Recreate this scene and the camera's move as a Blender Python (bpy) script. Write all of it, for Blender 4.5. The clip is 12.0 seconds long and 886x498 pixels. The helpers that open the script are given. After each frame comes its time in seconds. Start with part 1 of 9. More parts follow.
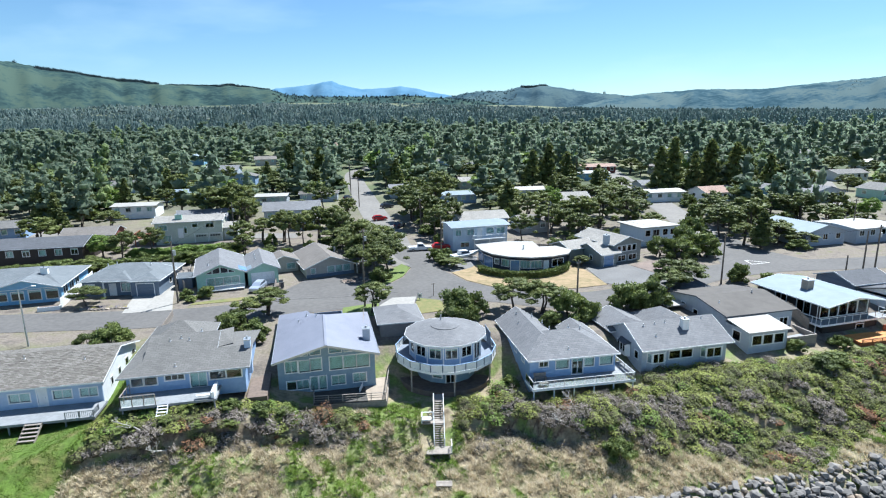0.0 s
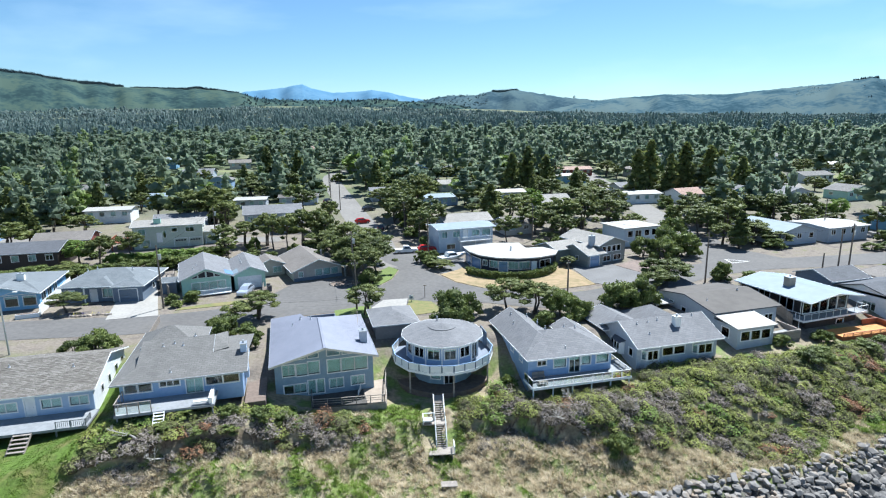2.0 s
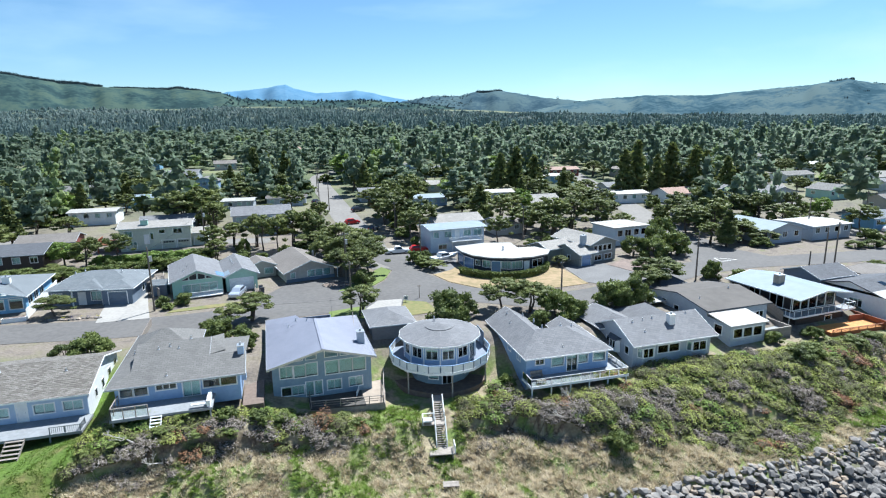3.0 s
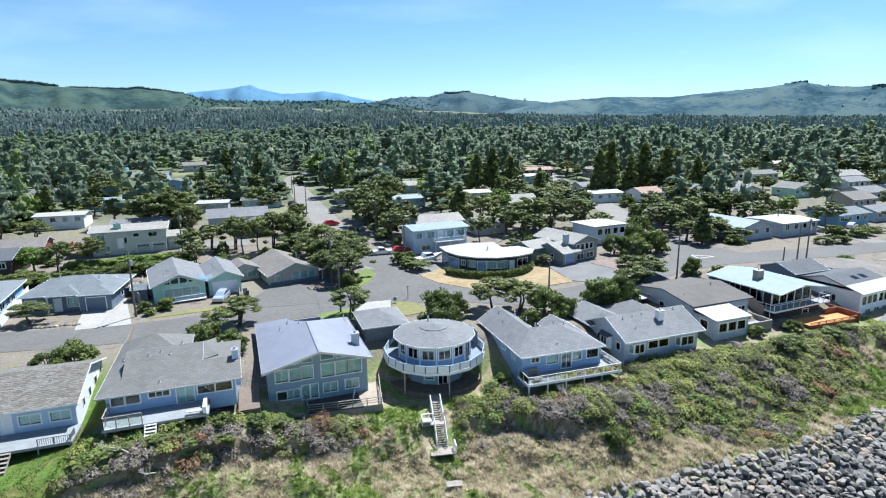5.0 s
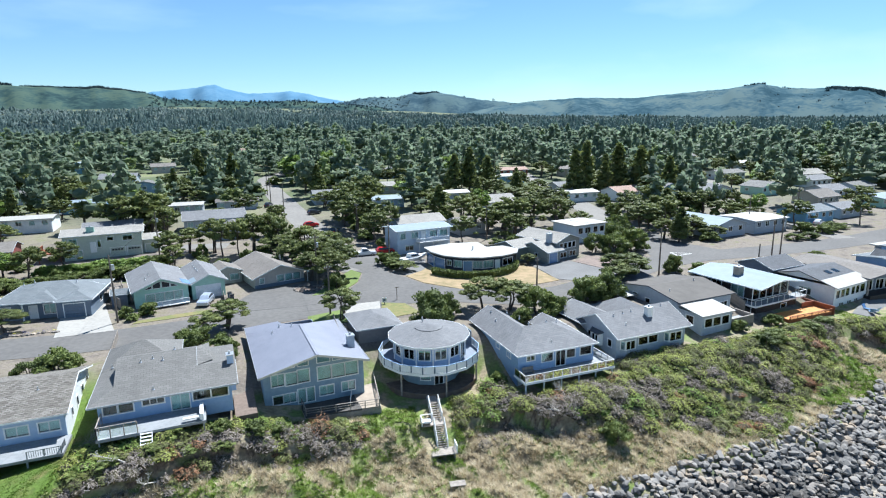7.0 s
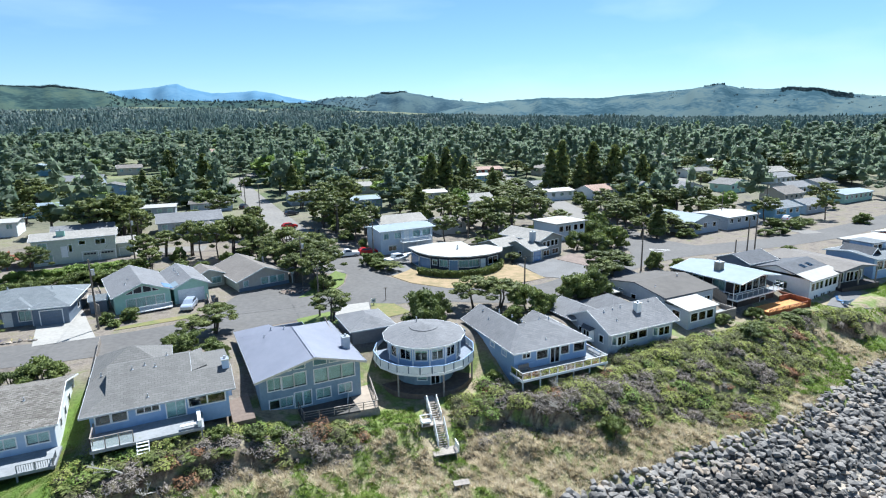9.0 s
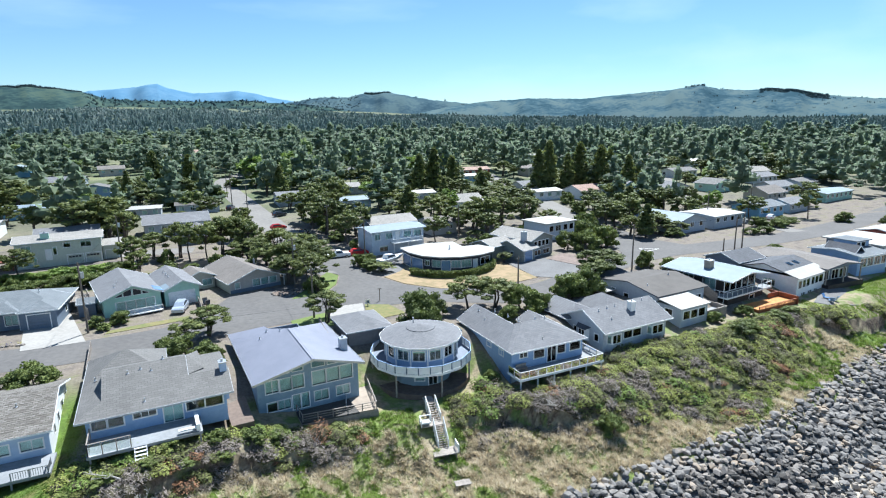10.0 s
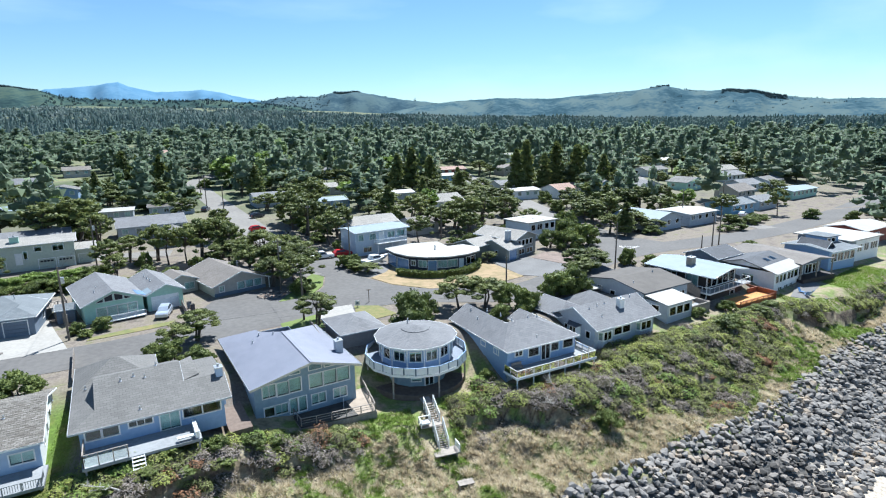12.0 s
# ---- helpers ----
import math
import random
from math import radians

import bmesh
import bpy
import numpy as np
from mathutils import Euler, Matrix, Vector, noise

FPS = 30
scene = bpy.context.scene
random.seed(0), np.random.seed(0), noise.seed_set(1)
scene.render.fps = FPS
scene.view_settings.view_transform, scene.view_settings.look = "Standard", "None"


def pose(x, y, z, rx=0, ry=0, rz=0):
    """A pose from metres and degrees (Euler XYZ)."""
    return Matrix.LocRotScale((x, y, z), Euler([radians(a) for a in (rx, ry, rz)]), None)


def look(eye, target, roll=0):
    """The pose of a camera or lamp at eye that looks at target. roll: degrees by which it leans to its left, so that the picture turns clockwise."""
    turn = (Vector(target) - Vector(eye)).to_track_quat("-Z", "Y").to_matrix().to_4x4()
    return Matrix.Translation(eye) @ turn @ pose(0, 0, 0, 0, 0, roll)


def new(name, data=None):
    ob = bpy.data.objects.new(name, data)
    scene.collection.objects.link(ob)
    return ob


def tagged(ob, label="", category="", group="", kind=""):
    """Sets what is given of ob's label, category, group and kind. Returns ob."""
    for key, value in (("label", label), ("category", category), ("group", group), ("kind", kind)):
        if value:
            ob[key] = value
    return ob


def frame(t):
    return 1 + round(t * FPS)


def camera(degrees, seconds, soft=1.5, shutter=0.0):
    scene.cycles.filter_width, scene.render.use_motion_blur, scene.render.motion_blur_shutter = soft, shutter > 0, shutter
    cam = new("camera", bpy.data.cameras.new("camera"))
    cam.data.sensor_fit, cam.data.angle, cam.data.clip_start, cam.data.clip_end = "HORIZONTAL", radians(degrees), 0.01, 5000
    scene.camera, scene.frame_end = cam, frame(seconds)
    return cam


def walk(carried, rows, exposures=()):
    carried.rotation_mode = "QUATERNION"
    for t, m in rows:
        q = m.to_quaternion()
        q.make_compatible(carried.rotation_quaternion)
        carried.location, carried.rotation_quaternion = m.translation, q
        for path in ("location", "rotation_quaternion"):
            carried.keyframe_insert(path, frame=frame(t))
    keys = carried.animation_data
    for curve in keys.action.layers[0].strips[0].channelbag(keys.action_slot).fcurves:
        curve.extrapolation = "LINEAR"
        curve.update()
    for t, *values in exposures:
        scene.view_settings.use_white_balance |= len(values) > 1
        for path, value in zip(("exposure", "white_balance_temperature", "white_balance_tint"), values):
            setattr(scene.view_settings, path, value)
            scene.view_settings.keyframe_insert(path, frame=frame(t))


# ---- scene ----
import functools

cam = camera(76.5, 12.0, soft=1.15)
PATH = [
    (0, (-0.098, 1.715, 29.595), (-0.051, 3.666, 29.155), -0.9),
    (0.5, (-0.758, 1.71, 29.563), (-0.691, 3.66, 29.125), -0.9),
    (1, (-1.59, 1.719, 29.46), (-1.499, 3.669, 29.026), -0.8),
    (1.5, (-2.401, 1.794, 29.364), (-2.285, 3.743, 28.934), -0.8),
    (2, (-3.26, 1.767, 29.262), (-3.116, 3.715, 28.834), -0.8),
    (2.5, (-4.067, 1.829, 29.255), (-3.895, 3.775, 28.828), -0.8),
    (3, (-4.885, 1.919, 29.21), (-4.687, 3.863, 28.783), -0.8),
    (5, (-8.11, 2.352, 29.115), (-7.804, 4.283, 28.69), -0.8),
    (5.5, (-8.85, 2.496, 29.118), (-8.519, 4.422, 28.693), -0.8),
    (6, (-9.666, 2.607, 29.085), (-9.308, 4.528, 28.66), -0.8),
    (6.5, (-10.462, 2.771, 29.11), (-10.078, 4.687, 28.685), -0.8),
    (7, (-11.231, 2.919, 29.146), (-10.821, 4.83, 28.721), -0.8),
    (9, (-14.369, 3.764, 29.12), (-13.854, 5.649, 28.693), -0.9),
    (9.5, (-15.157, 3.991, 29.114), (-14.615, 5.868, 28.687), -0.9),
    (10, (-15.917, 4.24, 29.118), (-15.349, 6.109, 28.692), -0.9),
    (10.5, (-16.672, 4.457, 29.17), (-16.079, 6.318, 28.743), -0.9),
    (11, (-17.44, 4.756, 29.182), (-16.821, 6.609, 28.755), -0.9),
    (11.5, (-18.184, 5.075, 29.153), (-17.539, 6.92, 28.725), -0.9),
    (12, (-18.839, 5.256, 29.224), (-18.173, 7.092, 28.795), -0.9),
]
walk(cam, [(t, look(eye, target, roll)) for t, eye, target, roll in PATH], [(0, 1.1, 5800, 6), (12, 1.1, 5800, 6)])

# ---- world and sun ----
SUN_AZ, SUN_EL = radians(40), radians(59)
world = bpy.data.worlds.new("sky")
scene.world = world
world.use_nodes = True
wn, wl = world.node_tree.nodes, world.node_tree.links
sky = wn.new("ShaderNodeTexSky")
sky.sky_type = "NISHITA"
sky.sun_disc = False
sky.sun_elevation, sky.sun_rotation = SUN_EL, SUN_AZ
sky.air_density, sky.dust_density, sky.ozone_density = 1.0, 0.0, 2.4
back = wn["Background"]
back.inputs["Strength"].default_value = 0.054
# thin cirrus
tc = wn.new("ShaderNodeTexCoord")
mp = wn.new("ShaderNodeMapping")
mp.inputs["Scale"].default_value = (0.9, 2.6, 5.0)
nz = wn.new("ShaderNodeTexNoise")
nz.inputs["Scale"].default_value, nz.inputs["Detail"].default_value = 2.2, 7
rp = wn.new("ShaderNodeValToRGB")
rp.color_ramp.elements[0].position, rp.color_ramp.elements[1].position = 0.5, 0.86
mx = wn.new("ShaderNodeMix")
mx.data_type = "RGBA"
mx.inputs["B"].default_value = (8.6, 9.2, 9.8, 1)
ml = wn.new("ShaderNodeMath")
ml.operation = "MULTIPLY"
ml.inputs[1].default_value = 0.5
wl.new(tc.outputs["Generated"], mp.inputs["Vector"])
wl.new(mp.outputs["Vector"], nz.inputs["Vector"])
wl.new(nz.outputs["Fac"], rp.inputs["Fac"])
wl.new(rp.outputs["Color"], ml.inputs[0])
wl.new(ml.outputs[0], mx.inputs["Factor"])
wl.new(sky.outputs["Color"], mx.inputs["A"])
tint = wn.new("ShaderNodeMix")
tint.data_type, tint.blend_type = "RGBA", "MULTIPLY"
tint.inputs["Factor"].default_value = 1
tint.inputs["B"].default_value = (0.89, 1.05, 1.13, 1)
wl.new(mx.outputs["Result"], tint.inputs["A"])
wl.new(tint.outputs["Result"], back.inputs["Color"])

sun_data = bpy.data.lights.new("sun", "SUN")
sun_data.energy, sun_data.angle, sun_data.color = 5.0, radians(0.55), (1.0, 0.96, 0.9)
sun = new("sun", sun_data)
sd = Vector((math.sin(SUN_AZ) * math.cos(SUN_EL), math.cos(SUN_AZ) * math.cos(SUN_EL), math.sin(SUN_EL)))
sun.matrix_world = look(sd * 100, (0, 0, 0))


# ---- materials ----
def principled(name):
    m = bpy.data.materials.new(name)
    m.use_nodes = True
    return m, m.node_tree.nodes, m.node_tree.links, m.node_tree.nodes["Principled BSDF"]


def surface(name, a, b=None, rough=0.8, scale=3.0, detail=6, metal=0.0, bump=0.15, bump_scale=20.0, rand=0.0, big=0.25):
    """A grainy surface between two colours, with broad and fine variation and fine relief."""
    m, n, l, p = principled(name)
    b = b or tuple(c * 0.72 for c in a)
    co = n.new("ShaderNodeTexCoord")
    t1 = n.new("ShaderNodeTexNoise")
    t1.inputs["Scale"].default_value, t1.inputs["Detail"].default_value = scale, detail
    t2 = n.new("ShaderNodeTexNoise")
    t2.inputs["Scale"].default_value, t2.inputs["Detail"].default_value = big, 4
    ad = n.new("ShaderNodeMath")
    ad.operation = "MULTIPLY_ADD"
    ad.inputs[1].default_value, ad.inputs[2].default_value = 0.7, -0.35
    sm = n.new("ShaderNodeMath")
    sm.operation = "ADD"
    rp = n.new("ShaderNodeValToRGB")
    rp.color_ramp.elements[0].position, rp.color_ramp.elements[1].position = 0.3, 0.68
    rp.color_ramp.elements[0].color, rp.color_ramp.elements[1].color = (*b, 1), (*a, 1)
    l.new(co.outputs["Object"], t1.inputs["Vector"])
    l.new(co.outputs["Object"], t2.inputs["Vector"])
    l.new(t2.outputs["Fac"], ad.inputs[0])
    l.new(ad.outputs[0], sm.inputs[0])
    l.new(t1.outputs["Fac"], sm.inputs[1])
    last = sm.outputs[0]
    if rand:
        oi = n.new("ShaderNodeObjectInfo")
        ma = n.new("ShaderNodeMath")
        ma.operation = "MULTIPLY_ADD"
        ma.inputs[1].default_value = rand
        l.new(oi.outputs["Random"], ma.inputs[0])
        l.new(last, ma.inputs[2])
        s2 = n.new("ShaderNodeMath")
        s2.operation = "SUBTRACT"
        s2.inputs[1].default_value = rand / 2
        l.new(ma.outputs[0], s2.inputs[0])
        last = s2.outputs[0]
    l.new(last, rp.inputs["Fac"])
    l.new(rp.outputs["Color"], p.inputs["Base Color"])
    p.inputs["Roughness"].default_value, p.inputs["Metallic"].default_value = rough, metal
    if bump:
        t3 = n.new("ShaderNodeTexNoise")
        t3.inputs["Scale"].default_value, t3.inputs["Detail"].default_value = bump_scale, 5
        bp = n.new("ShaderNodeBump")
        bp.inputs["Strength"].default_value, bp.inputs["Distance"].default_value = bump, 0.05
        l.new(co.outputs["Object"], t3.inputs["Vector"])
        l.new(t3.outputs["Fac"], bp.inputs["Height"])
        l.new(bp.outputs["Normal"], p.inputs["Normal"])
    return m


def lined(name, a, b, pitch, axis="z", depth=0.4, rough=0.7, duty=0.12):
    """Siding or boards: courses of the given pitch with a dark joint, over a mottled ground."""
    m = surface(name, a, b, rough, 2.5, bump=0)
    n, l, p = m.node_tree.nodes, m.node_tree.links, m.node_tree.nodes["Principled BSDF"]
    co = n.new("ShaderNodeTexCoord")
    sp = n.new("ShaderNodeSeparateXYZ")
    l.new(co.outputs["Object"], sp.inputs[0])
    src = sp.outputs["Z"]
    if axis == "xy":
        s = n.new("ShaderNodeMath")
        s.operation = "ADD"
        l.new(sp.outputs["X"], s.inputs[0])
        l.new(sp.outputs["Y"], s.inputs[1])
        src = s.outputs[0]
    elif axis in "xy":
        src = sp.outputs[axis.upper()]
    d = n.new("ShaderNodeMath")
    d.operation = "DIVIDE"
    d.inputs[1].default_value = pitch
    fr = n.new("ShaderNodeMath")
    fr.operation = "FRACT"
    l.new(src, d.inputs[0])
    l.new(d.outputs[0], fr.inputs[0])
    bp = n.new("ShaderNodeBump")
    bp.inputs["Strength"].default_value, bp.inputs["Distance"].default_value = depth, 0.03
    l.new(fr.outputs[0], bp.inputs["Height"])
    l.new(bp.outputs["Normal"], p.inputs["Normal"])
    return m


def shingle(name, a, b, patch=0.35, course=0.3):
    """Asphalt or wood shingles: small staggered tabs of slightly different tone."""
    m, n, l, p = principled(name)
    co = n.new("ShaderNodeTexCoord")
    br = n.new("ShaderNodeTexBrick")
    br.inputs["Color1"].default_value, br.inputs["Color2"].default_value = (*a, 1), (*b, 1)
    br.inputs["Mortar"].default_value = (*[c * 0.7 for c in b], 1)
    br.inputs["Scale"].default_value = 1.0
    br.inputs["Mortar Size"].default_value = 0.018
    br.inputs["Brick Width"].default_value, br.inputs["Row Height"].default_value = course * 1.9, course
    t2 = n.new("ShaderNodeTexNoise")
    t2.inputs["Scale"].default_value, t2.inputs["Detail"].default_value = patch, 7
    rp = n.new("ShaderNodeValToRGB")
    rp.color_ramp.elements[0].position, rp.color_ramp.elements[1].position = 0.32, 0.7
    rp.color_ramp.elements[0].color, rp.color_ramp.elements[1].color = (0.88, 0.88, 0.88, 1), (1.06, 1.06, 1.06, 1)
    mu = n.new("ShaderNodeMix")
    mu.data_type, mu.blend_type = "RGBA", "MULTIPLY"
    mu.inputs["Factor"].default_value = 1
    l.new(co.outputs["Object"], br.inputs["Vector"])
    l.new(co.outputs["Object"], t2.inputs["Vector"])
    l.new(t2.outputs["Fac"], rp.inputs["Fac"])
    l.new(br.outputs["Color"], mu.inputs["A"])
    l.new(rp.outputs["Color"], mu.inputs["B"])
    l.new(mu.outputs["Result"], p.inputs["Base Color"])
    p.inputs["Roughness"].default_value = 0.85
    bp = n.new("ShaderNodeBump")
    bp.inputs["Strength"].default_value, bp.inputs["Distance"].default_value = 0.5, 0.02
    l.new(br.outputs["Fac"], bp.inputs["Height"])
    bp.invert = True
    l.new(bp.outputs["Normal"], p.inputs["Normal"])
    return m


def leafy(name, cols, patch=0.3, trans=0.3, rough=0.6, single=0.45):
    """Foliage: every leaf has its own tone, in patches; some light passes through."""
    m, n, l, p = principled(name)
    ge = n.new("ShaderNodeNewGeometry")
    oi = n.new("ShaderNodeObjectInfo")
    t2 = n.new("ShaderNodeTexNoise")
    t2.inputs["Scale"].default_value, t2.inputs["Detail"].default_value = patch, 3
    l.new(ge.outputs["Position"], t2.inputs["Vector"])
    a = n.new("ShaderNodeMath")
    a.operation = "MULTIPLY_ADD"
    a.inputs[1].default_value = single
    l.new(ge.outputs["Random Per Island"], a.inputs[0])
    b = n.new("ShaderNodeMath")
    b.operation = "MULTIPLY_ADD"
    b.inputs[1].default_value, b.inputs[2].default_value = 1.5, -0.62
    l.new(t2.outputs["Fac"], b.inputs[0])
    l.new(b.outputs[0], a.inputs[2])
    c = n.new("ShaderNodeMath")
    c.operation = "MULTIPLY_ADD"
    c.inputs[1].default_value = 0.3
    l.new(oi.outputs["Random"], c.inputs[0])
    l.new(a.outputs[0], c.inputs[2])
    rp = n.new("ShaderNodeValToRGB")
    e = rp.color_ramp.elements
    while len(e) < len(cols):
        e.new(0.5)
    for i, col in enumerate(cols):
        e[i].position, e[i].color = i / (len(cols) - 1), (*col, 1)
    l.new(c.outputs[0], rp.inputs["Fac"])
    l.new(rp.outputs["Color"], p.inputs["Base Color"])
    p.inputs["Roughness"].default_value = rough
    p.inputs["Specular IOR Level"].default_value = 0.3
    tr = n.new("ShaderNodeBsdfTranslucent")
    l.new(rp.outputs["Color"], tr.inputs["Color"])
    ms = n.new("ShaderNodeMixShader")
    ms.inputs[0].default_value = trans
    l.new(p.outputs[0], ms.inputs[1])
    l.new(tr.outputs[0], ms.inputs[2])
    l.new(ms.outputs[0], n["Material Output"].inputs["Surface"])
    return m


def glazing(name, tint=(0.88, 0.97, 0.97)):
    m, n, l, p = principled(name)
    tr = n.new("ShaderNodeBsdfTransparent")
    tr.inputs["Color"].default_value = (*tint, 1)
    gl = n.new("ShaderNodeBsdfGlossy")
    gl.inputs["Roughness"].default_value = 0.03
    fr = n.new("ShaderNodeFresnel")
    fr.inputs["IOR"].default_value = 1.6
    ms = n.new("ShaderNodeMixShader")
    l.new(fr.outputs[0], ms.inputs[0])
    l.new(tr.outputs[0], ms.inputs[1])
    l.new(gl.outputs[0], ms.inputs[2])
    l.new(ms.outputs[0], n["Material Output"].inputs["Surface"])
    return m


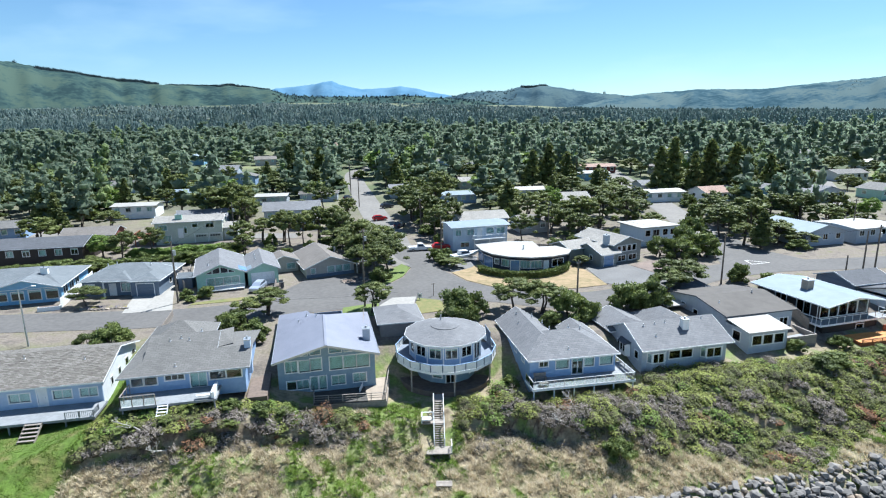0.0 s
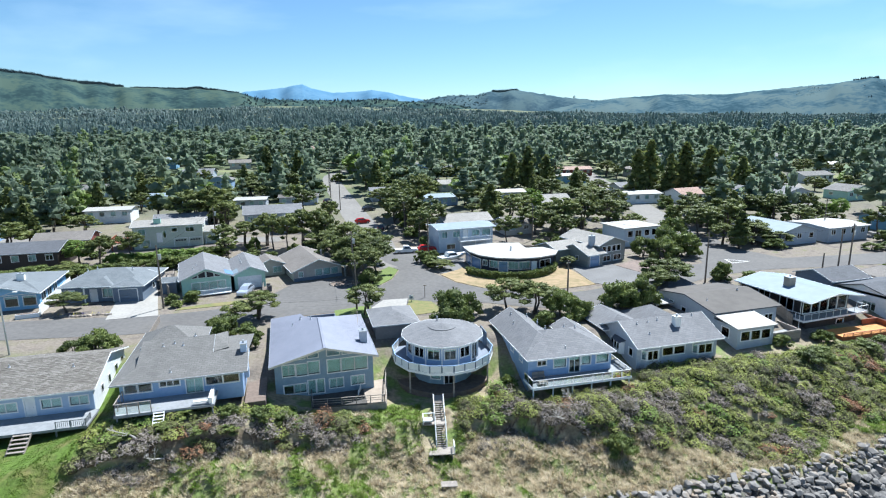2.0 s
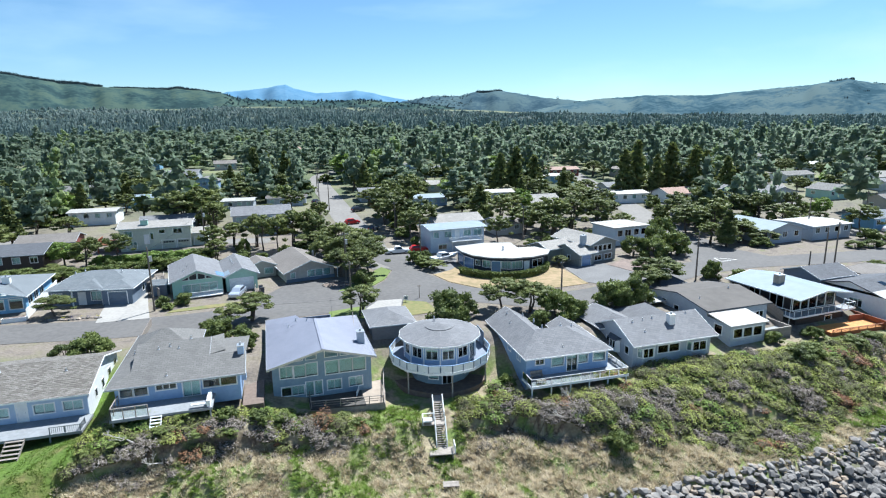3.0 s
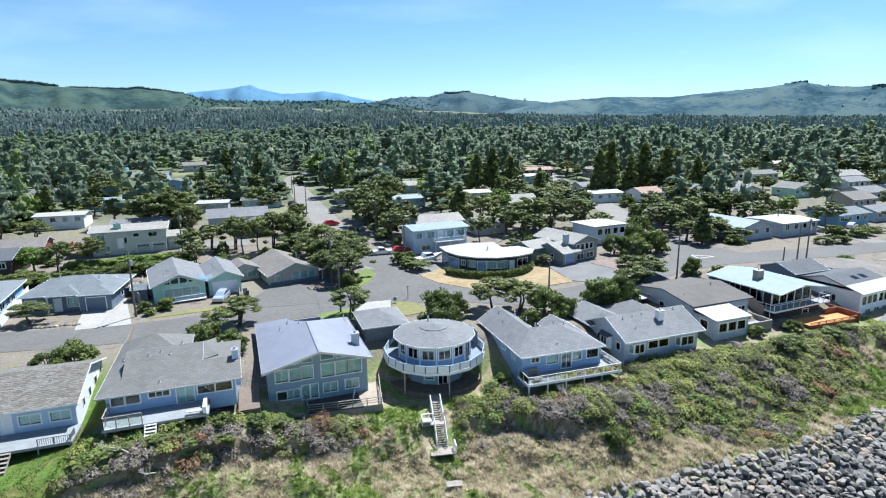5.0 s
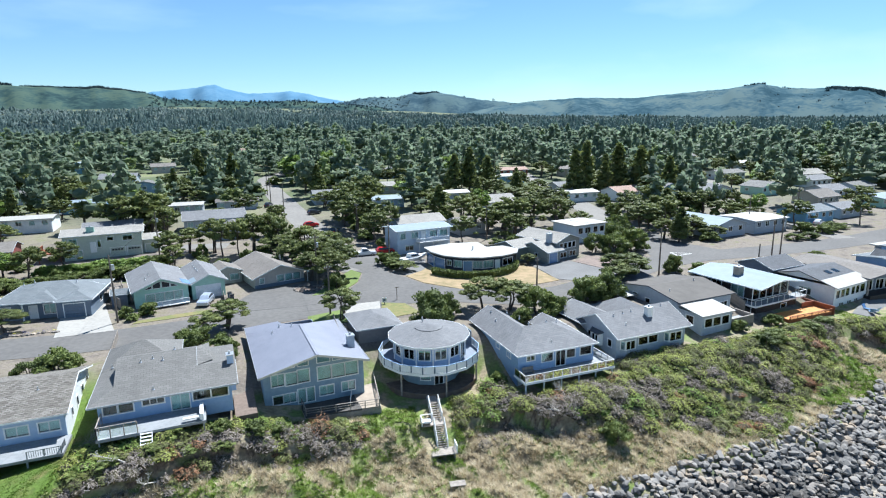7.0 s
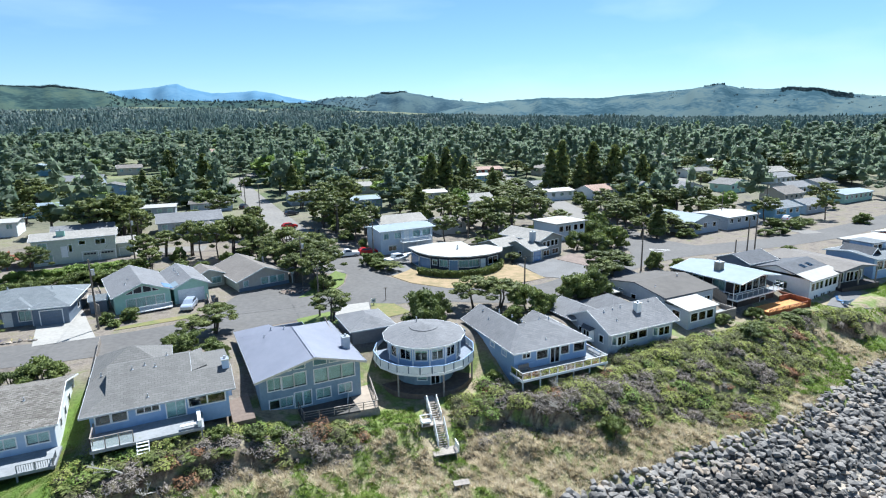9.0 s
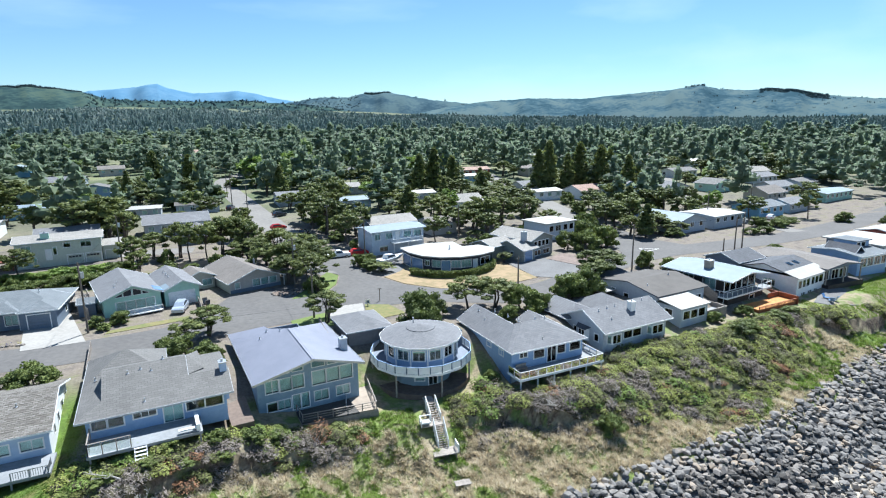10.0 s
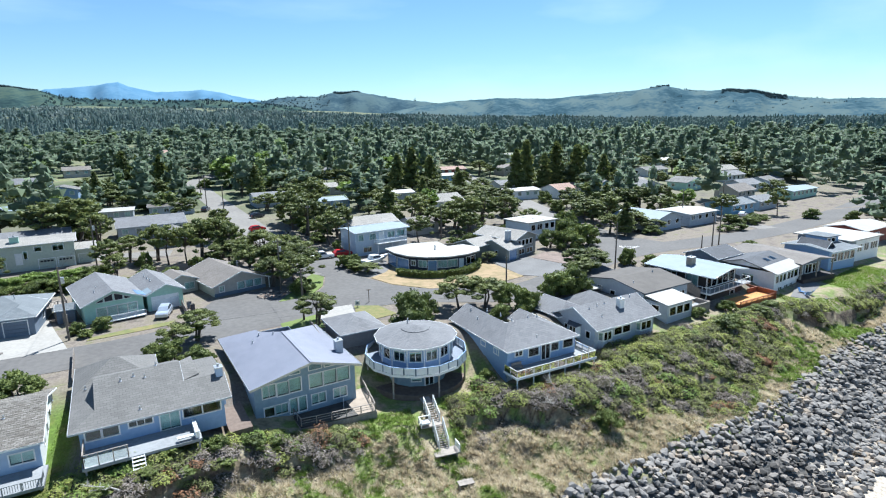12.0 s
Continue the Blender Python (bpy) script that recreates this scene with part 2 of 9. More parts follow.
M = {
    "white": surface("white_paint", (0.78, 0.79, 0.78), (0.68, 0.69, 0.69), 0.5, 2, bump=0.05),
    "whiteroof": surface("white_membrane", (0.355, 0.345, 0.32), (0.3, 0.29, 0.27), 0.6, 1.2, bump=0.05),
    "blind": surface("pale_blind", (0.7, 0.8, 0.78), (0.55, 0.66, 0.64), 0.8, 1.5, bump=0),
    "glass": glazing("window_glass"),
    "screen": glazing("screen_glass", (0.8, 0.85, 0.86)),
    "dark": surface("dark_interior", (0.04, 0.04, 0.045), None, 0.9, 2, bump=0),
    "metal_roof": surface("blue_grey_metal_roof", (0.2, 0.212, 0.262), (0.178, 0.19, 0.237), 0.7, 0.7, metal=0.0, bump=0.04, bump_scale=3),
    "pale_metal": surface("pale_blue_metal_roof", (0.2, 0.252, 0.29), (0.17, 0.218, 0.256), 0.7, 0.8, metal=0.0, bump=0.04, bump_scale=3),
    "sh_grey": shingle("grey_shingle", (0.185, 0.187, 0.196), (0.145, 0.147, 0.156)),
    "sh_light": shingle("light_grey_shingle", (0.158, 0.153, 0.146), (0.128, 0.124, 0.118)),
    "sh_dark": shingle("dark_shingle", (0.1, 0.105, 0.12), (0.075, 0.08, 0.09)),
    "sh_brown": shingle("brown_grey_shingle", (0.19, 0.17, 0.155), (0.15, 0.135, 0.12)),
    "sh_beige": shingle("beige_shingle", (0.3, 0.285, 0.26), (0.25, 0.235, 0.215)),
    "sh_teal": shingle("blue_grey_shingle", (0.16, 0.178, 0.192), (0.125, 0.142, 0.155)),
    "sh_red": shingle("pinkish_shingle", (0.36, 0.24, 0.19), (0.29, 0.19, 0.155)),
    "shake": shingle("weathered_shake", (0.22, 0.205, 0.185), (0.115, 0.103, 0.088), 0.9, 0.24),
    "tar": surface("grey_roll_roof", (0.102, 0.092, 0.083), (0.08, 0.072, 0.065), 0.85, 0.8),
    "s_white": lined("white_siding", (0.74, 0.76, 0.77), (0.66, 0.68, 0.69), 0.2),
    # light siding with its blue deepened, skylit shade mixed into the colour
    "s_blue": lined("shade_blue_siding", (0.27, 0.39, 0.58), (0.23, 0.345, 0.53), 0.2),
    "s_sky2": lined("powder_blue_siding", (0.4, 0.5, 0.64), (0.35, 0.45, 0.59), 0.2),
    "s_pale": lined("pale_siding", (0.5, 0.58, 0.66), (0.44, 0.52, 0.6), 0.2),
    "soilpatio": surface("brown_paving", (0.17, 0.13, 0.105), (0.12, 0.09, 0.075), 0.95, 2),
    "flower_y": surface("yellow_flowers", (0.6, 0.45, 0.05), (0.2, 0.25, 0.05), 0.9, 5),
    "flower_p": surface("purple_flowers", (0.2, 0.12, 0.4), (0.12, 0.16, 0.12), 0.9, 5),
    "s_grey": lined("grey_siding", (0.23, 0.32, 0.39), (0.19, 0.27, 0.335), 0.25, "xy"),
    "s_ash": lined("ash_grey_siding", (0.2, 0.2, 0.21), (0.165, 0.165, 0.175), 0.2, "xy"),
    "s_sage": lined("sage_grey_siding", (0.25, 0.27, 0.25), (0.21, 0.225, 0.21), 0.2),
    "trim_grey": surface("grey_trim_paint", (0.42, 0.44, 0.46), (0.34, 0.36, 0.38), 0.6, 2, bump=0.05),
    "s_light": lined("light_grey_siding", (0.4, 0.44, 0.49), (0.34, 0.38, 0.425), 0.2),
    "s_slate": lined("slate_blue_siding", (0.14, 0.18, 0.24), (0.11, 0.15, 0.2), 0.2),
    "s_navy": lined("navy_siding", (0.022, 0.03, 0.05), (0.016, 0.022, 0.04), 0.2),
    "s_mint": lined("mint_green_siding", (0.4, 0.6, 0.5), (0.34, 0.53, 0.44), 0.2),
    "s_beige": lined("beige_siding", (0.5, 0.545, 0.46), (0.43, 0.47, 0.4), 0.25),
    "s_taupe": lined("taupe_siding", (0.46, 0.435, 0.39), (0.39, 0.37, 0.335), 0.2),
    "s_brown": lined("dark_brown_siding", (0.035, 0.026, 0.023), (0.027, 0.02, 0.018), 0.2),
    "s_sky": lined("sky_blue_siding", (0.22, 0.42, 0.6), (0.18, 0.36, 0.53), 0.2),
    "s_red": lined("barn_red_siding", (0.2, 0.05, 0.04), (0.15, 0.04, 0.035), 0.2),
    "deck": lined("grey_deck_boards", (0.25, 0.262, 0.275), (0.19, 0.2, 0.21), 0.15, "y", 0.5),
    "darkpatio": lined("dark_patio_boards", (0.075, 0.068, 0.062), (0.05, 0.045, 0.042), 0.15, "y", 0.5),
    "deckblue": lined("blue_grey_deck_coating", (0.165, 0.195, 0.245), (0.135, 0.16, 0.205), 0.15, "y", 0.3),
    "wood": lined("weathered_wood", (0.33, 0.29, 0.25), (0.22, 0.19, 0.165), 0.14, "xy", 0.6),
    "orange": lined("orange_stained_boards", (0.62, 0.28, 0.07), (0.5, 0.2, 0.045), 0.14, "y", 0.5),
    "redwood": lined("red_brown_boards", (0.3, 0.1, 0.05), (0.22, 0.07, 0.035), 0.16, "xy", 0.6),
    "concrete": surface("pale_concrete", (0.32, 0.305, 0.28), (0.26, 0.248, 0.228), 0.85, 2.2),
    "patio": surface("tan_concrete", (0.33, 0.275, 0.22), (0.25, 0.205, 0.165), 0.9, 1.5),
    "asphalt": surface("worn_asphalt", (0.122, 0.116, 0.11), (0.092, 0.087, 0.084), 0.9, 1.3, bump_scale=30, big=0.12),
    # lighter than the street asphalt, the sun's sheen painted in
    "lane": surface("sheen_pale_asphalt", (0.2, 0.188, 0.172), (0.145, 0.136, 0.126), 0.9, 1.1, bump_scale=30, big=0.1),
    "turf": surface("short_turf", (0.135, 0.18, 0.045), (0.1, 0.135, 0.035), 0.95, 4, bump=0.4),
    "verge": surface("yellowing_verge", (0.2, 0.17, 0.07), (0.12, 0.14, 0.045), 0.95, 1.2, bump=0.4),
    "drylawn": surface("dry_lawn", (0.31, 0.225, 0.13), (0.2, 0.16, 0.08), 0.95, 0.9, bump=0.4),
    "bed": surface("pinkish_bare_soil", (0.22, 0.17, 0.145), (0.14, 0.11, 0.095), 0.95, 1.6, bump=0.5),
    "gravel": surface("grey_gravel", (0.175, 0.172, 0.17), (0.125, 0.122, 0.12), 0.95, 9, bump=0.5),
    "paint": surface("road_paint", (0.7, 0.7, 0.66), (0.4, 0.4, 0.38), 0.7, 6),
    "pole": surface("weathered_pole", (0.2, 0.165, 0.13), (0.12, 0.1, 0.08), 0.9, 6),
    "steel": surface("galvanised_steel", (0.5, 0.52, 0.54), (0.4, 0.42, 0.44), 0.4, 5, metal=0.7),
    "rubber": surface("black_rubber", (0.02, 0.02, 0.02), None, 0.9, 4),
    "tyre_rim": surface("wheel_rim", (0.5, 0.5, 0.52), None, 0.3, 5, metal=0.8),
    "car_silver": surface("silver_blue_car_paint", (0.5, 0.55, 0.63), (0.46, 0.51, 0.59), 0.25, 1, metal=0.4, bump=0),
    "car_blue": surface("pale_blue_car_paint", (0.2, 0.32, 0.52), (0.18, 0.3, 0.5), 0.25, 1, metal=0.3, bump=0),
    "car_white": surface("white_car_paint", (0.8, 0.8, 0.8), (0.76, 0.76, 0.76), 0.25, 1, bump=0),
    "car_red": surface("red_car_paint", (0.5, 0.03, 0.03), (0.45, 0.025, 0.025), 0.25, 1, bump=0),
    "car_dark": surface("dark_car_paint", (0.05, 0.06, 0.08), None, 0.25, 1, bump=0),
    "rock": surface("basalt_rock", (0.225, 0.2, 0.178), (0.055, 0.05, 0.046), 0.85, 1.6, rand=0.8, bump=0.5, bump_scale=6),
    "rockfill": leafy("boulder_fill", [(0.05, 0.047, 0.045), (0.1, 0.095, 0.09), (0.17, 0.16, 0.15), (0.24, 0.225, 0.21), (0.3, 0.24, 0.18)], 0.4, 0.0, 0.85),
    "rock2": surface("tan_rock", (0.4, 0.33, 0.26), (0.26, 0.21, 0.17), 0.85, 1.6, rand=0.5, bump=0.5, bump_scale=6),
    "bark": surface("pine_bark", (0.14, 0.11, 0.085), (0.07, 0.055, 0.045), 0.95, 5, bump=0.5),
    "driftwood": surface("silver_dead_wood", (0.5, 0.47, 0.43), (0.33, 0.31, 0.28), 0.9, 5),
    "pine": leafy("pine_needles", [(0.05, 0.068, 0.022), (0.125, 0.15, 0.046), (0.23, 0.255, 0.078)], 0.5, 0.35),
    "bushleaf": leafy("shrub_leaves", [(0.055, 0.075, 0.026), (0.13, 0.165, 0.045), (0.23, 0.27, 0.075)], 0.6, 0.3),
    "brightleaf": leafy("fresh_leaves", [(0.1, 0.15, 0.035), (0.19, 0.27, 0.06), (0.29, 0.37, 0.1)], 0.4, 0.35),
    # woods paler and bluer than the near pines, air haze mixed into the colour
    "forest": leafy("hazed_conifer_forest", [(0.115, 0.16, 0.11), (0.21, 0.265, 0.178), (0.32, 0.375, 0.24)], 0.05, 0.62, single=0.22),
    "forest_light": leafy("broadleaf_crowns", [(0.15, 0.2, 0.085), (0.22, 0.285, 0.115), (0.3, 0.36, 0.16)], 0.05, 0.5),
    # distance haze painted into the farthest conifers
    "hazy_forest": leafy("hazed_conifers", [(0.145, 0.205, 0.2), (0.2, 0.265, 0.245), (0.27, 0.34, 0.29)], 0.01, 0.6, single=0.25),
    # ridge trees lightened towards blue, haze in the base colour
    "ridge_pine": leafy("hazed_ridge_conifers", [(0.06, 0.095, 0.105), (0.08, 0.12, 0.13), (0.1, 0.145, 0.155)], 0.01, 0.5),
    "scrub": leafy("coastal_scrub_leaves", [(0.12, 0.13, 0.045), (0.22, 0.235, 0.07), (0.3, 0.33, 0.085), (0.38, 0.42, 0.11), (0.45, 0.46, 0.18)], 0.45, 0.34),
    "scrub_deep": leafy("dark_scrub_leaves", [(0.075, 0.085, 0.035), (0.15, 0.165, 0.055), (0.23, 0.25, 0.08), (0.3, 0.32, 0.11)], 0.45, 0.3),
    # near-black brown that paints the shade inside the bushes
    "scrub_core": leafy("scrub_shade_core", [(0.035, 0.032, 0.02), (0.07, 0.062, 0.038), (0.11, 0.1, 0.06)], 0.8, 0.0, 0.9),
    "grey_twig": leafy("grey_twigs", [(0.13, 0.105, 0.09), (0.25, 0.215, 0.19), (0.38, 0.34, 0.3)], 0.9, 0.1, 0.9),
    "dry_grass": leafy("dry_grass_blades", [(0.34, 0.285, 0.19), (0.6, 0.515, 0.365), (0.8, 0.72, 0.56)], 0.6, 0.42, 0.8),
    "mixed_grass": leafy("mixed_weed_blades", [(0.12, 0.12, 0.045), (0.24, 0.22, 0.09), (0.4, 0.35, 0.2)], 0.9, 0.35, 0.8),
    "green_grass": leafy("green_grass_blades", [(0.11, 0.17, 0.03), (0.19, 0.28, 0.045), (0.3, 0.38, 0.09)], 0.5, 0.4, 0.7),
    "lawn_blade": leafy("lawn_grass_blades", [(0.1, 0.115, 0.018), (0.095, 0.155, 0.015), (0.14, 0.21, 0.025)], 0.25, 0.35, 0.7),
    "rust_leaf": leafy("rust_brown_leaves", [(0.1, 0.06, 0.035), (0.22, 0.115, 0.06), (0.34, 0.17, 0.09)], 0.5, 0.2),
}


# ---- terrain ----
T_X = [-120, -60, -42, -36, -28, -20, -12, -6, 0, 6, 12, 18, 24, 28, 40, 50, 60, 75, 90, 120, 200]
T_YF = [50, 51, 53, 57.5, 58.5, 61, 63, 64.5, 66, 66, 62.5, 61, 63, 66, 67, 68, 71, 74, 77, 86, 110]
T_ZF = [-2.7, -2.7, -2.6, -1.6, -1.0, -2.6, -4.3, -4.5, -4.3, -4.2, -4.1, -3.4, -3.4, -2.6, -2.3, -2.3, -2.5, -2.5, -2.6, -2.4, -2]
T_YB = [34, 38, 43, 48, 50, 51, 52.5, 54, 55, 55.5, 54.5, 53.2, 52.5, 54, 57, 60, 63, 67, 70, 76, 95]
T_ZB = [-5, -5, -5.4, -6.2, -6.6, -6.9, -7.2, -7.5, -7.7, -7.6, -7.4, -7.2, -7.3, -7.3, -7.2, -7, -7, -7, -7, -7, -7]
# undercut banks: along x, the line of the edge and the height of the drop
BANKS = [([-38, -34, -30, -25.7, -21.6, -19.5, -14.4, -11.5, -9], [53.4, 54.4, 55.2, 56.8, 58.1, 58.9, 59.5, 60.0, 60.4], [0, 1.0, 1.3, 1.4, 1.4, 1.4, 1.2, 0.9, 0]),
         ([3.6, 5.7, 8.5, 10.5, 12.9, 15.7, 19, 22.5], [62.4, 62.0, 61.5, 60.8, 59.7, 58.8, 58.2, 58], [0, 1.2, 1.9, 2.1, 2.1, 1.8, 1.0, 0]),
         ([64, 68, 72, 77, 83, 90, 98], [71.4, 70.8, 70.4, 70.2, 70.8, 72.0, 75], [0, 1.2, 1.9, 2.0, 2.0, 1.5, 0]),
         ([35.5, 37.5, 43, 45.5], [60.6, 60.5, 60.3, 60.2], [0, 0.9, 0.9, 0])]
R_X = [6, 9, 14, 21, 27, 32, 40, 45, 55, 64, 72, 82, 100, 140, 220]
R_Y = [47.6, 48.6, 49.4, 50.2, 51.6, 52.2, 53.2, 54.0, 57.6, 61, 63.8, 65.8, 71, 83, 107]


def smooth(t):
    t = np.clip(t, 0, 1)
    return t * t * (3 - 2 * t)


@functools.lru_cache(None)
def waves(seed):
    r = np.random.RandomState(seed)
    return [(math.cos(a), math.sin(a), p, k) for a, p, k in ((r.uniform(0, 6.3), r.uniform(0, 6.3), r.uniform(0.6, 1.7)) for i in range(6))]


def wobble(x, y, f, seed=0):
    """Smooth pseudo-random waves between about -1 and 1."""
    z = 0 * x
    for c, s, p, k in waves(seed):
        k = k * f
        z = z + np.sin(k * (x * c + y * s) + p + 1.1 * np.sin(0.6 * k * (x * s - y * c)))
    return z / 3.2


def inland(x, y):
    """The land's rise towards the hills, gentler to the south-east."""
    d, az = np.hypot(x, y), np.degrees(np.arctan2(x, y))
    el = np.interp(az, [-90, -35, -10, 0, 11, 23, 42, 58, 90], [1.2, 1.35, 1.75, 1.5, 1.1, 0.65, 0.2, 0.0, 0.0])
    top = 29 + 2400 * np.tan(np.radians(el)) - 10.6
    z = 0.04 * np.clip(y - 135, 0, 265) + top * (np.clip(d - 420, 0, 4300) / 1980) ** 1.15 * smooth((y + 200) / 600)
    return z + wobble(x, y, 0.012, 3) * np.clip((d - 300) / 900, 0, 1) * 5


def ground_z(x, y):
    x, y = np.asarray(x, float), np.asarray(y, float)
    yf, zf, yb, zb = (np.interp(x, T_X, t) for t in (T_YF, T_ZF, T_YB, T_ZB))
    t = (y - yb) / (yf - yb)
    cut = np.clip(sum(np.interp(x, b[0], b[2]) for b in BANKS), 0, 1)
    z = zb + (zf - zb) * (smooth(t) * (1 - cut) + np.clip(t, 0, 1) * cut)
    for bx, by, bh in BANKS:
        h = np.interp(x, bx, bh)
        d = y - np.interp(x, bx, by) - 0.35 * wobble(x, y, 0.9, 61)
        up = smooth((d + 0.25) / 0.55)
        z = z + h * (0.42 * up * (1 - smooth(d / 4.5)) - 0.58 * (1 - up) * (1 - np.clip(-d / 4.0, 0, 1)))
    z = z + (0.05 - zf) * smooth((y - yf - np.interp(x, [-42, -35], [10, 3.5])) / 11.0)
    below = np.clip(yb - y, 0, 100)
    z = z - below * 0.1
    yr = np.interp(x, R_X, R_Y)
    drop = np.clip(yr - y, 0, 12) * 0.33 * smooth((x - 4) / 8)
    z = z - drop
    z = np.maximum(z, -11.6)
    mask = smooth((yf + 1 - y) / 3)
    z = z + mask * (0.3 * wobble(x, y, 0.5, 7) + 0.32 * wobble(x, y, 1.1, 5) + 0.16 * wobble(x, y, 2.8, 6)) * np.where(z < -11.4, 0, 1)
    z = z + inland(x, y)
    return z


def gz(x, y):
    return float(ground_z(x, y))


def part(name, bm, material, parent, label=""):
    me = bpy.data.meshes.new(name)
    if isinstance(bm, bmesh.types.BMesh):
        bmesh.ops.remove_doubles(bm, verts=bm.verts, dist=0.0008)
        bm.to_mesh(me)
        bm.free()
    else:
        me = bm
    if material is not None and not me.materials:
        me.materials.append(material)
    ob = new(name, me)
    if parent is not None:
        ob.parent = parent
    if label:
        ob["label"] = label
    return ob


def box(bm, x0, x1, y0, y1, z0, z1):
    v = [bm.verts.new(p) for p in ((x0, y0, z0), (x1, y0, z0), (x1, y1, z0), (x0, y1, z0), (x0, y0, z1), (x1, y0, z1), (x1, y1, z1), (x0, y1, z1))]
    for f in ((3, 2, 1, 0), (4, 5, 6, 7), (0, 1, 5, 4), (1, 2, 6, 5), (2, 3, 7, 6), (3, 0, 4, 7)):
        bm.faces.new([v[i] for i in f])
    return v


def boxed(*a):
    bm = bmesh.new()
    box(bm, *a)
    return bm


def beam(bm, p, q, w, h):
    """A bar from p to q, w wide and h high."""
    p, q = Vector(p), Vector(q)
    d = q - p
    side = d.cross(Vector((0, 0, 1)))
    side = side.normalized() if side.length > 1e-5 else Vector((1, 0, 0))
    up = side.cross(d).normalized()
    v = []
    for e in (p, q):
        for a, b in ((-1, -1), (1, -1), (1, 1), (-1, 1)):
            v.append(bm.verts.new(e + side * (a * w / 2) + up * (b * h / 2)))
    for f in ((3, 2, 1, 0), (4, 5, 6, 7), (0, 1, 5, 4), (1, 2, 6, 5), (2, 3, 7, 6), (3, 0, 4, 7)):
        bm.faces.new([v[i] for i in f])


def tube(bm, p, q, r0, r1, n=8):
    p, q = Vector(p), Vector(q)
    rot = (q - p).to_track_quat("Z", "Y").to_matrix()
    a = [bm.verts.new(p + rot @ Vector((r0 * math.cos(6.2832 * i / n), r0 * math.sin(6.2832 * i / n), 0))) for i in range(n)]
    b = [bm.verts.new(q + rot @ Vector((r1 * math.cos(6.2832 * i / n), r1 * math.sin(6.2832 * i / n), 0))) for i in range(n)]
    for i in range(n):
        bm.faces.new((a[i], a[(i + 1) % n], b[(i + 1) % n], b[i]))
    bm.faces.new(a[::-1])
    bm.faces.new(b)


def prism(bm, poly, z0, z1):
    """An upright prism over a plan polygon."""
    a = [bm.verts.new((x, y, z0)) for x, y in poly]
    b = [bm.verts.new((x, y, z1)) for x, y in poly]
    bm.faces.new(a[::-1])
    bm.faces.new(b)
    for i in range(len(poly)):
        j = (i + 1) % len(poly)
        bm.faces.new((a[i], a[j], b[j], b[i]))


def tri_mesh(name, tris, material):
    """A mesh of loose triangles from an array (n, 3, 3)."""
    n = len(tris)
    me = bpy.data.meshes.new(name)
    me.vertices.add(3 * n)
    me.vertices.foreach_set("co", np.ascontiguousarray(tris, np.float32).ravel())
    me.loops.add(3 * n)
    me.loops.foreach_set("vertex_index", np.arange(3 * n, dtype=np.int32))
    me.polygons.add(n)
    me.polygons.foreach_set("loop_start", np.arange(0, 3 * n, 3, dtype=np.int32))
    me.update(calc_edges=True)
    me.materials.append(material)
    return me


def setting(name, me, label, category="ground"):
    ob = new(name, me)
    tagged(ob, label, category, "", "structure")
    return ob


# ---- the ground, one sheet to the horizon ----
def spread(a, b, step, far0, far1, grow=1.16):
    xs = list(np.arange(a, b + step / 2, step))
    s = step
    while xs[-1] < far1:
        s *= grow
        xs.append(min(xs[-1] + s, far1))
    s = step
    while xs[0] > far0:
        s *= grow
        xs.insert(0, max(xs[0] - s, far0))
    return np.array(xs)


GX, GY = spread(-64, 112, 0.8, -4800, 4800), spread(40, 92, 0.5, -1500, 4700, 1.12)
gx, gy = np.meshgrid(GX, GY)
gzz = ground_z(gx, gy)
gzz = np.where(gy < 30, -11.8, gzz)
verts = np.stack([gx, gy, gzz], -1).reshape(-1, 3)
nx, ny = len(GX), len(GY)
ii = (np.arange(ny - 1)[:, None] * nx + np.arange(nx - 1)[None, :]).ravel()
faces = np.stack([ii, ii + 1, ii + 1 + nx, ii + nx], 1)
me = bpy.data.meshes.new("ground")
me.from_pydata(verts.tolist(), [], faces.tolist())
me.shade_smooth()


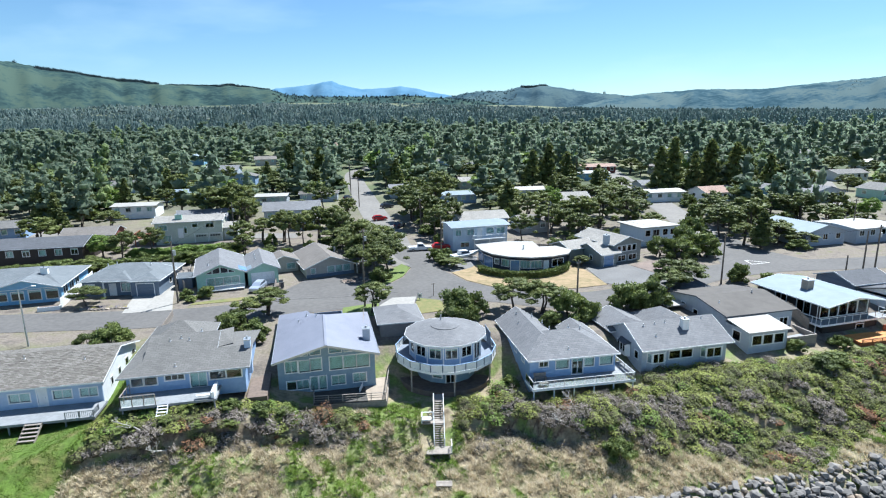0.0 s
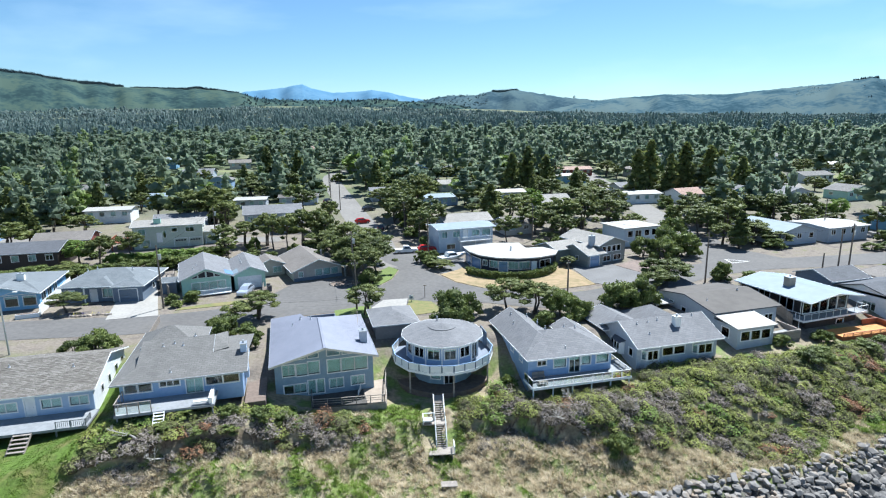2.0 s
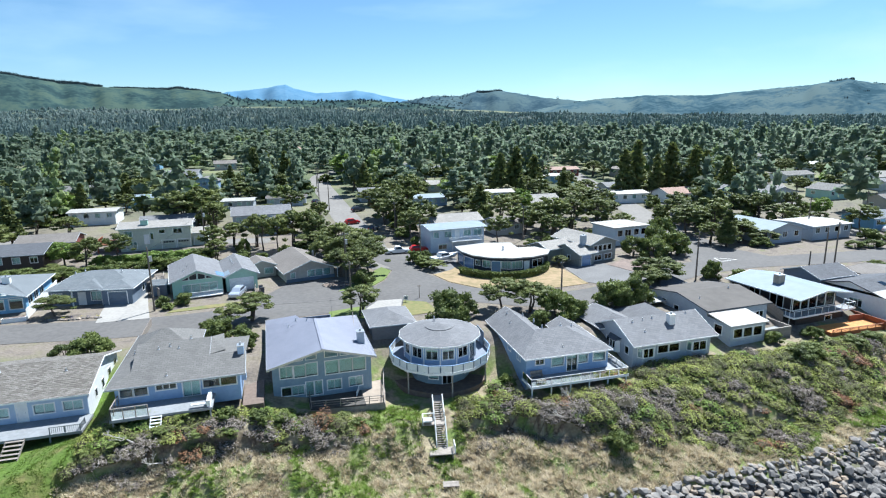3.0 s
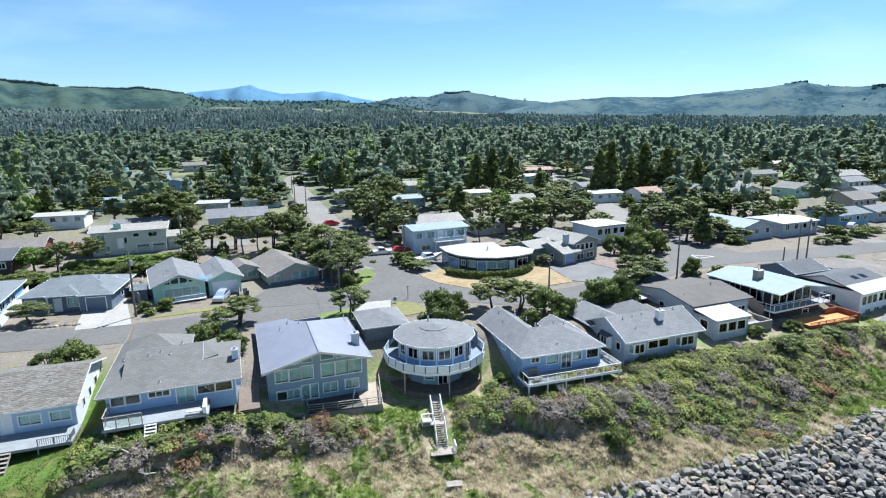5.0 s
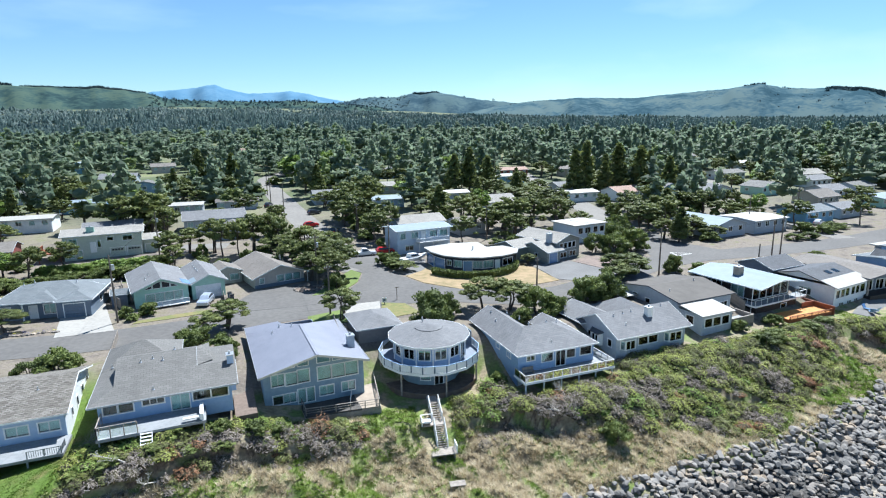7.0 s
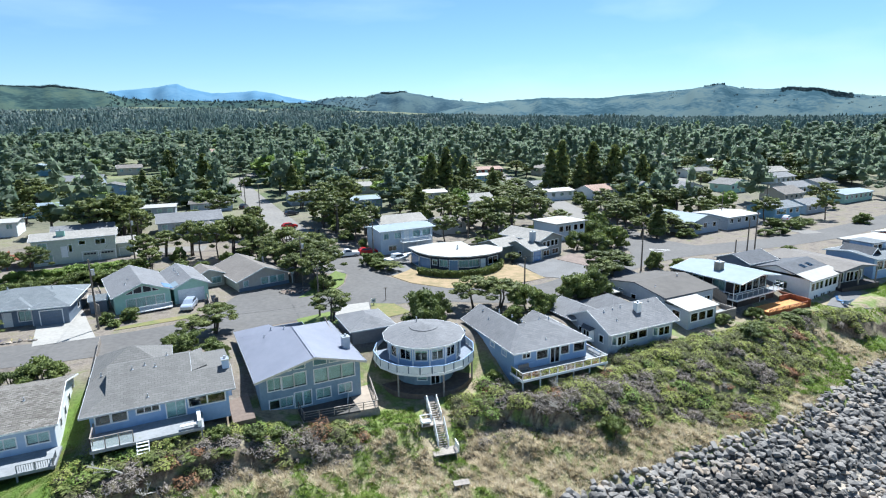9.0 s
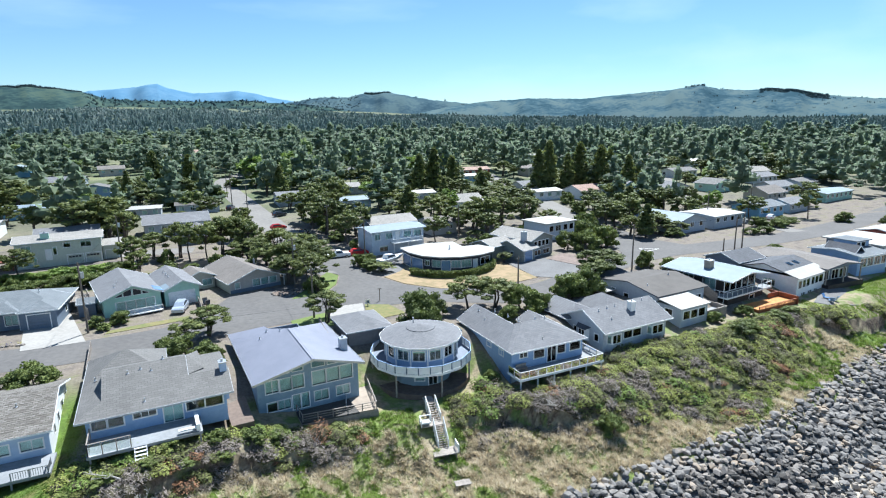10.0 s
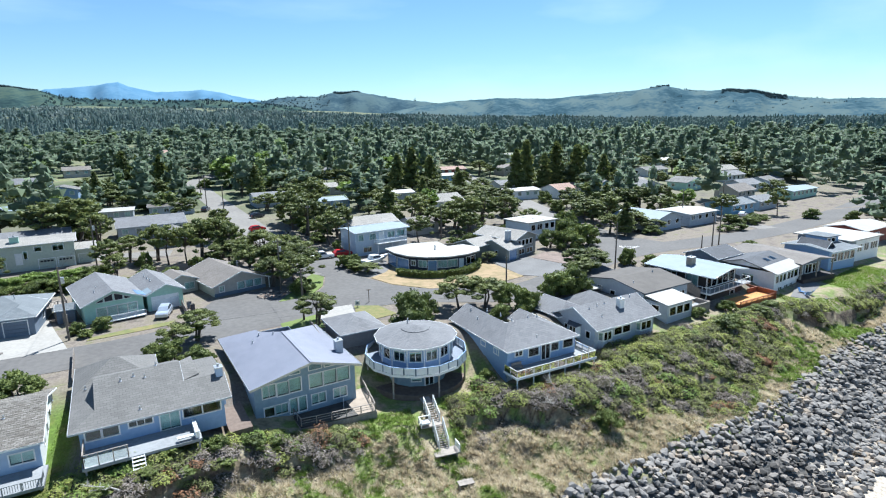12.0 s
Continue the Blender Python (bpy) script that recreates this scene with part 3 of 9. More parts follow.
def ground_material():
    m, n, l, p = principled("ground_soil_and_turf")
    ge = n.new("ShaderNodeNewGeometry")
    sp = n.new("ShaderNodeSeparateXYZ")
    l.new(ge.outputs["Position"], sp.inputs[0])

    def noise_node(scale, detail=6):
        t = n.new("ShaderNodeTexNoise")
        t.inputs["Scale"].default_value, t.inputs["Detail"].default_value = scale, detail
        l.new(ge.outputs["Position"], t.inputs["Vector"])
        return t.outputs["Fac"]

    def ramp(src, stops):
        r = n.new("ShaderNodeValToRGB")
        e = r.color_ramp.elements
        while len(e) < len(stops):
            e.new(0.5)
        for i, (pos, col) in enumerate(stops):
            e[i].position, e[i].color = pos, (*col, 1)
        l.new(src, r.inputs["Fac"])
        return r.outputs["Color"]

    def blend(fac, a, b):
        x = n.new("ShaderNodeMix")
        x.data_type = "RGBA"
        l.new(fac, x.inputs["Factor"])
        l.new(a, x.inputs["A"])
        l.new(b, x.inputs["B"])
        return x.outputs["Result"]

    def step(src, lo, hi):
        r = n.new("ShaderNodeMapRange")
        r.inputs["From Min"].default_value, r.inputs["From Max"].default_value = lo, hi
        l.new(src, r.inputs["Value"])
        return r.outputs["Result"]

    fine, mid, broad = noise_node(3.0, 8), noise_node(0.35, 6), noise_node(0.05, 4)
    bluff = ramp(mid, [(0.3, (0.16, 0.125, 0.08)), (0.45, (0.3, 0.25, 0.16)), (0.56, (0.16, 0.19, 0.06)), (0.7, (0.17, 0.24, 0.055))])
    yard = ramp(mid, [(0.34, (0.11, 0.093, 0.08)), (0.48, (0.19, 0.16, 0.13)), (0.62, (0.17, 0.148, 0.105)), (0.74, (0.13, 0.15, 0.055))])
    wild = ramp(broad, [(0.35, (0.06, 0.075, 0.035)), (0.5, (0.085, 0.11, 0.045)), (0.6, (0.15, 0.145, 0.085)), (0.7, (0.17, 0.19, 0.08))])
    col = blend(step(sp.outputs["Z"], -2.6, -1.4), bluff, yard)
    col = blend(step(sp.outputs["Y"], 150, 230), col, wild)
    turf = ramp(mid, [(0.32, (0.15, 0.135, 0.045)), (0.5, (0.085, 0.135, 0.018)), (0.65, (0.1, 0.165, 0.02))])
    lm = n.new("ShaderNodeMath")
    lm.operation = "MULTIPLY"
    l.new(step(sp.outputs["X"], -35.6, -36.8), lm.inputs[0])
    l.new(step(sp.outputs["Y"], 78, 70), lm.inputs[1])
    col = blend(lm.outputs[0], col, turf)
    soil = ramp(fine, [(0.3, (0.07, 0.05, 0.036)), (0.7, (0.17, 0.125, 0.09))])
    nz = n.new("ShaderNodeSeparateXYZ")
    l.new(ge.outputs["Normal"], nz.inputs[0])
    col = blend(step(nz.outputs["Z"], 0.66, 0.5), col, soil)
    rub = n.new("ShaderNodeMath")
    rub.operation = "MULTIPLY"
    l.new(step(sp.outputs["Z"], -7.9, -8.4), rub.inputs[0])
    l.new(step(sp.outputs["X"], 5, 9), rub.inputs[1])
    rubble = ramp(fine, [(0.3, (0.04, 0.04, 0.04)), (0.7, (0.11, 0.105, 0.1))])
    col = blend(rub.outputs[0], col, rubble)
    sand = ramp(fine, [(0.3, (0.36, 0.31, 0.25)), (0.7, (0.45, 0.4, 0.33))])
    col = blend(step(sp.outputs["Z"], -10.6, -11.2), col, sand)
    gr = ramp(fine, [(0.3, (0.7, 0.7, 0.7)), (0.7, (1.15, 1.15, 1.15))])
    mu = n.new("ShaderNodeMix")
    mu.data_type, mu.blend_type = "RGBA", "MULTIPLY"
    mu.inputs["Factor"].default_value = 1
    l.new(col, mu.inputs["A"])
    l.new(gr, mu.inputs["B"])
    l.new(mu.outputs["Result"], p.inputs["Base Color"])
    p.inputs["Roughness"].default_value = 0.95
    bp = n.new("ShaderNodeBump")
    bp.inputs["Strength"].default_value, bp.inputs["Distance"].default_value = 0.6, 0.15
    l.new(fine, bp.inputs["Height"])
    l.new(bp.outputs["Normal"], p.inputs["Normal"])
    return m


me.materials.append(ground_material())
setting("ground", me, "sandy coastal ground with turf, scrub soil and a bluff to the beach")


# ---- roads and paved areas ----
def ribbon(name, pts, width, lift, material, label, category="road"):
    """A road along a centre line, laid just over the ground."""
    P = [Vector((*p, 0)) for p in pts]
    dense = []
    for i in range(len(P) - 1):
        p0, p1, p2, p3 = P[max(i - 1, 0)], P[i], P[i + 1], P[min(i + 2, len(P) - 1)]
        k = max(2, int((p2 - p1).length / 2.5))
        for j in range(k):
            t = j / k
            dense.append(0.5 * ((2 * p1) + (p2 - p0) * t + (2 * p0 - 5 * p1 + 4 * p2 - p3) * t * t + (3 * p1 - p0 - 3 * p2 + p3) * t ** 3))
    dense.append(P[-1])
    bm = bmesh.new()
    rows = []
    for i, c in enumerate(dense):
        d = (dense[min(i + 1, len(dense) - 1)] - dense[max(i - 1, 0)]).normalized()
        s = Vector((-d.y, d.x, 0))
        rows.append([bm.verts.new((q.x, q.y, gz(q.x, q.y) + lift)) for q in (c + s * (width / 2 * k / 3) for k in range(-3, 4))])
    for a, b in zip(rows, rows[1:]):
        for k in range(6):
            bm.faces.new((a[k + 1], a[k], b[k], b[k + 1]))
    bmesh.ops.recalc_face_normals(bm, faces=bm.faces)
    me = bpy.data.meshes.new(name)
    bm.to_mesh(me)
    me.materials.append(material)
    return setting(name, me, label, category)


def pad(name, poly, lift, material, label, category="pavement", thick=0.25):
    """A flat paved or planted area that follows the ground, with a low edge."""
    bm = bmesh.new()
    top = [bm.verts.new((x, y, gz(x, y) + lift)) for x, y in poly]
    f = bm.faces.new(top)
    r = bmesh.ops.extrude_face_region(bm, geom=[f])
    for v in r["geom"]:
        if isinstance(v, bmesh.types.BMVert):
            v.co.z -= thick
    bmesh.ops.recalc_face_normals(bm, faces=bm.faces)
    me = bpy.data.meshes.new(name)
    bm.to_mesh(me)
    me.materials.append(material)
    return setting(name, me, label, category)


ribbon("road", [(-130, 85), (-59, 86.6), (-42, 87.2), (-30, 89.8), (-16, 93.5), (0, 97), (10, 96.2), (20, 92), (30, 92), (40, 97), (52, 105), (66, 110), (85, 111.2), (100, 112.4), (116, 115), (134, 120), (150, 125), (190, 140), (230, 158)], 8.6, 0.04, M["asphalt"], "worn grey asphalt street behind the front row of houses")
ribbon("road", [(-4, 118), (-8, 132), (-11, 150), (-17, 176), (-25, 214), (-33, 254), (-36, 284), (-28, 312)], 8.2, 0.055, M["lane"], "grey asphalt side street running inland between pines")
pad("road", [(-21, 93), (-14, 101.2), (-8.2, 102.8), (-5.2, 108.6), (-4.0, 115.4), (-7.4, 121), (-11.5, 134), (-2.8, 137), (4.5, 136), (5.6, 131.5), (2.8, 120), (1.0, 115.8), (3.9, 110.0), (6.7, 104.4), (12.5, 98.7), (22, 96.5), (22, 92), (2, 93.5)], 0.048, M["asphalt"], "wide worn asphalt junction before the curved house", "road", 0.02)
pad("road", [(57, 103), (63, 122), (66, 136), (76, 138), (76, 124), (80, 114), (72, 107)], 0.048, M["asphalt"], "broad asphalt junction with a painted triangle", "road", 0.02)
ribbon("road", [(67.5, 134), (72, 152), (79, 205), (90, 300)], 9.0, 0.055, M["lane"], "grey asphalt lane running inland")
ribbon("road", [(-35, 150), (-70, 152), (-120, 160), (-170, 175)], 5.5, 0.06, M["lane"], "narrow asphalt lane between back gardens")
ribbon("road", [(118, 118), (121, 150), (140, 190), (180, 260)], 6, 0.06, M["lane"], "pale asphalt lane among houses")
pad("driveway", [(-50.3, 89.8), (-42.7, 91.0), (-45.6, 98), (-49.2, 107), (-51.6, 107), (-49.8, 100.5), (-53.2, 99.5)], 0.07, M["concrete"], "pale concrete driveway before a garage", "driveway")
pad("driveway", [(-29, 95), (-24.5, 107), (-13, 112), (-8, 106), (-6, 98), (-16, 96)], 0.065, M["asphalt"], "dark asphalt forecourt beside the taupe house", "driveway")
pad("driveway", [(31.6, 115), (32.2, 101), (37, 97.6), (45.2, 104.6), (41.3, 113.3), (40.2, 118)], 0.065, M["gravel"], "grey gravel driveway before the two-storey house", "driveway")
pad("yard", [(41.5, 113.3), (45.4, 104.9), (50.4, 107.6), (54, 112), (47, 117.4)], 0.06, M["bed"], "bare brown planting bed with stones", "yard")
pad("driveway", [(2.2, 115), (4, 126), (10.5, 124), (9.5, 115.5), (5.4, 110.5)], 0.06, M["gravel"], "grey gravel drive beside the curved house", "driveway")
pad("yard", [(4.2, 110.8), (6.9, 104.8), (12.5, 99.2), (19.6, 97.6), (26, 98.2), (32.4, 100), (31.6, 107), (30.6, 115), (27, 112), (16, 108), (10.5, 118), (8, 114)], 0.07, M["drylawn"], "dry tan lawn round the curved house", "yard")
pad("path", [(-8.0, 84), (-8.6, 91), (-6.8, 95), (-2.6, 95.4), (-3.4, 84.5)], 0.06, M["concrete"], "pale concrete drive to the small garage", "path")
pad("lawn", [(-14, 101.6), (-8.5, 103.1), (-5.5, 108.8), (-4.3, 115.4), (-6.2, 118.7), (-8.4, 114), (-9.5, 109), (-12, 105.6)], 0.1, M["turf"], "green lawn strip at the street corner", "lawn")
pad("verge", [(-41, 93.4), (-36, 94.6), (-30.6, 96.2), (-29.8, 98.2), (-36, 96.6), (-40.6, 94.8)], 0.06, M["verge"], "yellowing grass verge along the street", "verge")
pad("lawn", [(-14, 86), (-14.6, 90.2), (-8.9, 92.5), (-8.4, 86)], 0.06, M["turf"], "small green lawn by the street", "lawn")
pad("lawn", [(-3.2, 86), (-2.4, 94.6), (1.4, 93.2), (3.2, 88)], 0.06, M["verge"], "small green lawn beside the concrete drive", "lawn")


# ---- house building ----
def window_at(E, O, d, nrm, u0, u1, z0, z1, kind, t, trim):
    """A window, door or garage door set in its opening. kind: w glass, b glass before a blind, d door, g garage door; a digit gives the panes."""
    up = Vector((0, 0, 1))

    def block(bm, a, b, c, e, n0, n1):
        v = []
        for zz in (c, e):
            for nn, uu in ((n0, a), (n0, b), (n1, b), (n1, a)):
                v.append(bm.verts.new(O + d * uu + nrm * nn + up * zz))
        for f in ((3, 2, 1, 0), (4, 5, 6, 7), (0, 1, 5, 4), (1, 2, 6, 5), (2, 3, 7, 6), (3, 0, 4, 7)):
            bm.faces.new([v[i] for i in f])

    fw = 0.13
    bm = bmesh.new()
    for a, b, c, e in ((u0 - fw, u1 + fw, z1, z1 + fw), (u0 - fw, u1 + fw, z0 - fw, z0), (u0 - fw, u0, z0, z1), (u1, u1 + fw, z0, z1)):
        block(bm, a, b, c, e, 0.035, -t * 0.6)
    k = kind[0]
    num = int(kind[1]) if len(kind) > 1 else 1
    w = (u1 - u0) / num
    if k in "wb":
        for i in range(1, num):
            block(bm, u0 + i * w - 0.04, u0 + i * w + 0.04, z0, z1, 0.01, -0.08)
        win = part("window", bm, trim, E)
        for i in range(num):
            pb = bmesh.new()
            block(pb, u0 + i * w + (0.04 if i else 0.0), u0 + (i + 1) * w - (0.04 if i < num - 1 else 0.0), z0, z1, -0.05, -0.06)
            part("pane", pb, M["glass"], win)
        pb = bmesh.new()
        if k == "b":
            block(pb, u0, u1, z0, z1, -t - 0.1, -t - 0.12)
            part("blind", pb, M["blind"], win)
        else:
            block(pb, u0, u1, z1 - 0.25 * (z1 - z0), z1, -t - 0.1, -t - 0.12)
            part("blind", pb, M["blind"], win)
        return win
    dr = part("garage_door" if k == "g" else "door", bm, trim, E)
    if k == "g":
        for i in range(4):
            pb = bmesh.new()
            h = (z1 - z0) / 4
            block(pb, u0, u1, z0 + i * h + 0.012, z0 + (i + 1) * h - 0.012, -0.04, -0.1)
            part("panel", pb, E.get("_garage") and M[E["_garage"]] or M["white"], dr)
    else:
        pb = bmesh.new()
        block(pb, u0, u1, z0, z1, -0.04, -0.1)
        part("door_leaf", pb, M["white"], dr)
        pb = bmesh.new()
        block(pb, u1 - 0.16, u1 - 0.1, z0 + 0.95, z0 + 1.05, 0.02, -0.04)
        part("door_handle", pb, M["steel"], dr)
    return dr


def wall(E, p0, p1, z0, z1, mat, ops=(), t=0.16, trim=None):
    """A wall between two plan points with openings (u0, u1, height from, height to, kind) through it; the outside lies to the right."""
    p0, p1 = Vector((*p0, 0)), Vector((*p1, 0))
    L = (p1 - p0).length
    d = (p1 - p0) / L
    nrm = Vector((d.y, -d.x, 0))
    us = sorted({0.0, L, *[o[0] for o in ops], *[o[1] for o in ops]})
    bm = bmesh.new()
    for a, b in zip(us, us[1:]):
        if b - a < 1e-4:
            continue
        m = (a + b) / 2
        cuts = sorted((z0 + o[2], z0 + o[3]) for o in ops if o[0] < m < o[1])
        z = z0
        runs = []
        for c, e in cuts:
            if c > z:
                runs.append((z, c))
            z = max(z, e)
        if z < z1:
            runs.append((z, z1))
        for c, e in runs:
            v = []
            for zz in (c, e):
                for nn, uu in ((0, a), (0, b), (-t, b), (-t, a)):
                    v.append(bm.verts.new(p0 + d * uu + nrm * nn + Vector((0, 0, zz))))
            for f in ((3, 2, 1, 0), (4, 5, 6, 7), (0, 1, 5, 4), (1, 2, 6, 5), (2, 3, 7, 6), (3, 0, 4, 7)):
                bm.faces.new([v[i] for i in f])
    part("wall", bm, mat, E)
    for o in ops:
        window_at(E, p0, d, nrm, o[0], o[1], z0 + o[2], z0 + o[3], o[4], t, trim or M["white"])


def slab_roof(E, polys, mat, thick=0.16, name="roof"):
    """A roof of sloping planes, each a slab."""
    bm = bmesh.new()
    for poly in polys:
        a = [bm.verts.new(p) for p in poly]
        b = [bm.verts.new((p[0], p[1], p[2] - thick)) for p in poly]
        bm.faces.new(a)
        bm.faces.new(b[::-1])
        for i in range(len(a)):
            j = (i + 1) % len(a)
            bm.faces.new((a[j], a[i], b[i], b[j]))
    bmesh.ops.recalc_face_normals(bm, faces=bm.faces)
    return part(name, bm, mat, E)


def fascia(E, pts, mat, h=0.16, w=0.04):
    for p, q in zip(pts, pts[1:]):
        bm = bmesh.new()
        beam(bm, (p[0], p[1], p[2] - 0.07), (q[0], q[1], q[2] - 0.07), w, h)
        part("fascia", bm, mat, E)


def gable(E, x0, x1, y0, y1, ze, zr, mat, axis="x", h0=0.0, h1=0.0, mid=None, trim=None, wallmat=None, over=0.5, thick=0.16):
    """A gabled or hipped roof; h0 and h1 are the hips' insets at the ridge's ends (0 leaves a gable)."""
    if axis == "x":
        m = (y0 + y1) / 2 if mid is None else mid
        A, B, C, D = (x0, y0, ze), (x1, y0, ze), (x1, y1, ze), (x0, y1, ze)
        R0, R1 = (x0 + h0, m, zr), (x1 - h1, m, zr)
    else:
        m = (x0 + x1) / 2 if mid is None else mid
        A, B, C, D = (x1, y0, ze), (x1, y1, ze), (x0, y1, ze), (x0, y0, ze)
        R0, R1 = (m, y0 + h0, zr), (m, y1 - h1, zr)
    polys = [(A, B, R1, R0), (C, D, R0, R1)]
    if h0:
        polys.append((D, A, R0))
    if h1:
        polys.append((B, C, R1))
    slab_roof(E, polys, mat, thick)
    tr = trim or M["white"]
    fascia(E, [A, B], tr)
    fascia(E, [C, D], tr)
    fascia(E, [D, A] if h0 else [D, R0, A], tr)
    fascia(E, [B, C] if h1 else [B, R1, C], tr)
    if wallmat is not None:
        for hip, P, Q, R in ((h0, D, A, R0), (h1, B, C, R1)):
            if hip:
                continue
            P, Q, R = Vector(P), Vector(Q), Vector(R)
            inn = ((Vector(R1) - Vector(R0)).normalized() if R == Vector(R0) else (Vector(R0) - Vector(R1)).normalized()) * over
            e = (Q - P).normalized() * over
            drop = Vector((0, 0, 0.1))
            up = (R.z - P.z) * over / max((R - P).to_2d().length, 0.1)
            a = [P + inn + e + Vector((0, 0, up)) - drop, Q + inn - e + Vector((0, 0, up)) - drop, R + inn - drop * 1.4]
            bm = bmesh.new()
            v1 = [bm.verts.new(p) for p in a]
            v2 = [bm.verts.new(p + inn.normalized() * 0.15) for p in a]
            low = [bm.verts.new(Vector((a[0].x, a[0].y, ze - 0.02))), bm.verts.new(Vector((a[1].x, a[1].y, ze - 0.02)))]
            low2 = [bm.verts.new(Vector((p.co.x, p.co.y, p.co.z)) + inn.normalized() * 0.15) for p in low]
            bm.faces.new((low[0], low[1], v1[1], v1[2], v1[0]))
            bm.faces.new((low2[0], v2[0], v2[2], v2[1], low2[1]))
            bm.faces.new((v1[0], v1[2], v2[2], v2[0]))
            bm.faces.new((v1[2], v1[1], v2[1], v2[2]))
            bmesh.ops.recalc_face_normals(bm, faces=bm.faces)
            part("gable_wall", bm, wallmat, E)


def chimney(E, x, y, z0, z1, w=0.8, d=0.8, mat=None):
    bm = bmesh.new()
    box(bm, x - w / 2, x + w / 2, y - d / 2, y + d / 2, z0, z1)
    c = part("chimney", bm, mat or M["white"], E)
    bm = bmesh.new()
    box(bm, x - w / 2 - 0.06, x + w / 2 + 0.06, y - d / 2 - 0.06, y + d / 2 + 0.06, z1, z1 + 0.1)
    tube(bm, (x, y, z1 + 0.1), (x, y, z1 + 0.4), 0.14, 0.14)
    part("chimney_cap", bm, M["steel"], c)


def vents(E, pts):
    """Plumbing vents through a roof."""
    for x, y, z in pts:
        bm = bmesh.new()
        tube(bm, (x, y, z - 0.25), (x, y, z + 0.35), 0.07, 0.07)
        tube(bm, (x, y, z - 0.02), (x, y, z + 0.06), 0.17, 0.1)
        part("roof_vent", bm, M["steel"], E)


def railing(E, pts, z, h, post, infill=None, rail=None, gap=1.6, ps=0.09):
    """Posts, top rail and panels or bars along a line."""
    pm = None
    for p, q in zip(pts, pts[1:]):
        p, q = Vector((*p, 0)), Vector((*q, 0))
        L = (q - p).length
        k = max(1, round(L / gap))
        for i in range(k + 1):
            c = p + (q - p) * i / k
            if pm is None:
                bm = boxed(-ps / 2, ps / 2, -ps / 2, ps / 2, 0, h)
                o = part("post", bm, post, E)
                pm = o.data
            else:
                o = part("post", pm, None, E)
            o.location = (c.x, c.y, z)
        bm = bmesh.new()
        beam(bm, (p.x, p.y, z + h), (q.x, q.y, z + h), 0.1, 0.06)
        part("handrail", bm, rail or post, E)
        if infill == "bars":
            n = int(L / 0.18)
            first = None
            for i in range(1, n):
                c = p + (q - p) * i / n
                if first is None:
                    first = part("baluster", boxed(-0.02, 0.02, -0.02, 0.02, 0.08, h - 0.02), rail or post, E)
                    o = first
                else:
                    o = part("baluster", first.data, None, E)
                o.location = (c.x, c.y, z)
        elif infill is not None:
            for i in range(k):
                a, b = p + (q - p) * (i + 0.06) / k, p + (q - p) * (i + 0.94) / k
                bm = bmesh.new()
                beam(bm, (a.x, a.y, z + h * 0.52), (b.x, b.y, z + h * 0.52), 0.03, h * 0.86)
                part("panel", bm, infill, E)


def house(x, y, z, rot, label, garage=""):
    E = new("house")
    E.matrix_world = pose(x, y, z, 0, 0, rot)
    tagged(E, label, "house")
    if garage:
        E["_garage"] = garage
    return E


def walls4(E, x0, x1, y0, y1, z0, z1, mat, front=(), right=(), back=(), left=(), trim=None, end=None):
    wall(E, (x0, y0), (x1, y0), z0, z1, mat, front, trim=trim)
    wall(E, (x1 - 0.003, y0 + 0.16), (x1 - 0.003, y1 - 0.16), z0, z1, end or mat, right, trim=trim)
    wall(E, (x1, y1), (x0, y1), z0, z1, mat, back, trim=trim)
    wall(E, (x0 + 0.003, y1 - 0.16), (x0 + 0.003, y0 + 0.16), z0, z1, mat, left, trim=trim)


def deck(E, x0, x1, y0, y1, z, mat, low, edge=None, posts=True):
    """A timber deck with its edge boards and the posts below."""
    d = part("deck", boxed(x0, x1, y0, y1, z - 0.12, z), mat, E)
    for p, q in (((x0, y0 - 0.03), (x1, y0 - 0.03)), ((x1 + 0.03, y0), (x1 + 0.03, y1)), ((x0 - 0.03, y0), (x0 - 0.03, y1))):
        bm = bmesh.new()
        beam(bm, (*p, z - 0.12), (*q, z - 0.12), 0.05, 0.28)
        part("edge_board", bm, edge or mat, d)
    if posts:
        n = max(2, int((x1 - x0) / 2.6))
        bm0 = boxed(-0.07, 0.07, -0.07, 0.07, low, z - 0.12)
        first = part("post", bm0, edge or mat, d)
        first.location = (x0 + 0.2, y0 + 0.2, 0)
        for i in range(1, n + 1):
            o = part("post", first.data, None, d)
            o.location = (x0 + 0.2 + (x1 - x0 - 0.4) * i / n, y0 + 0.2, 0)
    return d


def steps(E, x0, x1, y0, z0, y1, z1, mat, n):
    """A flight of steps with stringers, from (y0, z0) at the top to (y1, z1)."""
    for x in (x0 + 0.04, x1 - 0.04):
        bm = bmesh.new()
        beam(bm, (x, y0, z0 - 0.12), (x, y1, z1 - 0.12), 0.06, 0.26)
        part("stringer", bm, mat, E)
    d = abs(y1 - y0) / n
    tread = None
    for i in range(n):
        c = y0 + (y1 - y0) * (i + 0.5) / n
        z = z0 + (z1 - z0) * (i + 0.5) / n
        if tread is None:
            tread = part("tread", boxed(x0, x1, -d * 0.36, d * 0.36, -0.03, 0.02), mat, E)
            o = tread
        else:
            o = part("tread", tread.data, None, E)
        o.location = (0, c, z)


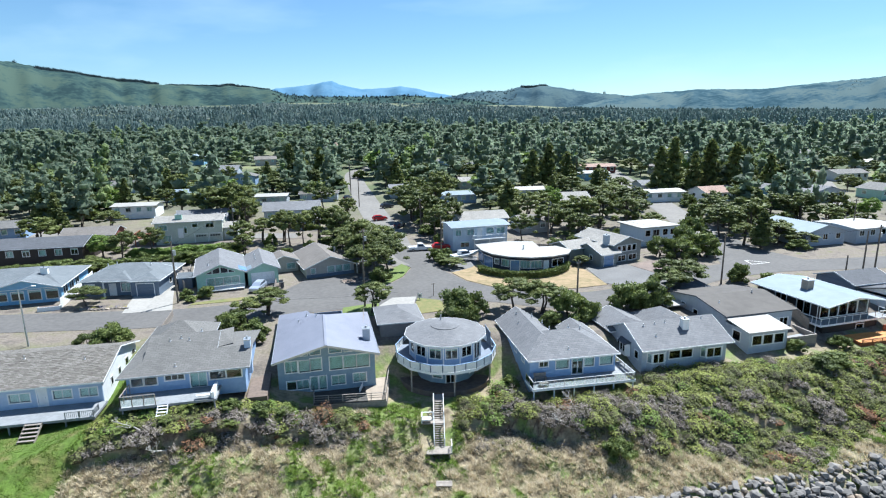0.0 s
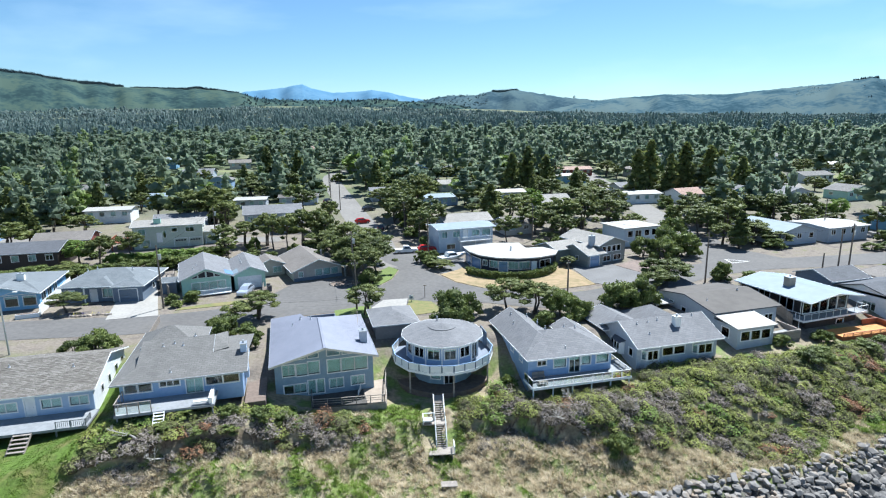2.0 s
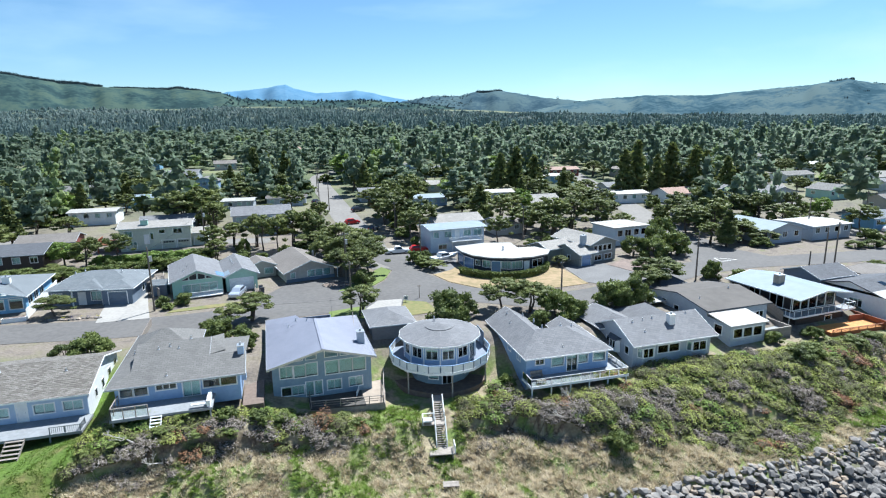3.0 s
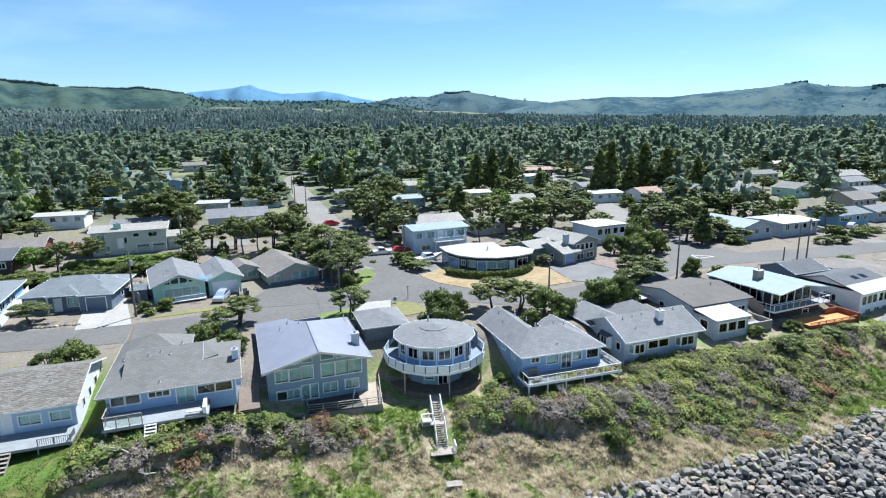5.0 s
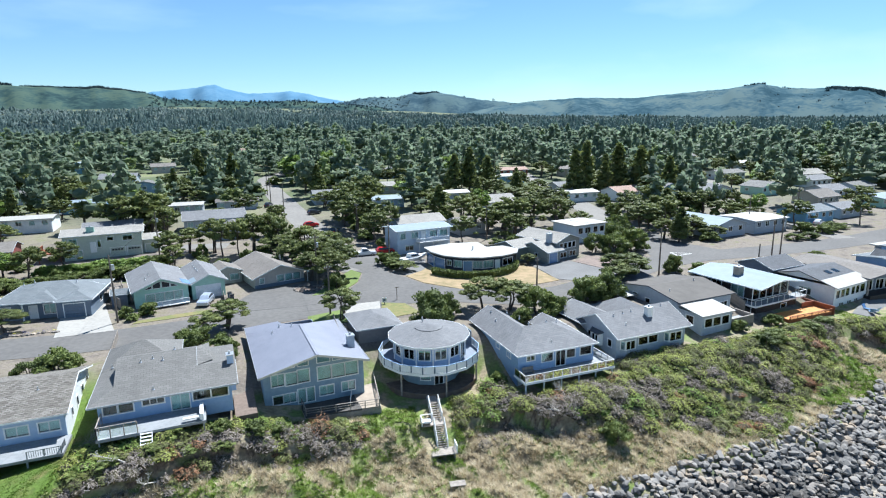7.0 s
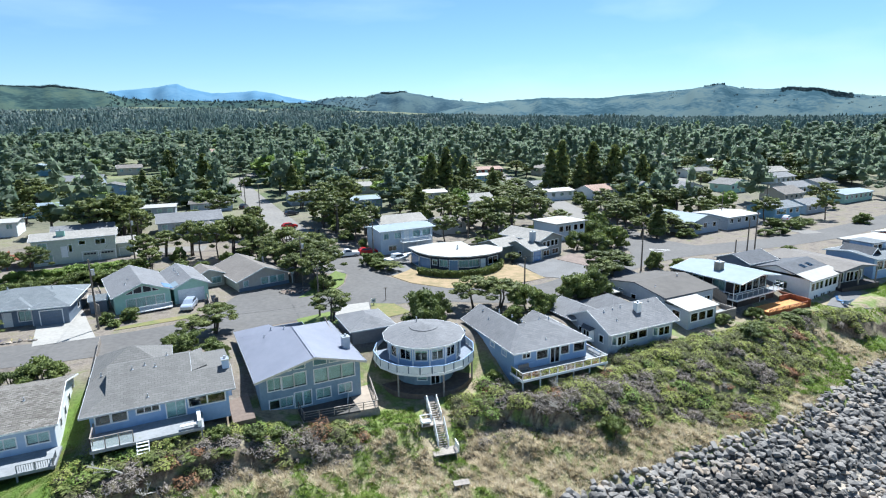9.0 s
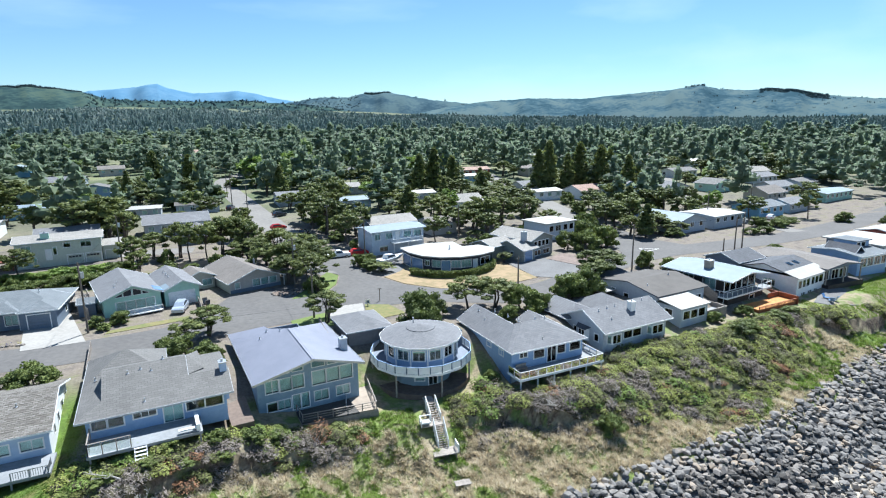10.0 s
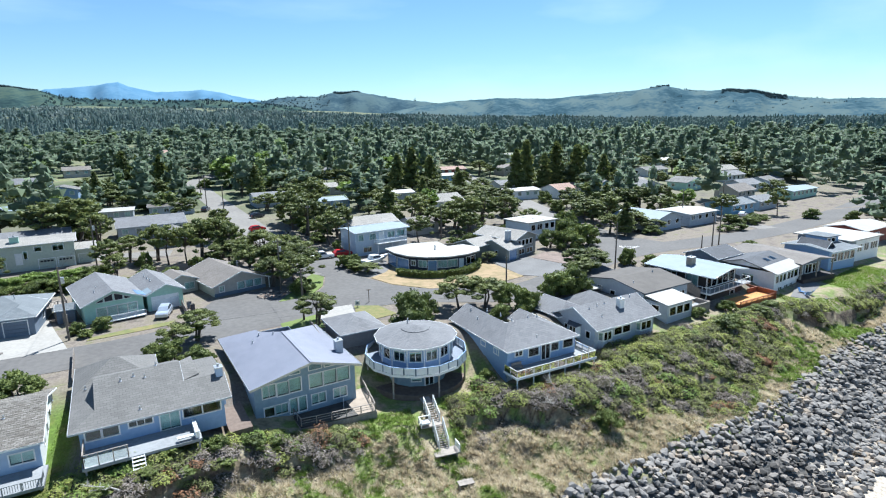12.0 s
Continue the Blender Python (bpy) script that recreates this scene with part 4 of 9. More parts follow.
# ---- front row of houses ----
def shake_roof_house():
    E = house(-37.75, 62.1, 0, 9.4, "low powder-blue beach house with a weathered wood shake roof")
    zf, ze = -1.35, 1.25
    # end wall whiter than the others, its sunlit side put into the colour
    walls4(E, -20, -0.45, 0.6, 12.4, zf - 0.6, ze, M["s_sky2"],
           front=[(17.2, 19.0, 1.35, 2.35, "b2"), (14.4, 16.3, 1.35, 2.35, "b2"), (12.8, 13.7, 0.65, 2.65, "d"), (9.9, 12.0, 1.35, 2.35, "b2"), (5, 8, 1.35, 2.35, "b2")],
           right=[(2.5, 3.1, 1.3, 2.2, "w1"), (5, 5.7, 1.3, 2.3, "w1"), (7.5, 8.5, 1.4, 2.5, "w1"), (10.0, 11.0, 1.5, 2.6, "w1")], end=M["s_white"])
    gable(E, -20.6, 0, 0, 13, ze, 3.1, M["shake"], wallmat=M["s_white"], over=0.45)
    # heavy courses of shakes
    rng = random.Random(3)
    for side in (0, 1):
        for i in range(21):
            v = i * 0.305
            z = ze + (3.1 - ze) * v / 6.5
            y = v if side == 0 else 13 - v
            bm = bmesh.new()
            x = -20.6
            while x < -0.02:
                w = min(rng.uniform(0.2, 0.5), -x)
                s = 0.3 if side == 0 else -0.3
                lift = rng.uniform(0.02, 0.045)
                a = [(x, y, z + lift), (x + w - 0.02, y, z + lift), (x + w - 0.02, y + s, z + 0.105), (x, y + s, z + 0.105)]
                top = [bm.verts.new(p) for p in a]
                low = [bm.verts.new((p[0], p[1], z - 0.02)) for p in a[:2]]
                bm.faces.new(top)
                bm.faces.new((low[0], low[1], top[1], top[0]))
                x += w
            bmesh.ops.recalc_face_normals(bm, faces=bm.faces)
            tagged(part("shake_course", bm, M["shake"], E), kind="stuff")
    vents(E, [(-3.4, 4.4, 2.5), (-10.3, 5.4, 2.8)])
    part("foundation", boxed(-19.9, -0.55, 0.7, 12.3, -3.6, zf - 0.605), M["concrete"], E)
    d = deck(E, -20, -0.1, -3.2, 0.55, -1.35, M["deck"], -3.2)
    railing(d, [(-3.0, -3.1), (-0.2, -3.1), (-0.2, -1.6)], -1.35, 0.75, M["deck"], "bars")
    steps(E, -6.9, -5.2, -3.2, -1.35, -5.4, -2.5, M["wood"], 5)
    return E


def dutch_gable_house():
    E = house(-35.0, 60.6, 0, 10.5, "pale blue beach house with broad grey roof and seaward deck")
    ze = 2.2
    walls4(E, 0.4, 13.2, 0.7, 11.9, -1.2, ze, M["s_blue"],
           front=[(0.5, 1.7, 2.05, 3.05, "w1"), (1.9, 3.2, 2.05, 3.05, "w1"), (4.1, 6.1, 2.4, 3.1, "w3"), (6.8, 8.5, 1.25, 3.2, "b2"), (8.9, 10.6, 2.0, 3.05, "w1"), (10.75, 12.4, 2.0, 3.05, "w1")],
           left=[(5, 6, 2, 3, "w1")], right=[(3, 4.5, 2, 3, "w1")])
    walls4(E, 0.4, 7.4, 12.0, 16.0, -1.0, ze, M["s_blue"])
    zt, zc, zg = 4.6, 3.5, 3.0
    A, B, C, Q = (-0.4, 0, ze), (13.9, 0, ze), (13.9, 3.7, zc), (9.9, 3.7, zc)
    ridge_a, ridge_b = (1.8, 6.8, zt), (9.9, 6.8, zt)
    g0, g1, L = (1.8, 2.3, zg), (1.8, 11.3, zg), (-0.4, 13.6, ze)
    slab_roof(E, [(A, B, C, Q, ridge_b, ridge_a, g0), (A, g0, g1, L), (ridge_a, ridge_b, (9.9, 13.6, ze), L, g1)], M["sh_light"])
    slab_roof(E, [(Q, C, (13.9, 12.4, ze), (9.9, 12.4, ze))], M["sh_light"], 0.14, "rear_roof")
    slab_roof(E, [(ridge_b, (9.9, 3.75, zc + 0.03), (11.5, 4.9, 3.5), (11.2, 8.4, 4.3))], M["sh_light"], 0.16, "wing_roof")
    fascia(E, [L, A, B, C], M["trim_grey"], 0.18)
    fascia(E, [Q, ridge_b], M["trim_grey"], 0.16)
    for name, tri, dx in (("gablet", [(g0[0] + 0.12, g0[1], zg), (g0[0] + 0.12, 6.8, zt - 0.04), (g0[0] + 0.12, g1[1], zg)], 0.1), ("gable_wall", [(13.1, 0.7, ze - 0.02), (13.1, 3.7, zc - 0.12), (13.1, 7.2, ze - 0.02)], 0.1)):
        bm = bmesh.new()
        va, vb = [bm.verts.new(q) for q in tri], [bm.verts.new((q[0] + dx, q[1], q[2])) for q in tri]
        bm.faces.new(va)
        bm.faces.new(vb[::-1])
        for k in range(3):
            bm.faces.new((va[k], vb[k], vb[(k + 1) % 3], va[(k + 1) % 3]))
        bmesh.ops.recalc_face_normals(bm, faces=bm.faces)
        # gablet siding darker than the walls, the shade of that side in its colour
        part(name, bm, M["s_slate"] if name == "gablet" else M["s_blue"], E)
    gable(E, -0.42, 8.0, 8.6, 17.0, ze - 0.01, 4.3, M["sh_light"], h0=3.9, h1=3.9, trim=M["trim_grey"])
    chimney(E, 13.35, 3.6, 0, 4.25, 0.7, 0.9, M["s_sky2"])
    vents(E, [(4.2, 5.6, 4.15), (5.4, 5.9, 4.26), (6.4, 5.4, 4.1), (5.6, 1.2, 2.6), (7.6, 6.9, 4.6), (0.9, 8.8, 2.8)])
    d = deck(E, 0.6, 10.4, -2.8, 0.68, 0.0, M["deck"], -2.2)
    railing(d, [(4.2, -2.7), (0.7, -2.7), (0.7, 0.5)], 0.0, 1.25, M["wood"], M["screen"], gap=1.2)
    bench = part("bench", boxed(8.3, 10.2, -2.6, -2.2, 0.3, 0.42), M["white"], d)
    part("bench_back", boxed(9.9, 10.25, -2.7, 0.0, 0.05, 0.75), M["white"], d)
    steps(E, 4.4, 5.5, -2.8, 0.0, -4.0, -0.9, M["white"], 4)
    part("patio", boxed(13.3, 15.6, -0.6, 6.5, -2.6, -1.42), M["soilpatio"], E)
    return E


def metal_roof_house():
    E = house(-19.6, 65.6, 0, 11.4, "two-storey grey-green wooden house with pale metal roof and tall windows")
    ze, zr, um = 1.25, 3.65, 6.6
    W, D = 13.2, 16.7
    zb = -3.1
    # roof: prowed gable to the sea, hipped inland
    A, B, P = (0, 0, ze), (W, 0, ze), (um, -1.6, zr)
    R = (um, 10.0, zr)
    C, Dd = (W, D, ze), (0, D, ze)
    sl = (zr - ze) / um
    slab_roof(E, [(A, P, R, (4.7, 13.2, ze + 4.7 * sl), (4.3, 14.9, ze + 4.3 * sl), (0, 18.6, ze)), (P, B, C, R)], M["metal_roof"], 0.2)
    slab_roof(E, [(R, C, (0.3, D, ze - 0.3))], M["metal_roof"], 0.2, "rear_roof")
    slope = sl
    fascia(E, [(0, 18.6, ze), A, P, B, C], M["steel"], 0.26)
    # standing seams
    for i in range(1, 40):
        v = i * 0.42
        if v > D - 0.3:
            break
        t = min(1.0, (D - v) / 6.6) if v > 10 else 1.0
        y0 = v
        bm = bmesh.new()
        beam(bm, (0.02, y0, ze + 0.02), (um * t, y0, ze + slope * um * t + 0.0), 0.02, 0.007)
        part("roof_seam", bm, M["metal_roof"], E)
        bm = bmesh.new()
        beam(bm, (W - 0.02, y0, ze + 0.02), (W - (W - um) * t, y0, ze + (zr - ze) * t + 0.0), 0.02, 0.007)
        part("roof_seam", bm, M["metal_roof"], E)
    bm = bmesh.new()
    beam(bm, (um, -1.55, zr + 0.02), (um, 10, zr + 0.02), 0.3, 0.06)
    part("ridge_cap", bm, M["metal_roof"], E)
    # upper storey with the tall glazing, lower storey set below it
    wall(E, (0.6, 0.9), (12.6, 0.9), -1.2, 1.35, M["s_grey"],
         [(0.95, 2.35, 0.75, 2.2, "b2"), (2.6, 3.85, 0.65, 2.15, "b1"), (4.0, 5.3, 0.7, 2.3, "b1"), (6.35, 7.9, 0.55, 2.25, "b1"), (8.1, 9.6, 0.55, 2.25, "b1"), (9.75, 11.25, 0.55, 2.25, "b1")])
    wall(E, (0.6, 0.9), (12.6, 0.9), zb - 0.6, -1.202, M["s_grey"],
         [(1.0, 2.1, 0.95, 2.05, "w1"), (2.2, 3.6, 0.95, 2.05, "b2"), (3.9, 4.75, 0.6, 2.35, "b1"), (4.95, 5.8, 0.6, 2.35, "b1"), (6.5, 8.15, 1.0, 2.2, "b2"), (9.2, 10.8, 1.05, 2.2, "b2")])
    # battens over the joints of the boarding
    batten = None
    for k in range(47):
        u = 0.72 + k * 0.256
        z0, z1 = zb - 0.6, -1.25
        if any(a - 0.1 < u - 0.6 < b + 0.1 for a, b in ((1.0, 2.1), (2.2, 3.6), (3.9, 4.75), (4.95, 5.8), (6.5, 8.15), (9.2, 10.8))):
            z0 = -1.4
        if batten is None:
            batten = boxed(-0.02, 0.02, -0.02, 0.0, 0, 1)
            o = part("batten", batten, M["s_grey"], E)
            batten = o.data
        else:
            o = part("batten", batten, None, E)
        o.matrix_local = pose(u, 0.9, z0) @ Matrix.Diagonal((1, 1, z1 - z0, 1))
    # gable above, with four slanting lights
    bm = bmesh.new()
    f0 = [(0.6, 1.35), (12.6, 1.35), (12.6, ze + 0.2), (um, zr - 0.2), (0.6, ze + 0.15)]
    a = [bm.verts.new((u, 0.9, z)) for u, z in f0]
    b = [bm.verts.new((u, 1.06, z)) for u, z in f0]
    bm.faces.new(a)
    bm.faces.new(b[::-1])
    for i in range(5):
        bm.faces.new((a[i], b[i], b[(i + 1) % 5], a[(i + 1) % 5]))
    bmesh.ops.recalc_face_normals(bm, faces=bm.faces)
    part("gable_wall", bm, M["s_grey"], E)
    for q in (((3.1, 1.6), (4.3, 1.6), (4.3, 2.35), (3.1, 1.95)), ((4.6, 1.6), (5.9, 1.6), (5.9, 2.9), (4.6, 2.45)), ((6.9, 1.6), (8.5, 1.6), (8.5, 2.75), (6.9, 3.25)), ((8.8, 1.6), (10.6, 1.6), (10.6, 2.0), (8.8, 2.6))):
        bm = bmesh.new()
        for (u, z), (u2, z2) in zip(q, q[1:] + q[:1]):
            beam(bm, (u, 0.86, z), (u2, 0.86, z2), 0.08, 0.08)
        w = part("window", bm, M["white"], E)
        bm = bmesh.new()
        bm.faces.new([bm.verts.new((u, 0.878, z)) for u, z in q])
        bm.faces.new([bm.verts.new((u, 0.874, z)) for u, z in q][::-1])
        part("pane", bm, M["glass"], w)
    wall(E, (12.6, 1.06), (12.6, D - 0.6), zb, ze, M["s_grey"], [(2, 3.2, 2.6, 3.7, "b1")])
    wall(E, (12.6, D - 0.6), (0.6, D - 0.6), -1.5, ze, M["s_grey"])
    wall(E, (0.6, D - 0.6), (0.6, 1.06), -4.5, ze, M["s_grey"], [(9, 10.2, 4.0, 5.2, "w1")])
    chimney(E, 11.9, 4.2, -1, 3.2, 0.9, 0.9, M["s_light"])
    vents(E, [(4.2, 12.6, 2.85), (3.1, 11.4, 2.4), (5.6, 10.7, 3.3)])
    # concrete patio on a low retaining wall, in two levels of railing
    zp = -3.42
    pat = [(4.7, -2.1), (13.4, -3.3), (15.1, 5.4), (12.7, 7.0), (12.7, 1.0), (4.7, 1.0)]
    # seaward part of the patio darker up to x 11.2, tan beyond
    for name, poly, mat in (("deck", [(4.7, -2.1), (11.2, -3.0), (11.2, 1.0), (4.7, 1.0)], "darkpatio"), ("patio", [(11.2, -3.0), (13.4, -3.3), (15.1, 5.4), (12.7, 7.0), (12.7, 1.0), (11.2, 1.0)], "patio")):
        bm = bmesh.new()
        prism(bm, poly, zp - 0.2, zp)
        part(name, bm, M[mat], E)
    bm = bmesh.new()
    prism(bm, [(x + (0.06 if x > 9 else -0.06), y - 0.06) for x, y in pat], -6.6, zp - 0.203)
    part("patio_wall", bm, M["wood"], E)
    railing(E, [(4.8, 0.8), (4.8, -2.0), (13.3, -3.2), (15.0, 5.3)], zp, 0.9, M["wood"], None, gap=1.6)
    for (xa, ya), (xb, yb) in (((4.8, -2.0), (13.3, -3.2)), ((13.3, -3.2), (15.0, 5.3))):
        for hh in (0.3, 0.6):
            bm = bmesh.new()
            beam(bm, (xa, ya, zp + hh), (xb, yb, zp + hh), 0.03, 0.05)
            part("rail", bm, M["wood"], E)
    # roof deck parapet inland
    for q in ((5.2, 9.4, D + 0.6, D + 0.7), (9.3, 9.4, D - 2, D + 0.6)):
        part("parapet", boxed(*q, 0.2, 1.55), M["s_slate"], E)
    return E


def round_house():
    E = house(1.75, 73.3, 0, 8, "round blue beach house with faceted grey roof and ring-shaped deck")
    N, zr0 = 14, 2.05
    ang = [radians(-90 + 360 / N * (i + 0.5)) for i in range(N)]
    rim = [(5.55 * math.cos(a), 5.55 * math.sin(a), zr0) for a in ang]
    cap = [(1.9 * math.cos(a), 1.9 * math.sin(a), 2.98) for a in ang]
    slab_roof(E, [(rim[i], rim[(i + 1) % N], cap[(i + 1) % N], cap[i]) for i in range(N)], M["sh_grey"], 0.18)
    cap2 = [(1.95 * math.cos(a), 1.95 * math.sin(a), 3.04) for a in ang]
    slab_roof(E, [(cap2[i], cap2[(i + 1) % N], (0, 0, 3.42)) for i in range(N)], M["sh_grey"], 0.08, "roof_cap")
    fascia(E, rim + rim[:1], M["white"], 0.2)
    bm = bmesh.new()
    tube(bm, (-0.3, 1.8, 3.0), (-0.3, 1.8, 3.8), 0.1, 0.1)
    part("flue", bm, M["steel"], E)
    wp = [(4.85 * math.cos(a), 4.85 * math.sin(a)) for a in ang]
    for i in range(N):
        p, q = wp[i], wp[(i + 1) % N]
        side = 2.16
        k = (i + 1) % N
        ops = []
        if k in (0, 13, 12, 1):
            ops = [(0.35, 1.8, 1.0, 2.25, "w2")]
        elif k in (2,):
            ops = [(0.3, 1.85, 0.1, 2.3, "w2")]
        elif k in (3, 4, 11, 10):
            ops = [(0.45, 1.7, 0.9, 2.2, "w1")]
        wall(E, p, q, -0.85, zr0, M["s_blue"], ops, 0.14)
        f = 4.0 / 4.85
        wall(E, (p[0] * f, p[1] * f), (q[0] * f, q[1] * f), -3.7, -1.06, M["s_grey"], [(0.3, 1.45, 0.1, 2.0, "w2")] if k == 0 else ([(0.3, 1.45, 0.8, 1.8, "b1")] if k in (13, 2) else ()), 0.14)
        b = bmesh.new()
        c, s = p
        box(b, c - 0.08, c + 0.08, s - 0.08, s + 0.08, -0.85, zr0 - 0.05)
        part("corner_board", b, M["white"], E)
    # deck ring over the front and sides
    lo, hi = -6, 6
    da = [radians(-90 + 360 / N * i) for i in range(lo, hi + 1)]
    outer = [(6.8 * math.cos(a), 6.8 * math.sin(a)) for a in da]
    inner = [(4.7 * math.cos(a), 4.7 * math.sin(a)) for a in da]
    bm = bmesh.new()
    prism(bm, outer + inner[::-1], -1.05, -0.88)
    d = part("deck", bm, M["deckblue"], E)
    for i, (p, q) in enumerate(zip(outer, outer[1:])):
        bm = bmesh.new()
        beam(bm, (p[0], p[1], -1.0), (q[0], q[1], -1.0), 0.08, 0.34)
        part("edge_board", bm, M["white"], d)
    railing(d, outer, -0.88, 1.0, M["s_slate"], M["s_white"], M["s_blue"], gap=1.55)
    pm = None
    for i, p in enumerate(outer):
        if i % 2:
            continue
        if pm is None:
            pm = part("deck_post", boxed(-0.09, 0.09, -0.09, 0.09, -4.2, -1.05), M["wood"], d)
            o = pm
        else:
            o = part("deck_post", pm.data, None, d)
        o.location = (p[0] * 0.97, p[1] * 0.97, 0)
    bm = bmesh.new()
    prism(bm, [(4.8 * math.cos(a), 4.8 * math.sin(a)) for a in ang], -1.05, -0.9)
    part("floor", bm, M["wood"], E)
    # dark side screen
    part("screen_wall", boxed(6.3, 6.4, 0.4, 3.4, -0.88, 1.3), M["s_slate"], d)
    # patio under the deck, its brown kept dark to deepen the shade there
    bm = bmesh.new()
    pp = [(6.5 * math.cos(a), 6.5 * math.sin(a)) for a in (radians(10 * k) for k in range(36))]
    prism(bm, pp, -4.6, -3.62)
    part("patio", bm, M["soilpatio"], E, "round patio under the deck, dark brown for its shade")
    return E


def beach_stairs():
    E = new("beach_stairs")
    E.matrix_world = pose(0.55, 0, 0, 0, 0, 0)
    tagged(E, "white-railed wooden beach stairs down the bluff", "stairs")
    x0, x1 = -0.6, 0.6

    def flight(y0, z0, y1, z1, n):
        steps(E, x0, x1, y0, z0, y1, z1, M["wood"], n)
        for x in (x0, x1):
            bm = bmesh.new()
            beam(bm, (x, y0, z0 + 0.9), (x, y1, z1 + 0.9), 0.08, 0.1)
            part("handrail", bm, M["white"], E)
            k = 4
            for i in range(k + 1):
                y, z = y0 + (y1 - y0) * i / k, z0 + (z1 - z0) * i / k
                part("post", boxed(x - 0.05, x + 0.05, y - 0.05, y + 0.05, z - 0.9, z + 0.92), M["white"], E)

    part("landing", boxed(x0, x1, 64.8, 66.4, -3.72, -3.6), M["wood"], E)
    flight(64.8, -3.6, 62.4, -4.75, 8)
    part("landing", boxed(-2.0, x1, 61.4, 62.4, -4.87, -4.75), M["wood"], E)
    part("bench", boxed(-2.0, -0.9, 61.5, 62.3, -4.5, -4.3), M["white"], E)
    railing(E, [(-0.7, 62.4), (-2.0, 62.4), (-2.0, 61.4)], -4.75, 0.9, M["white"], None, gap=1.2)
    flight(61.4, -4.75, 59.4, -6.5, 10)
    part("landing", boxed(-1.5, 1.4, 57.9, 59.4, -6.62, -6.5), M["wood"], E)
    for x in (-1.2, 1.1):
        for y in (58.1, 59.2):
            part("post", boxed(x - 0.07, x + 0.07, y - 0.07, y + 0.07, -8.6, -6.62), M["wood"], E)
    railing(E, [(1.35, 59.3), (1.35, 57.95)], -6.5, 0.9, M["white"], "bars", gap=1.2)
    b = new("plank_bench")
    b.matrix_world = pose(0.9, 53.6, gz(0.9, 53.6), 0, 0, -2)
    tagged(b, "weathered plank bench on the grassy slope", "bench")
    part("seat", boxed(-0.85, 0.85, -0.3, 0.3, 0.5, 0.58), M["wood"], b)
    part("seat", boxed(-0.85, 0.85, 0.32, 0.62, 0.5, 0.58), M["wood"], b)
    for x in (-0.7, 0.7):
        part("leg", boxed(x - 0.06, x + 0.06, -0.15, 0.5, -0.5, 0.5), M["wood"], b)


def small_garage():
    E = new("garage")
    E.matrix_world = pose(-7.7, 76.7, 0, 0, 0, 10)
    tagged(E, "small grey garage with a hipped shingle roof", "garage")
    walls4(E, 0.45, 6.3, 0.5, 7.6, -1.0, 1.95, M["s_ash"], right=[(1, 2, 1.0, 2.9, "d")], back=[(1.2, 4.6, 0.6, 2.8, "g")])
    gable(E, 0, 6.8, 0, 8.1, 1.95, 3.1, M["sh_grey"], axis="y", h0=3.4, h1=3.0, trim=M["trim_grey"])
    return E


